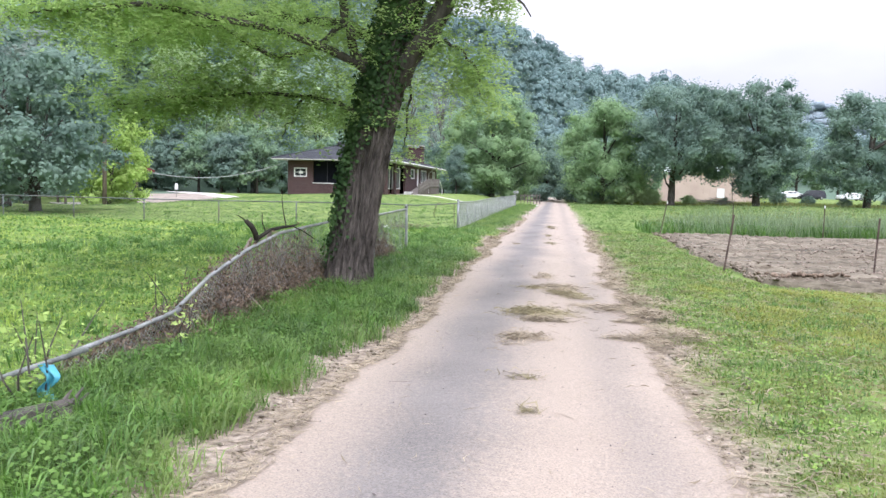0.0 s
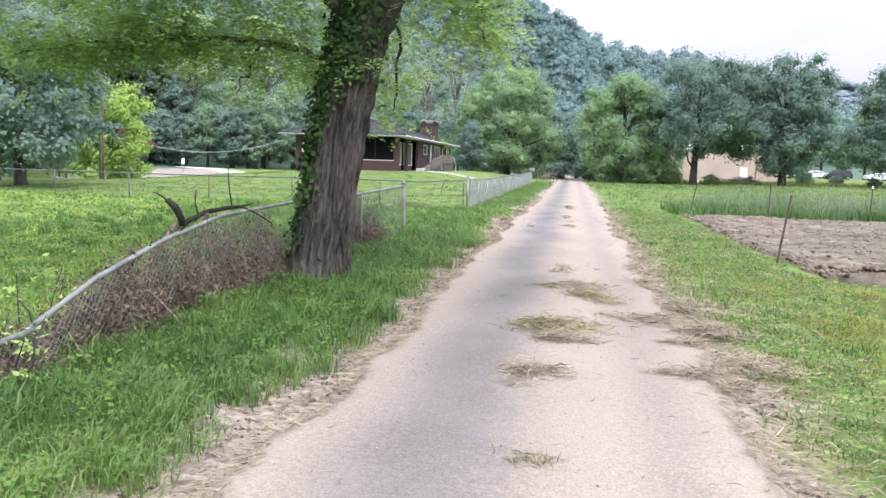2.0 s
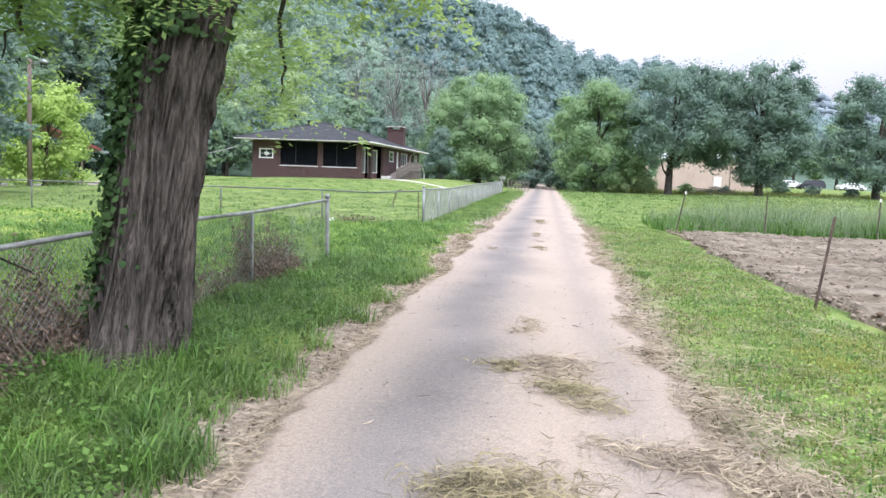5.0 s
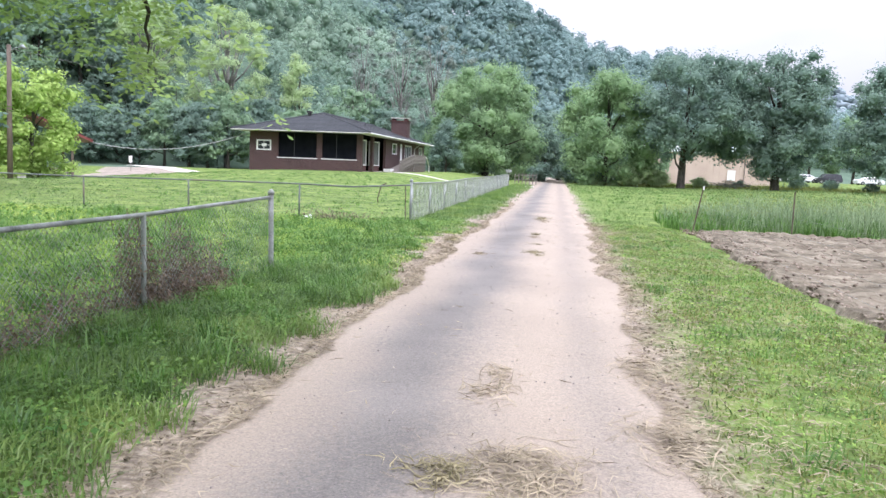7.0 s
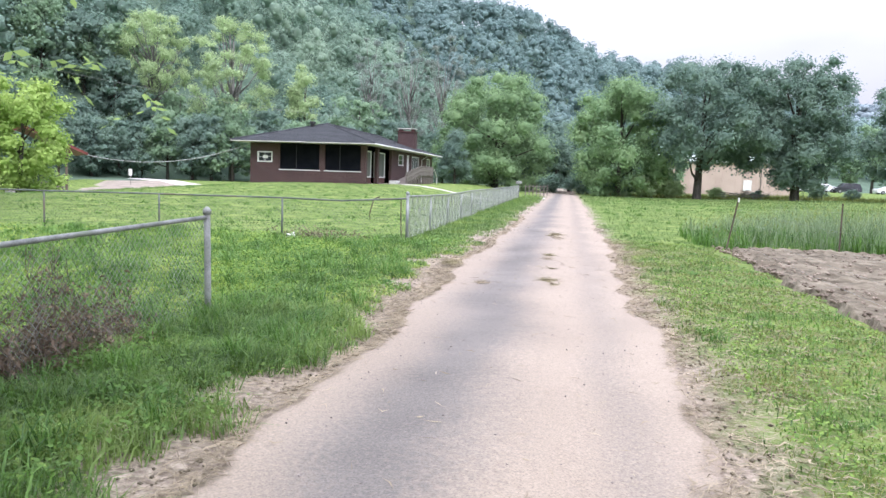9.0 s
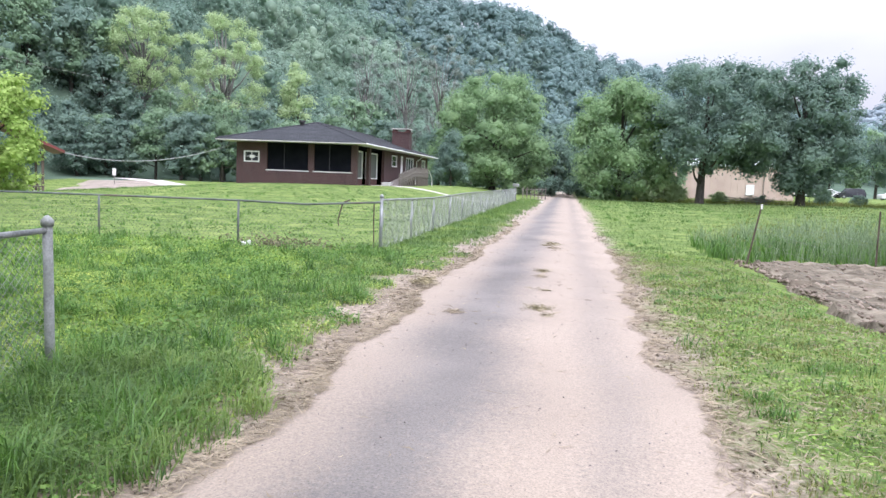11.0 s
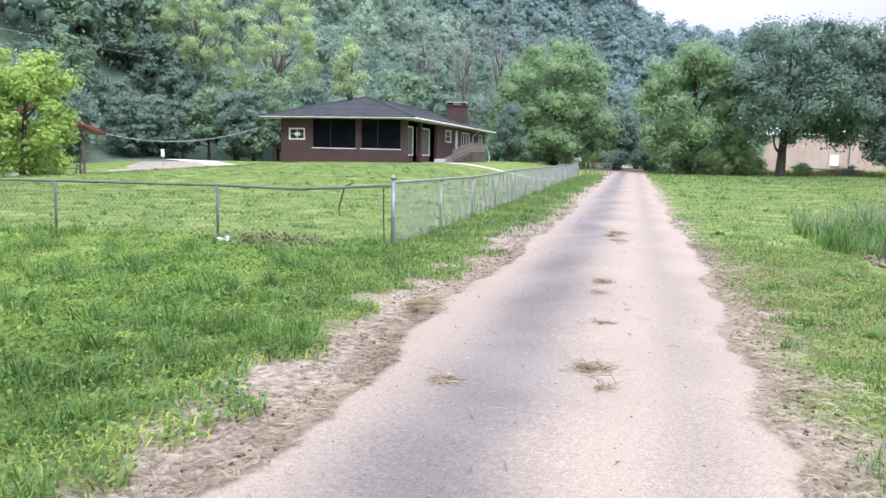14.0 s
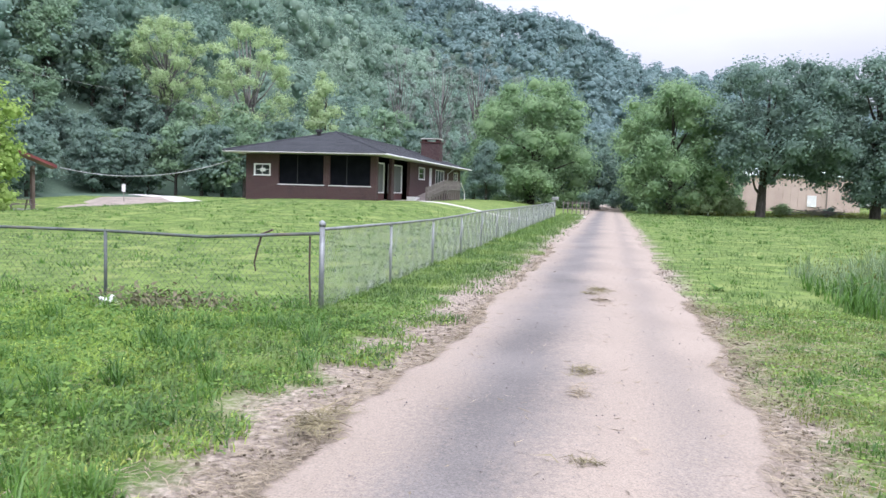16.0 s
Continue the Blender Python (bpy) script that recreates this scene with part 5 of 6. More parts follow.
under(furrowed_trunk(), locust, "grey-brown deeply furrowed trunk")
rngL = np.random.RandomState(77)
random.seed(77)
BOUGHS = [
    ([(-2.80, 12.40, 3.2), (-2.35, 12.3, 3.75), (-1.95, 12.2, 4.3), (-1.5, 12.0, 5.3), (-0.9, 11.8, 6.8)], [0.20, 0.17, 0.15, 0.11, 0.05]),
    ([(-3.05, 12.45, 2.55), (-3.5, 12.3, 2.82), (-4.1, 12.1, 2.95), (-5.0, 11.9, 2.98), (-6.2, 11.6, 2.82), (-7.0, 11.5, 2.7)], [0.06, 0.042, 0.034, 0.026, 0.018, 0.008]),
    ([(-3.0, 12.4, 3.0), (-3.3, 12.1, 3.6), (-3.45, 11.9, 4.2), (-3.7, 11.7, 5.2), (-4.2, 11.5, 6.6)], [0.10, 0.075, 0.065, 0.05, 0.02]),
    ([(-3.45, 11.95, 4.0), (-4.0, 11.9, 3.6), (-4.5, 11.8, 3.5), (-5.2, 11.7, 3.9), (-6.4, 11.5, 4.1)], [0.05, 0.045, 0.04, 0.03, 0.012]),
    ([(-2.9, 12.6, 3.9), (-3.9, 13.2, 4.3), (-5.4, 13.8, 4.6), (-7.4, 14.2, 4.4), (-8.8, 14.4, 4.1)], [0.10, 0.08, 0.06, 0.035, 0.012]),
    ([(-3.0, 12.3, 3.3), (-4.2, 11.3, 3.8), (-5.8, 10.4, 4.0), (-7.4, 9.9, 3.7)], [0.07, 0.05, 0.035, 0.012]),
    ([(-2.6, 12.4, 4.9), (-3.6, 11.4, 5.8), (-5.0, 10.6, 6.3), (-6.8, 10.0, 6.2)], [0.11, 0.08, 0.05, 0.015]),
    ([(-2.2, 12.3, 3.9), (-1.75, 12.3, 3.75), (-1.45, 12.35, 3.4), (-1.4, 12.3, 3.0)], [0.035, 0.025, 0.018, 0.008]),
    ([(-1.9, 12.2, 4.4), (-1.4, 12.5, 4.7), (-1.0, 12.7, 4.6), (-0.7, 12.9, 4.3)], [0.05, 0.035, 0.025, 0.01]),
    ([(-2.5, 12.5, 5.4), (-1.8, 13.6, 6.4), (-1.0, 14.8, 7.0)], [0.10, 0.06, 0.02]),
    ([(-4.1, 12.1, 2.95), (-4.4, 12.3, 2.6), (-4.55, 12.35, 2.35)], [0.022, 0.016, 0.006]),
    ([(-5.0, 11.9, 2.98), (-5.7, 12.3, 3.2), (-6.6, 12.7, 3.3)], [0.025, 0.018, 0.007]),
]
BOUGHS = [([(x + 0.22, y - 0.6, z) for x, y, z in pts], rr) for pts, rr in BOUGHS]
BOUGHS += [([(-2.62, 12.0, 3.6), (-3.2, 12.9, 3.35), (-3.75, 13.6, 2.95), (-4.3, 14.1, 2.75)], [0.05, 0.04, 0.03, 0.01]),
           ([(-2.5, 12.1, 3.8), (-2.5, 13.0, 3.3), (-2.7, 13.6, 2.65), (-2.8, 13.85, 2.3)], [0.035, 0.025, 0.016, 0.006])]
for pts, rr in BOUGHS:
    fine_pts, fine_r = [], []
    for k in range(len(pts) - 1):
        for q in range(4):
            t = q / 4
            p = Vector(pts[k]).lerp(Vector(pts[k + 1]), t)
            fine_pts.append(p + Vector(rngL.normal(0, 0.025, 3)))
            fine_r.append(rr[k] + (rr[k + 1] - rr[k]) * t)
    fine_pts.append(Vector(pts[-1]))
    fine_r.append(rr[-1])
    part("limb", tube(fine_pts, fine_r, 9, rough=0.15), M_LIMB, locust, smooth=True)


def sprays(anchors, rng, length=0.24, pairs=4, leaf=0.07):
    """Drooping compound leaves: leaflets in pairs along a short stalk."""
    n = len(anchors)
    a = rng.uniform(0, 2 * np.pi, n)
    d = np.stack([np.cos(a), np.sin(a), rng.uniform(-0.9, 0.25, n)], -1)
    d /= np.linalg.norm(d, axis=1, keepdims=True)
    side = np.cross(d, np.array([0, 0, 1.0]))
    side /= np.linalg.norm(side, axis=1, keepdims=True) + 1e-9
    up = np.cross(side, d)
    L = (length * rng.uniform(0.7, 1.3, n))[:, None]
    V, F = [], []
    base = 0
    for k in range(pairs * 2 + 1):
        s = 0 if k == pairs * 2 else (1 if k % 2 else -1)
        t = (k // 2 + 1) / (pairs + 0.6)
        c = anchors + d * L * t - np.array([0, 0, 1.0]) * L * 0.25 * t * t
        out = side * s + d * (0.5 if s else 1.0) + rng.normal(0, 0.25, (n, 3))
        out /= np.linalg.norm(out, axis=1, keepdims=True)
        wd = np.cross(out, up + rng.normal(0, 0.3, (n, 3)))
        wd /= np.linalg.norm(wd, axis=1, keepdims=True) + 1e-9
        ll = leaf * rng.uniform(0.8, 1.2, n)[:, None]
        q = np.stack([c, c + out * ll * 0.5 + wd * ll * 0.24, c + out * ll, c + out * ll * 0.5 - wd * ll * 0.24], 1)
        V.append(q.reshape(-1, 3))
        i = np.arange(n)[:, None] * 4 + base
        F.append(np.concatenate([i + np.array([[0, 1, 2]]), i + np.array([[0, 2, 3]])], 0))
        base += n * 4
    return np.concatenate(V), np.concatenate(F)


# leaves gather on twigs that leave the limbs
anch = []
for li, (pts, rr) in enumerate(BOUGHS):
    for k in range(len(pts) - 1):
        L = (Vector(pts[k + 1]) - Vector(pts[k])).length
        weight = (0.15 if k == 0 else 0.55 if k == 1 else 1.0) * (1.5 if li in (1, 4, 5, 6) else 2.6 if li in (7, 8) else 1.0)
        for _ in range(int(L * 62 * weight)):
            p = np.array(Vector(pts[k]).lerp(Vector(pts[k + 1]), rngL.uniform()))
            twig = rngL.normal(0, 1, 3) * np.array([0.55, 0.55, 0.30]) + np.array([0, 0, 0.12])
            m = rngL.randint(3, 8)
            for q in range(m):
                anch.append(p + twig * (0.35 + 0.65 * q / m) + rngL.normal(0, 0.05, 3))
anch = np.array([p for p in anch if np.hypot(p[0] - stem_at(p[2])[0][0], p[1] - 11.85) > 0.42 and p[0] < -0.8])
v, f = sprays(anch, rngL)
under(mesh_np("foliage", v, f, M_LEAF_LOCUST), locust, "feathery yellow-green compound leaves")
cl = clump_set(10.5, 4.6, 12.0, 46, rngL, 0.7, 0, 0.13)
p, nr = crown_points(13000, [(c[0] - 3.3, c[1] + 12.0, c[2], c[3], c[4]) for c in cl], rngL, 0.3)
keep = (p[:, 0] < -1.3) | (p[:, 2] > 7.5)
v, f = leaf_cards(p[keep], nr[keep], 0.17, rngL, 0.45)
under(mesh_np("upper_crown", v, f, M_LEAF_LOCUST), locust)
# ivy, thick on the field side, ragged below
ip, inr = [], []
while len(ip) < 6200:
    z = rngL.uniform(0.3, 5.2)
    a = rngL.normal(3.5 + 0.45 * (z > 2.5), 0.45 + 0.4 * (z > 2.5))
    if rngL.uniform() > np.clip((z - 0.2) / 3.0, 0.12, 1):
        continue
    c, r = stem_at(z)
    d = np.array([math.cos(a), math.sin(a), 0])
    ip.append(c + d * (r + 0.045 + abs(rngL.normal(0, 0.06))))
    inr.append(d + np.array([0, 0, 0.35]))
v, f = leaf_cards(np.array(ip), np.array(inr), 0.068, rngL, 0.85, 0.5)
under(mesh_np("ivy", v, f, M_IVY), locust, "dark green ivy leaves climbing the bark")
for k in range(7):
    a0 = 3.4 + rngL.normal(0, 0.45)
    pts = []
    for z in np.linspace(0.0, 4.6, 22):
        c, r = stem_at(z)
        a = a0 + 0.25 * math.sin(z * 1.7 + k)
        pts.append(tuple(c + np.array([math.cos(a), math.sin(a), 0]) * (r + 0.045)))
    part("ivy_stem", tube(pts, [0.013] * len(pts), 5), M_LIMB, locust)

# ---- fallen branch on the fence ----
snag = tagged(new("fallen_branch"), "dark dead branch fallen across the fence rail", "branch")
part("limb", tube([(-3.74, 9.2, 0.84), (-3.75, 9.4, 0.92), (-3.76, 9.8, 0.985), (-3.77, 10.3, 1.0), (-3.75, 10.6, 1.0), (-3.73, 10.85, 1.02)], [0.020, 0.024, 0.024, 0.022, 0.018, 0.008], 9, rough=0.2), M_DEADWOOD, snag, smooth=True)
part("limb", tube([(-3.75, 9.28, 0.88), (-3.755, 9.27, 0.96), (-3.79, 9.23, 1.06), (-3.85, 9.18, 1.13)], [0.028, 0.033, 0.034, 0.026], 9, rough=0.2), M_DEADWOOD, snag, smooth=True)
for pts in ([(-3.845, 9.18, 1.12), (-3.88, 9.15, 1.16), (-3.92, 9.12, 1.19), (-3.95, 9.1, 1.2)], [(-3.76, 10.4, 1.0), (-3.84, 10.5, 1.2), (-3.9, 10.6, 1.38), (-3.9, 10.62, 1.46)], [(-3.75, 9.6, 0.97), (-3.86, 9.75, 1.08), (-3.9, 9.85, 1.2)], [(-3.74, 10.6, 1.0), (-3.6, 10.7, 0.92), (-3.5, 10.9, 0.8)]):
    part("twig", tube(pts, [0.010, 0.008, 0.006, 0.003][:len(pts)], 5), M_DEADWOOD, snag)
for pts, r in (([(-3.82, 9.3, 0.9), (-3.9, 9.05, 0.62), (-3.93, 8.85, 0.35), (-3.95, 8.7, 0.0)], 0.024), ([(-3.8, 9.85, 0.95), (-3.84, 9.8, 0.6), (-3.86, 9.7, 0.3), (-3.9, 9.55, 0.0)], 0.018), ([(-3.8, 9.9, 0.95), (-3.83, 10.0, 0.6), (-3.86, 10.05, 0.3), (-3.86, 10.0, 0.0)], 0.015)):
    part("dead_stem", tube(pts, [r, r * 0.95, r * 0.9, r * 0.8], 7, rough=0.25), M_DEADVINE, snag, smooth=True)


# ---- dead vines on the near fence ----
def rail_z(y):
    ys = [p[0] for p in FA][::-1]
    return float(np.interp(y, ys, [p[1] for p in FA][::-1]))


def vines(label, spans, stems, bits, seed, reach=1.0):
    """Dry stems hanging from the rail and a litter of dead leaves on them."""
    rng = np.random.RandomState(seed)
    root = tagged(new("dead_vines"), label, "vines")
    bm = bmesh.new()
    random.seed(seed)
    P = []
    for _ in range(stems):
        y0, y1, hh = spans[rng.randint(len(spans))]
        y = rng.uniform(y0, y1)
        top = rail_z(y) * min(1.0, hh * rng.uniform(0.2, 1.12))
        x = -3.80 + rng.normal(0, 0.05)
        pts, dx, dy = [], rng.normal(0, 0.13), rng.normal(0, 0.30)
        foot = abs(rng.normal(0, 0.16))
        for q in range(6):
            t = q / 5
            pts.append((x + dx * t * t + foot * t * t + rng.normal(0, 0.03), y + dy * t + rng.normal(0, 0.045), top * (1 - t) + 0.02 + float(height(x, y))))
        tube(pts, [0.003] * 6, 3, bm, cap=False)
        for q in range(int(bits / stems)):
            t = rng.uniform(0, 1) ** 0.8
            i = min(int(t * 5), 4)
            b = np.array(pts[i]) + (np.array(pts[i + 1]) - np.array(pts[i])) * (t * 5 - i)
            P.append(b + rng.normal(0, 0.05, 3))
    part("stem", bm, M_DEADVINE, root)
    P = np.array(P)
    v, f = leaf_cards(P, rng.normal(0, 1, P.shape), 0.05, rng, 0.45, 0.9)
    under(mesh_np("dry_leaves", v, f, M_DEADLEAF), root, "crumpled brown dead leaves")
    return root


vines("thick brown dead vines hanging through the sagging fence", [(9.0, 10.4, 1.0), (10.2, 11.6, 0.95), (8.2, 9.2, 1.0), (7.2, 8.4, 1.0), (11.2, 12.2, 0.6)], 560, 13000, 61)
vines("brown dead vines on the fallen fence", [(5.0, 7.2, 1.1), (6.0, 7.2, 1.2)], 170, 1800, 62)
vines("dry brown weeds against the fence by the end post", [(15.1, 15.6, 1.05), (16.0, 16.35, 0.85), (16.3, 17.3, 0.55), (15.4, 16.6, 0.45)], 260, 3200, 63)
vines("sparse dry weed stalks along the fence", [(12.8, 15.2, 0.55), (13.2, 14.6, 0.4)], 70, 900, 64)

# ---- things at the fallen end of the fence ----
rag = tagged(new("plastic_rag"), "scrap of blue plastic caught on the fallen fence", "rag")
bm = bmesh.new()
bmesh.ops.create_grid(bm, x_segments=8, y_segments=14, size=0.5)
for q in bm.verts:
    u, w = q.co.x, q.co.y
    q.co = Vector((-3.42 + u * 0.10 + 0.03 * math.sin(w * 9), 4.75 + 0.035 * math.sin(u * 12 + w * 4), 0.20 + w * 0.26 - 0.03 * abs(u)))
part("sheet", bm, M_BLUE, rag, smooth=True)
stump = tagged(new("rotten_log"), "dark broken rotten log in the weeds", "log")
part("log", tube([(-3.5, 3.9, 0.02), (-3.3, 4.1, 0.08), (-3.12, 4.3, 0.12), (-3.02, 4.42, 0.17)], [0.06, 0.085, 0.08, 0.03], 11, rough=0.4), M_LIMB, stump, smooth=False)
for k in range(5):
    part("splinter", tube([(-3.12 + 0.03 * k, 4.32, 0.1), (-3.08 + 0.02 * k, 4.45 + 0.03 * k, 0.2 + 0.04 * (k % 2))], [0.03, 0.006], 5), M_LIMB, stump)

# ---- grass ----
def blades(name, label, pts, h, w, material, seed, lean=0.5, seg=2, kind="stuff", category="grass"):
    """One mesh of many curved grass blades, h metres tall, w wide, at the points."""
    rng = np.random.RandomState(seed)
    n = len(pts)
    x, y = pts[:, 0], pts[:, 1]
    z = height(x, y) - 0.01
    a = rng.uniform(0, 2 * np.pi, n)
    d = np.stack([np.cos(a), np.sin(a), np.zeros(n)], -1)
    s = np.stack([-np.sin(a + 0.6), np.cos(a + 0.6), np.zeros(n)], -1)
    hh = (h * (pts[:, 2] if pts.shape[1] > 2 else 1.0) * rng.uniform(0.45, 1.35, n))[:, None]
    ww = (w * rng.uniform(0.6, 1.4, n))[:, None]
    ln = (lean * rng.uniform(0.1, 1.5, n))[:, None]
    b = np.stack([x, y, z], -1)
    up = np.array([0, 0, 1.0])
    if seg == 2:
        mid = b + up * hh * 0.62 + d * hh * ln * 0.3
        tip = b + up * hh * (1 - 0.28 * ln) + d * hh * ln
        v = np.stack([b - s * ww * 0.5, b + s * ww * 0.5, mid + s * ww * 0.42, mid - s * ww * 0.42, tip], 1)
        i = np.arange(n)[:, None] * 5
        f = np.concatenate([i + np.array([[0, 1, 2]]), i + np.array([[0, 2, 3]]), i + np.array([[3, 2, 4]])], 0)
    else:
        tip = b + up * hh * (1 - 0.2 * ln) + d * hh * ln * 0.8
        v = np.stack([b - s * ww * 0.5, b + s * ww * 0.5, tip], 1)
        f = np.arange(n)[:, None] * 3 + np.array([[0, 1, 2]])
    return tagged(mesh_np(name, v.reshape(-1, 3), f, material), label, category, kind=kind)


def patchy(n, x0, x1, y0, y1, seed, s=0.8, power=1.0, keep=None, near=0.0):
    """Points that gather in tufts: x, y and a height factor."""
    rng = np.random.RandomState(seed)
    k = int(n * 2.2)
    x = rng.uniform(x0, x1, k)
    y = y0 + (y1 - y0) * rng.uniform(0, 1, k) ** (1 + near)
    g = 0.5 + 0.5 * np.clip(0.6 * wave(x, y, s, seed) + 0.5 * wave(x, y, s * 3.1, seed + 1), -1, 1)
    ok = rng.uniform(0, 1, k) < 0.15 + 0.85 * g ** power
    if keep is not None:
        ok &= keep(x, y)
    out = np.stack([x, y, 0.55 + 0.75 * g], -1)[ok]
    return out[:n]


def off_lane(x, y, rl=0.42, rr=0.33):
    """True where grass grows: off the lane and its bare edge, off soil and trunk."""
    stray = np.random.RandomState(len(x)).exponential(0.22, len(x)) - 0.12
    rl = rl * (1 + 0.75 * smooth01(18, 21, y) * (1 - smooth01(28, 36, y)))
    left = x < edge_left(y) - rl * (0.25 + 0.55 * (1 + wave(x, y, 1.7, 301)) + 0.3 * wave(x, y, 0.5, 303)) - stray
    right = x > edge_right(y) + rr * (0.2 + 0.6 * (1 + wave(x, y, 1.5, 302)) + 0.3 * wave(x, y, 0.5, 304)) + stray
    soil = (x > 3.65 + 0.15 * np.sin(y * 2.3)) & (y > 14.9) & (y < 31.5)
    trunk = np.hypot(x + 3.24, y - 11.82) < 0.5
    return (left | right) & ~soil & ~trunk


blades("verge_grass", "lush green uncut verge grass beneath the fence", patchy(56000, -3.7, -1.7, 1.5, 19, 401, 0.5, keep=off_lane), 0.18, 0.0085, M_BLADE_VERGE, 402, 1.0)
blades("verge_grass", "green verge grass along the lane fence", patchy(26000, -3.9, -1.7, 19, 44, 403, 0.6, keep=off_lane), 0.11, 0.012, M_BLADE_VERGE, 404, 1.1)
blades("verge_grass", "green verge grass along the far lane fence", patchy(12000, -3.9, -1.7, 44, 84, 405, 0.8, keep=off_lane), 0.17, 0.024, M_BLADE_VERGE, 406, 0.8, 1)
blades("meadow_grass", "short bright meadow grass in tufts", patchy(50000, -9.5, -3.5, 3, 29, 407, 0.7, 2.2, keep=off_lane), 0.085, 0.010, M_BLADE_MEADOW, 408, 1.3)
blades("meadow_grass", "bright meadow grass farther out", patchy(42000, -30, -9.5, 6, 29, 409, 1.2, 1.3, keep=off_lane), 0.11, 0.022, M_BLADE_MEADOW, 410, 1.0, 1)
blades("meadow_grass", "short green grass and weeds beside the lane", patchy(36000, -7.0, -1.8, 17, 29, 411, 0.6, 2.2, keep=off_lane), 0.075, 0.011, M_BLADE_MEADOW, 412, 1.5)
blades("lawn_grass", "mown green lawn below the house", patchy(70000, -32, -3.9, 29.3, 68, 413, 1.4, 0.6, keep=lambda x, y: off_lane(x, y) & ~((x > -15.4) & (y > 66))), 0.055, 0.034, M_LAWN, 414, 1.0, 1)
blades("mown_verge_grass", "thin mown yellow-green verge grass", patchy(66000, 1.2, 4.2, 2.5, 32, 415, 0.45, 1.6, keep=off_lane, near=0.25), 0.055, 0.008, M_BLADE_DRY, 416, 1.7)
blades("mown_verge_grass", "thin mown yellow-green grass before the garden", patchy(26000, 3.6, 11, 5, 15.4, 417, 0.5, 2.2, keep=off_lane), 0.06, 0.010, M_BLADE_DRY, 418, 1.6)
blades("verge_grass", "green grass growing through the mown verge", patchy(24000, 1.3, 4.0, 4, 32, 419, 0.6, 2.0, keep=off_lane), 0.07, 0.008, M_BLADE_VERGE, 420, 1.0)
blades("field_grass", "green field grass beyond the garden", patchy(42000, 1.3, 22, 32, 72, 421, 1.1, 0.8, keep=off_lane, near=0.4), 0.09, 0.024, M_LAWN, 422, 1.0, 1)
blades("field_grass", "green field grass towards the trees", patchy(22000, 1.3, 46, 70, 98, 423, 1.6, 0.5, keep=off_lane), 0.13, 0.07, M_LAWN, 424, 1.0, 1)

def tufts(n, x0, x1, y0, y1, seed, each=38):
    """Points of separate grass tufts."""
    rng = np.random.RandomState(seed)
    c = np.stack([rng.uniform(x0, x1, n), rng.uniform(y0, y1, n)], -1)
    c = c[off_lane(c[:, 0], c[:, 1])]
    r = np.repeat(rng.uniform(0.04, 0.13, len(c)), each)
    p = np.repeat(c, each, 0) + rng.normal(0, 1, (len(c) * each, 2)) * r[:, None]
    return np.concatenate([p, np.repeat(rng.uniform(0.5, 1.2, len(c)), each)[:, None]], 1)


# The sunny patch is drawn with yellower blades, not with light.
blades("yellowing_grass", "yellowing sunlit grass patch in the mown verge", patchy(16000, 2.3, 4.9, 8.0, 14.6, 427, 0.8, 1.4), 0.06, 0.008, M_BLADE_YELLOW, 462, 1.5)
M_TUFT = mat("tuft_blade", (0.035, 0.10, 0.018), (0.17, 0.33, 0.055), scale=1.2, fine=3, rough=0.4, bump=0, island=0.6, translucent=0.35, spec=0.45)
blades("grass_tufts", "dark green coarse grass tufts in the meadow", tufts(430, -12, -2.2, 15, 29, 451, 60), 0.24, 0.009, M_TUFT, 452, 1.15)
blades("grass_tufts", "dark green coarse grass tufts in the near meadow", tufts(240, -14, -3.9, 4, 17, 453, 44), 0.18, 0.010, M_TUFT, 454, 1.1)
blades("grass_tufts", "coarse gleaming grass tufts in the verge", tufts(150, -3.6, -1.9, 3, 19, 465, 70), 0.26, 0.009, M_TUFT, 466, 1.2)
blades("grass_tufts", "green grass tufts on the mown verge", tufts(260, 1.4, 4.5, 4, 32, 455, 30), 0.10, 0.009, M_TUFT, 456, 1.0)
blades("grass_tufts", "coarse grass tufts on the lawn and field", tufts(500, -28, -4, 29.5, 60, 457, 16), 0.13, 0.03, M_TUFT, 458, 0.9, 1)
blades("grass_tufts", "coarse grass tufts in the far field", tufts(420, 2, 24, 33, 80, 459, 16), 0.16, 0.035, M_TUFT, 460, 0.9, 1)

# tall seeding grass along the garden's far side
def in_tall(x, y):
    return y > 31.7 + 0.25 * np.sin(x * 1.3) - 0.1 * (x - 4) * 0.05 + 0.35 * np.maximum(0, 4.6 - x)


tall = patchy(22000, 3.85, 26, 31.5, 38.5, 425, 0.6, 2.0, keep=in_tall)
tall[:, 2] = (0.25 + 0.9 * ((tall[:, 2] - 0.55) / 0.75) ** 1.2) * np.clip(0.5 + 0.2 * (tall[:, 0] - 3.85), 0.5, 1.15)
blades("tall_grass", "dense tall seeding grass at the garden edge", tall, 1.0, 0.012, M_BLADE_TALL, 426, 0.75)
rngT = np.random.RandomState(429)
hd = tall[rngT.uniform(0, 1, len(tall)) < 0.28]
hc = np.stack([hd[:, 0] + rngT.normal(0, 0.12, len(hd)), hd[:, 1] + rngT.normal(0, 0.12, len(hd)), height(hd[:, 0], hd[:, 1]) + 0.95 * hd[:, 2] * rngT.uniform(0.8, 1.2, len(hd))], -1)
v, f = leaf_cards(hc, np.tile([1.0, -1.0, 0.0], (len(hc), 1)), 0.085, rngT, 0.3)
tagged(mesh_np("seed_heads", v, f, M_BLADE_DRY), "pale feathery seed heads on the tall grass", "grass", kind="stuff")
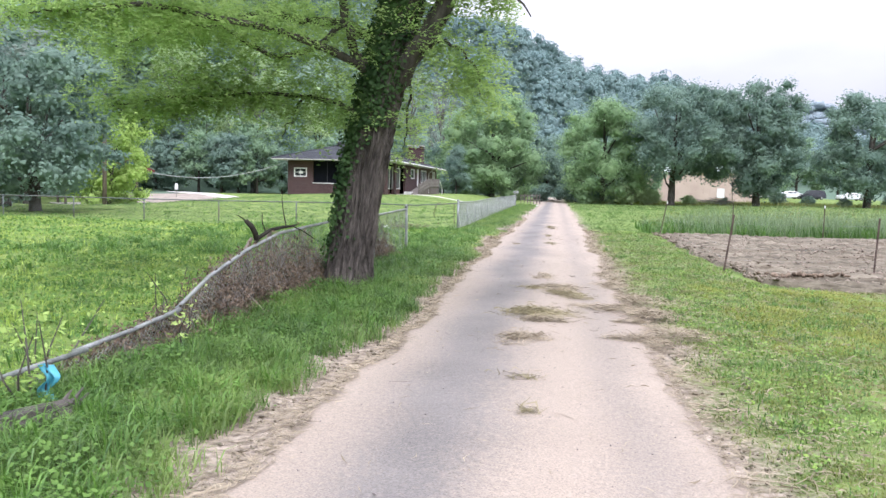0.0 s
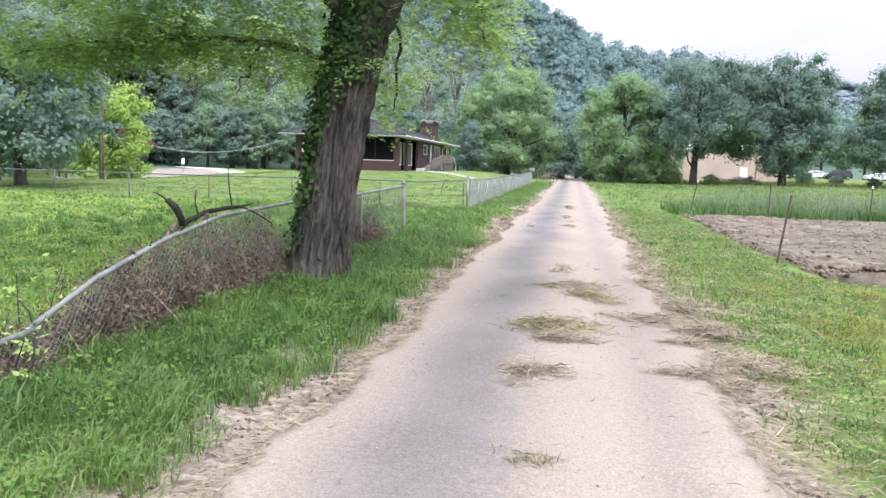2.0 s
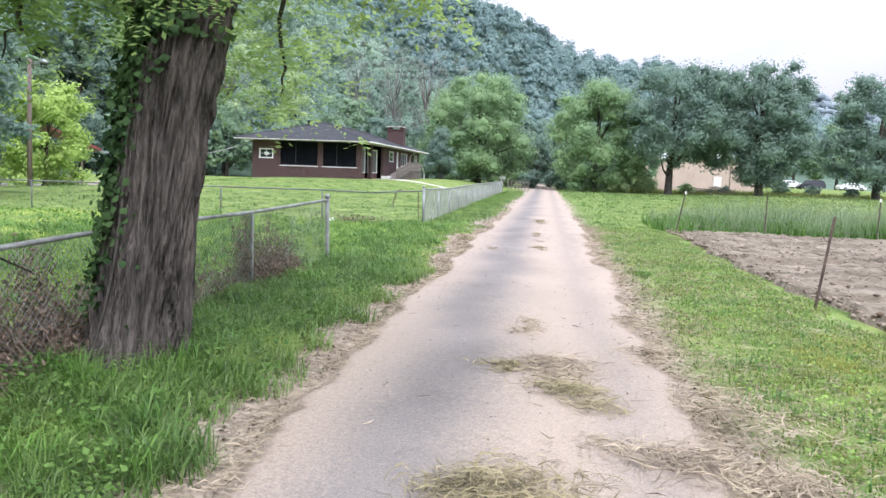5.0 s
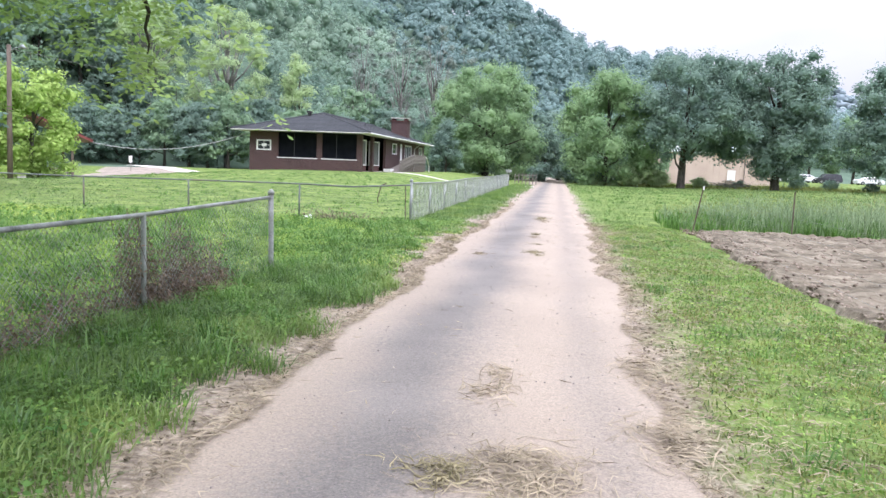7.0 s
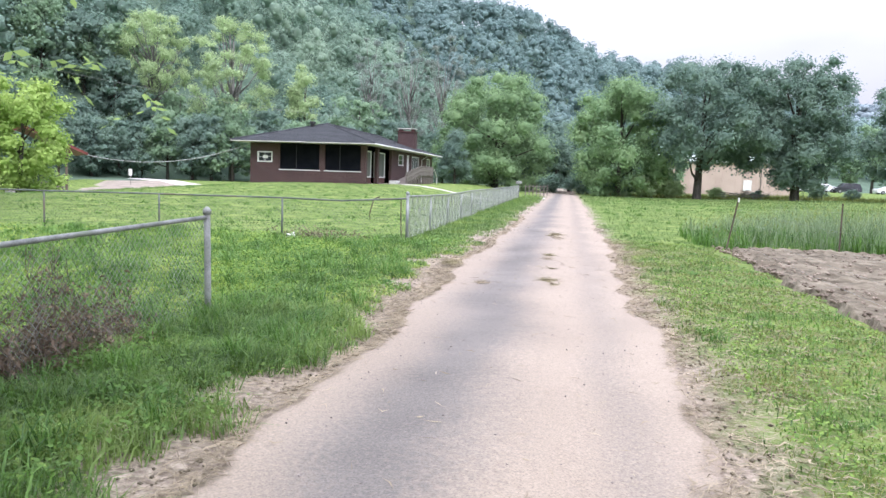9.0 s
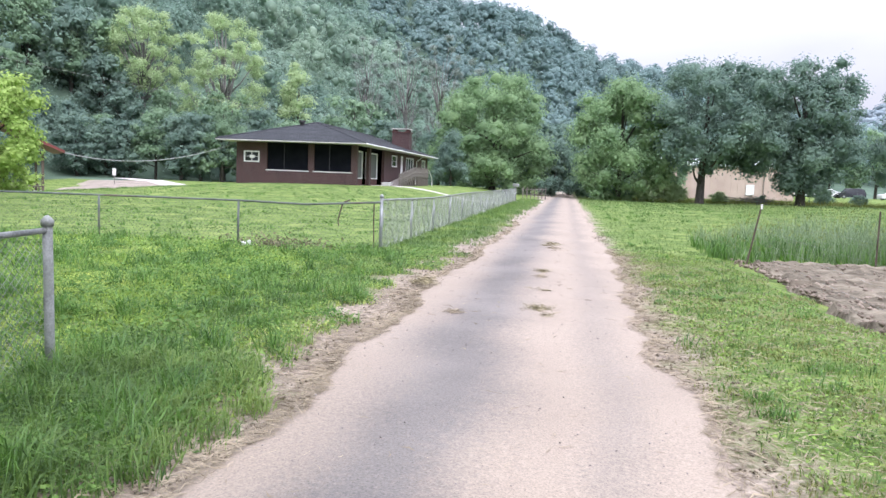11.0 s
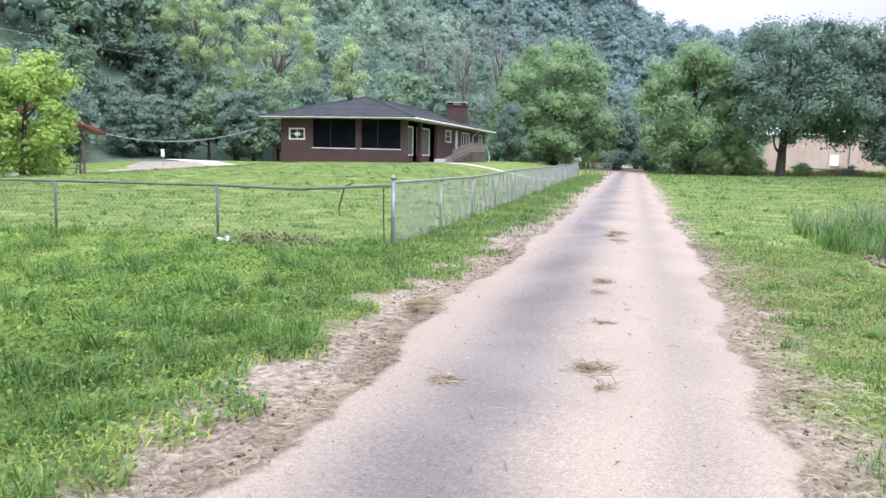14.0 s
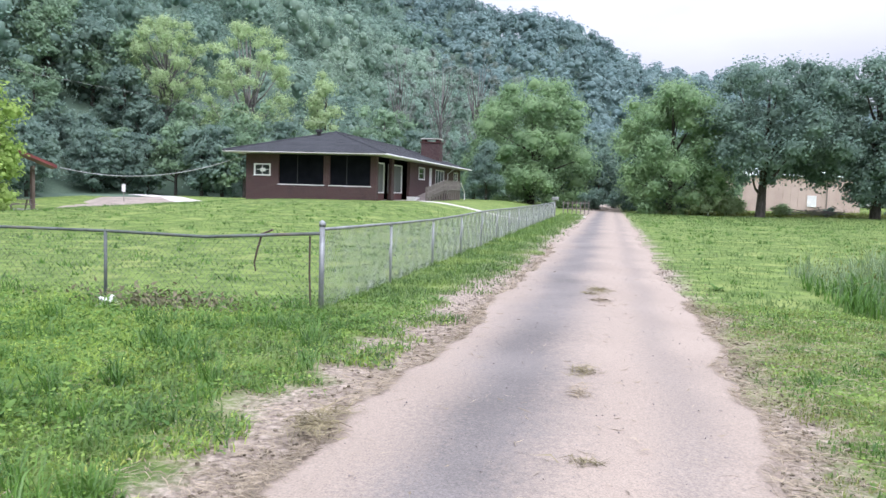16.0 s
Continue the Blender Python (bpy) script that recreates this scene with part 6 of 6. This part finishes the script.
blades("tall_grass", "dark green undergrowth in the tall grass", patchy(14000, 3.5, 26, 31.4, 35, 427, 0.7, 1.6, keep=in_tall), 0.42, 0.022, M_TUFT, 428, 0.7)


# ---- low broad leaves in the grass ----
def weeds(name, label, n, x0, x1, y0, y1, size, material, seed, keep=off_lane, lift=0.05, power=2.5):
    rng = np.random.RandomState(seed)
    p = patchy(n, x0, x1, y0, y1, seed, 0.9, power, keep)
    z = height(p[:, 0], p[:, 1]) + lift * p[:, 2] * rng.uniform(0.2, 1.4, len(p))
    c = np.stack([p[:, 0], p[:, 1], z], -1)
    v, f = leaf_cards(c, np.tile([0, 0, 1.3], (len(c), 1)), size, rng, 0.75)
    return tagged(mesh_np(name, v, f, material), label, "weeds", kind="stuff")


M_WEED = leafmat("weed_leaf", (0.06, 0.14, 0.035), (0.20, 0.33, 0.08), translucent=0.35, scale=1.2)
weeds("clover_leaves", "small clover and weed leaves in the meadow", 34000, -10, -3.5, 3, 29, 0.06, M_WEED, 431)
weeds("clover_leaves", "small clover and weed leaves beside the lane", 36000, -6.5, -1.8, 16, 30, 0.042, M_WEED, 432, lift=0.06)
weeds("clover_leaves", "bright clover leaves in patches beside the lane", 60000, -9, -1.9, 12, 30, 0.033, M_CLOVER, 436, lift=0.07, power=2.6)
weeds("clover_leaves", "green clover leaves in the near verge", 12000, -4.2, -1.9, 2, 14, 0.036, M_WEED, 437, lift=0.10, power=2.2)
weeds("clover_leaves", "green clover leaves in the mown verge", 30000, 1.5, 4.6, 3, 32, 0.032, M_CLOVER, 438, lift=0.035, power=2.0)
weeds("clover_leaves", "broad weed leaves in the verge", 12000, -3.6, -1.9, 2, 17, 0.038, M_WEED, 433, lift=0.12)
weeds("clover_leaves", "weed leaves in the far meadow", 16000, -28, -10, 8, 29, 0.10, M_WEED, 434, lift=0.08)
weeds("clover_leaves", "low weed leaves in the mown verge", 12000, 1.5, 4.2, 3, 32, 0.035, M_WEED, 435, lift=0.02)


def dock_plant(label, leaves, size, seed):
    """A rosette of long broad leaves that arch outwards."""
    rng = np.random.RandomState(seed)
    V, F = [], []
    for k in range(leaves):
        a, L = rng.uniform(0, 6.28), size * rng.uniform(0.6, 1.2)
        d, s = np.array([math.cos(a), math.sin(a), 0]), np.array([-math.sin(a), math.cos(a), 0])
        rise = rng.uniform(0.5, 1.3)
        base = len(V)
        for t, w in ((0, 0.02), (0.3, 0.10), (0.6, 0.12), (0.85, 0.07), (1, 0.005)):
            c = d * L * t + np.array([0, 0, L * rise * t * (1 - 0.62 * t)])
            V += [c - s * w * L, c + s * w * L]
        for q in range(4):
            F.append((base + 2 * q, base + 2 * q + 1, base + 2 * q + 3, base + 2 * q + 2))
    return tagged(mesh_np("weed_plant", np.array(V), np.array(F), M_WEED, True), label, "weed", "weed plants")


docks = [dock_plant("leafy green weed rosette in the grass", 16, 0.26, 441), dock_plant("leafy green weed rosette in the grass", 22, 0.20, 442), dock_plant("tufted green weed in the grass", 30, 0.30, 443)]
rng2 = np.random.RandomState(444)
spots = [(-2.55, 14.6), (-2.4, 14.2), (-3.0, 15.9), (-3.9, 19.9), (-4.6, 20.6), (-3.4, 21.4), (-2.9, 22.6), (-2.6, 23.0), (-2.45, 22.4), (-4.4, 22.8), (-5.3, 21.9), (-3.9, 23.9), (-4.9, 24.6), (-3.1, 24.2), (-5.7, 23.4), (-2.9, 19.4), (-4.3, 18.9), (-6.4, 25.5), (-3.3, 26.3), (-2.7, 26.9), (-2.9, 28.4), (-2.4, 30.5), (-2.6, 33.0), (-2.3, 35.5), (-2.5, 38.5), (-3.0, 31.6), (-7.4, 22.4), (-6.8, 27.2), (-8.2, 25.6), (-2.8, 7.2), (-2.5, 9.1), (-3.0, 5.6), (-2.9, 10.6), (2.3, 24.5), (2.9, 28.4), (1.9, 34.0), (2.2, 38.0), (2.6, 43.0), (-3.2, 17.3), (-2.7, 17.9)]
for i, (x, y) in enumerate(spots):
    src = docks[i % 3]
    o = src if i < 3 else copy_thing(src, pose(0, 0, 0))
    s = rng2.uniform(0.45, 0.85)
    o.matrix_basis = pose(x, y, float(height(x, y)) - 0.01, 0, 0, rng2.uniform(0, 360)) @ Matrix.Diagonal((s, s, s, 1))

# dry weed heap at the cross fence, field sapling by the near fence
v_rng = np.random.RandomState(450)
heap = np.stack([v_rng.normal(-5.6, 0.55, 900), v_rng.normal(28.5, 0.2, 900), np.abs(v_rng.normal(0, 0.11, 900))], -1)
heap[:, 2] += height(heap[:, 0], heap[:, 1])
v, f = leaf_cards(heap, v_rng.normal(0, 1, heap.shape), 0.085, v_rng, 0.4)
tagged(mesh_np("weed_heap", v, f, mat("wilted_weed", (0.07, 0.085, 0.04), (0.24, 0.21, 0.13), scale=2, fine=9, bump=0, island=0.5)), "wilted brown-green weed heap at the cross fence", "weeds", kind="stuff")


def sapling(x, y, h, n, label, seed):
    rng = np.random.RandomState(seed)
    root = tagged(new("sapling"), label, "sapling", "saplings")
    z = float(height(x, y))
    P = []
    for k in range(4):
        e = np.array([x + rng.normal(0, 0.22), y + rng.normal(0, 0.22), z + h * rng.uniform(0.7, 1.05)])
        b = np.array([x + rng.normal(0, 0.04), y + rng.normal(0, 0.04), z - 0.05])
        m = (b + e) / 2 + rng.normal(0, 0.05, 3)
        part("stem", tube([tuple(b), tuple(m), tuple(e)], [0.009, 0.007, 0.003], 5), M_LIMB, root)
        for _ in range(n // 4):
            t = rng.uniform(0.25, 1.05)
            P.append(b + (e - b) * t + rng.normal(0, 0.07, 3))
    P = np.array(P)
    v, f = leaf_cards(P, np.tile([0, 0, 1.0], (len(P), 1)), 0.055, rng, 0.6)
    under(mesh_np("leaves", v, f, M_LEAF_BRIGHT), root)
    return root


sapling(-3.55, 4.7, 0.75, 110, "yellow-green weed sapling at the fallen fence", 461)
sapling(-3.9, 5.4, 0.6, 80, "yellow-green weed sapling at the fallen fence", 462)
sapling(-3.45, 6.6, 0.55, 60, "thin green sapling beside the sagging rail", 463)
sapling(-4.2, 4.3, 0.7, 90, "yellow-green weed sapling in the meadow edge", 464)
sapling(-4.0, 7.6, 0.7, 60, "thin green sapling behind the sagging rail", 465)


# ---- cut straw and hay ----
def straw(pts, z, rng, length=0.16, width=0.0024, tilt=0.12):
    n = len(pts)
    a = rng.uniform(0, 2 * np.pi, n)
    d = np.stack([np.cos(a), np.sin(a), rng.normal(0, tilt, n)], -1)
    s = np.stack([-np.sin(a), np.cos(a), rng.normal(0, 0.5, n)], -1)
    L = (length * rng.uniform(0.35, 1.5, n))[:, None]
    w = (width * rng.uniform(0.6, 1.5, n))[:, None]
    c = np.stack([pts[:, 0], pts[:, 1], z], -1)
    bow = s * L * rng.normal(0, 0.12, (n, 1))
    v = np.stack([c - d * L * 0.5, c - s * w + bow, c + s * w + bow, c + d * L * 0.5], 1)
    i = np.arange(n)[:, None] * 4
    f = np.concatenate([i + np.array([[0, 1, 2]]), i + np.array([[1, 3, 2]])], 0)
    return v.reshape(-1, 3), f


def straw_verge(label, n, side, y0, y1, width, seed):
    rng = np.random.RandomState(seed)
    y = rng.uniform(y0, y1, n)
    off = np.abs(rng.normal(0, width, n)) * (0.55 + 0.9 * (0.5 + 0.5 * wave(y, y * 0.3, 2.2, seed))) - 0.10
    x = edge_left(y) - off if side < 0 else edge_right(y) + off
    z = np.maximum(height(x, y), np.where(off < 0.02, 0.03, -1)) + np.abs(rng.normal(0, 0.012, n)) + 0.004
    v, f = straw(np.stack([x, y], -1), z, rng, 0.15)
    return tagged(mesh_np("straw_litter", v, f, M_STRAW), label, "straw", kind="stuff")


straw_verge("dry cut straw littering the lane edge", 16000, -1, 2, 24, 0.34, 471)
straw_verge("dry cut straw littering the lane edge", 22000, 1, 2, 32, 0.42, 472)
straw_verge("dry cut straw and chaff on the bare lane edge", 6000, -1, 17, 30, 0.5, 474)
straw_verge("dry cut straw along the far lane edge", 5000, -1, 24, 44, 0.22, 473)


def hay_clump(x, y, rx, ry, n, h, seed):
    rng = np.random.RandomState(seed)
    lobes = [(rng.normal(0, 0.35) * rx, rng.normal(0, 0.35) * ry, rng.uniform(0.4, 0.8)) for _ in range(5)]
    k = rng.randint(0, 5, n)
    lx = np.array([q[0] for q in lobes])[k] + rng.normal(0, 1, n) * rx * 0.46 * np.array([q[2] for q in lobes])[k]
    ly = np.array([q[1] for q in lobes])[k] + rng.normal(0, 1, n) * ry * 0.46 * np.array([q[2] for q in lobes])[k]
    r2 = (lx / rx) ** 2 + (ly / ry) ** 2
    z = 0.046 + h * rng.uniform(0, 1, n) * np.exp(-2.2 * r2)
    v, f = straw(np.stack([lx, ly], -1), z, rng, 0.19, 0.0028, 0.24)
    o = mesh_np("hay_clump", v, f, M_HAY if seed % 3 and x < 0.8 else M_STRAW)
    o.matrix_basis = pose(x, y, 0)
    return tagged(o, "flattened clump of drying cut grass on the lane", "hay", "hay clumps", "stuff")


M_HAY = mat("drying_grass", (0.07, 0.062, 0.032), (0.40, 0.35, 0.20), scale=3, fine=9, rough=0.8, bump=0, island=0.5, spec=0.2)
for i, (x, y, rx, ry, n) in enumerate([(-0.33, 7.95, 0.32, 0.32, 420), (-0.26, 9.65, 0.5, 0.62, 900), (0.05, 11.4, 0.46, 0.36, 520), (-0.1, 9.05, 0.36, 0.2, 300), (-0.23, 6.25, 0.17, 0.14, 70), (-0.15, 5.28, 0.11, 0.08, 50), (0.9, 10.25, 0.6, 0.42, 800), (1.3, 9.9, 0.5, 0.4, 420), (0.86, 8.25, 0.34, 0.2, 260), (1.35, 8.6, 0.4, 0.4, 380), (1.35, 11.2, 0.4, 0.7, 420), (0.98, 9.3, 0.22, 0.2, 120), (-0.2, 13.8, 0.22, 0.6, 220), (0.95, 12.9, 0.3, 0.4, 260), (-0.13, 22.5, 0.2, 0.34, 150), (-0.22, 25.7, 0.14, 0.28, 80), (-0.22, 26.4, 0.2, 0.26, 130), (-0.15, 32.4, 0.34, 0.6, 200), (-0.12, 31.2, 0.26, 0.4, 120), (-0.12, 24.1, 0.15, 0.12, 50), (1.0, 14.6, 0.25, 0.6, 200), (-1.08, 22.0, 0.12, 0.12, 40), (-1.85, 24.4, 0.25, 0.4, 160), (-0.06, 22.1, 0.12, 0.2, 40), (0.1, 12.25, 0.5, 0.4, 420), (-0.25, 12.1, 0.3, 0.3, 200)]):
    hay_clump(x, y, rx, ry, int(n * (2.2 if x < 0.8 else 1.4)), 0.07 * min(1.0, rx / 0.4), 480 + i)

def thatch(label, n, x0, x1, y0, y1, seed):
    rng = np.random.RandomState(seed)
    p = patchy(n, x0, x1, y0, y1, seed, 0.8, 2.0, lambda x, y: off_lane(x, y, 0.1, 0.0))
    v, f = straw(p[:, :2], height(p[:, 0], p[:, 1]) + 0.012 + np.abs(rng.normal(0, 0.014, len(p))), rng, 0.13)
    return tagged(mesh_np("thatch", v, f, M_STRAW), label, "straw", kind="stuff")


lane_rng = np.random.RandomState(509)
lx, ly = lane_rng.uniform(-1.6, 1.05, 900), lane_rng.uniform(2, 36, 900)
v, f = straw(np.stack([lx, ly], -1), np.full(900, 0.062), lane_rng, 0.12, 0.003, 0.03)
tagged(mesh_np("stray_straws", v, f, M_STRAW), "single straws blown over the lane", "straw", kind="stuff")
thatch("dry thatch lying in the mown verge", 26000, 1.1, 4.2, 2.5, 31, 498)
thatch("dry thatch in the grass before the garden", 6000, 3.8, 9, 5, 15, 499)
thatch("dry thatch in the meadow edge", 5000, -4.5, -2.0, 17, 30, 500)
bag = tagged(new("plastic_bag"), "crumpled white plastic bag at the cross fence", "bag")
bm = bmesh.new()
bmesh.ops.create_icosphere(bm, subdivisions=3, radius=0.11)
for q in bm.verts:
    k = 1 + 0.28 * math.sin(q.co.x * 47 + q.co.y * 31) + 0.2 * math.sin(q.co.z * 61 + q.co.x * 23)
    q.co = Vector((-6.35 + q.co.x * 1.1 * k, 28.45 + q.co.y * 0.8 * k, float(height(-6.35, 28.45)) + 0.06 + q.co.z * 0.62 * k))
part("sheet", bm, M_WHITE, bag, smooth=True)
loose = tagged(new("loose_wire"), "bent rusty wire hanging from the cross fence rail", "wire")
part("strand", tube([(-4.35, 29.05, 1.04), (-4.5, 29.04, 0.98), (-4.55, 29.03, 0.8), (-4.6, 29.03, 0.6), (-4.58, 29.03, 0.48)], [0.014, 0.016, 0.014, 0.012, 0.008], 6), M_RUST, loose)
part("strand", tube([(-3.83, 29.05, 0.98), (-3.82, 29.03, 0.5), (-3.80, 29.03, 0.05)], [0.014] * 3, 6), M_RUST, loose)

# ---- loose stones and clods ----
def pebbles(name, label, pts, size, material, seed, lift=0.0, zf=None):
    """Small uneven stones, one mesh."""
    rng = np.random.RandomState(seed)
    oct_v = np.array([[1, 0, 0], [0, 1, 0], [-1, 0, 0], [0, -1, 0], [0, 0, 0.7], [0, 0, -0.7]], dtype=float)
    oct_f = np.array([[0, 1, 4], [1, 2, 4], [2, 3, 4], [3, 0, 4], [1, 0, 5], [2, 1, 5], [3, 2, 5], [0, 3, 5]])
    n = len(pts)
    s = size * rng.uniform(0.4, 1.6, n)[:, None, None]
    v = oct_v[None] * s * rng.uniform(0.6, 1.3, (n, 6, 1))
    z = (zf or height)(pts[:, 0], pts[:, 1]) + lift
    v = v + np.stack([pts[:, 0], pts[:, 1], z], -1)[:, None, :]
    f = oct_f[None] + (np.arange(n) * 6)[:, None, None]
    return tagged(mesh_np(name, v.reshape(-1, 3), f.reshape(-1, 3), material), label, "stones", kind="stuff")


rng3 = np.random.RandomState(490)
sp = np.stack([3.8 + 15 * rng3.uniform(0, 1, 11000) ** 1.3, rng3.uniform(15, 31.3, 11000)], -1)
sp[:, 1] = np.where(rng3.uniform(0, 1, 11000) < 0.6, np.round(sp[:, 1] / 0.62) * 0.62 + rng3.normal(0, 0.09, 11000) + 0.1 * np.sin(sp[:, 0]), sp[:, 1])
sp = sp[(sp[:, 1] > 15) & (sp[:, 1] < 31.4)]
pebbles("soil_clods", "crumbled brown clods on the tilled soil", sp, 0.033, M_CLOD, 491, 0.0, soil_height)
dk = np.stack([rng3.normal(4.75, 0.32, 260), rng3.normal(15.85, 0.09, 260)], -1)
pebbles("soil_clods", "dark lumps of turned sod at the garden edge", dk, 0.045, M_DEADLEAF, 494, 0.03, soil_height)
lp = np.stack([rng3.uniform(-1.6, 1.1, 2600), rng3.uniform(1, 40, 2600)], -1)
M_GRIT = mat("grit", (0.10, 0.085, 0.08), (0.35, 0.31, 0.29), scale=5, fine=30, island=0.5)
pebbles("lane_grit", "loose grit and crumbs on the lane", lp[:1300], 0.006, M_GRIT, 492, 0.0, lambda x, y: np.full(len(x), 0.058))
ep = np.concatenate([np.stack([edge_left(y) - np.abs(rng3.normal(0, 0.3, 1500)), y], -1) for y in [rng3.uniform(2, 40, 1500)]] + [np.stack([edge_right(y) + np.abs(rng3.normal(0, 0.3, 1500)), y], -1) for y in [rng3.uniform(2, 40, 1500)]])
pebbles("verge_crumbs", "crumbs of dry earth beside the lane", ep, 0.014, M_SOIL, 493, 0.008)

# wire strands between the garden stakes
wire_fence = tagged(new("garden_wire"), "thin slack wire strands between the garden stakes", "wire")
for a, b in (((4.2, 30.9), (6.9, 31.4)), ((6.9, 31.4), (10.4, 31.8)), ((10.4, 31.8), (14.6, 32.0)), ((3.6, 16.52), (6.8, 17.4)), ((3.6, 16.52), (4.2, 30.9))):
    for z in (0.25, 0.5, 0.75, 1.0):
        p, q = Vector((*a, z)), Vector((*b, z))
        part("wire", tube([p, p.lerp(q, 0.5) - Vector((0, 0, 0.03)), q], [0.0016] * 3, 4), M_GALVOLD, wire_fence)
# brush pile and dry grass line under the field trees
brush = tagged(new("brush_pile"), "grey heap of cut branches beneath the field trees", "brush")
rng4 = np.random.RandomState(495)
for k in range(40):
    c = Vector((19.5 + rng4.normal(0, 1.1), 99 + rng4.normal(0, 0.5), 0.45 + abs(rng4.normal(0, 0.25))))
    d = Vector((rng4.normal(0, 1), rng4.normal(0, 0.6), rng4.normal(0, 0.25))) * 0.9
    part("stick", tube([c - d, c, c + d], [0.04, 0.03, 0.01], 5), M_GREYLIMB, brush)
blades("dry_grass", "pale dry grass under the field trees", patchy(9000, 4, 46, 98.5, 112, 496, 1.5, 0.6), 0.5, 0.06, M_BLADE_DRY, 497, 0.6, 1)
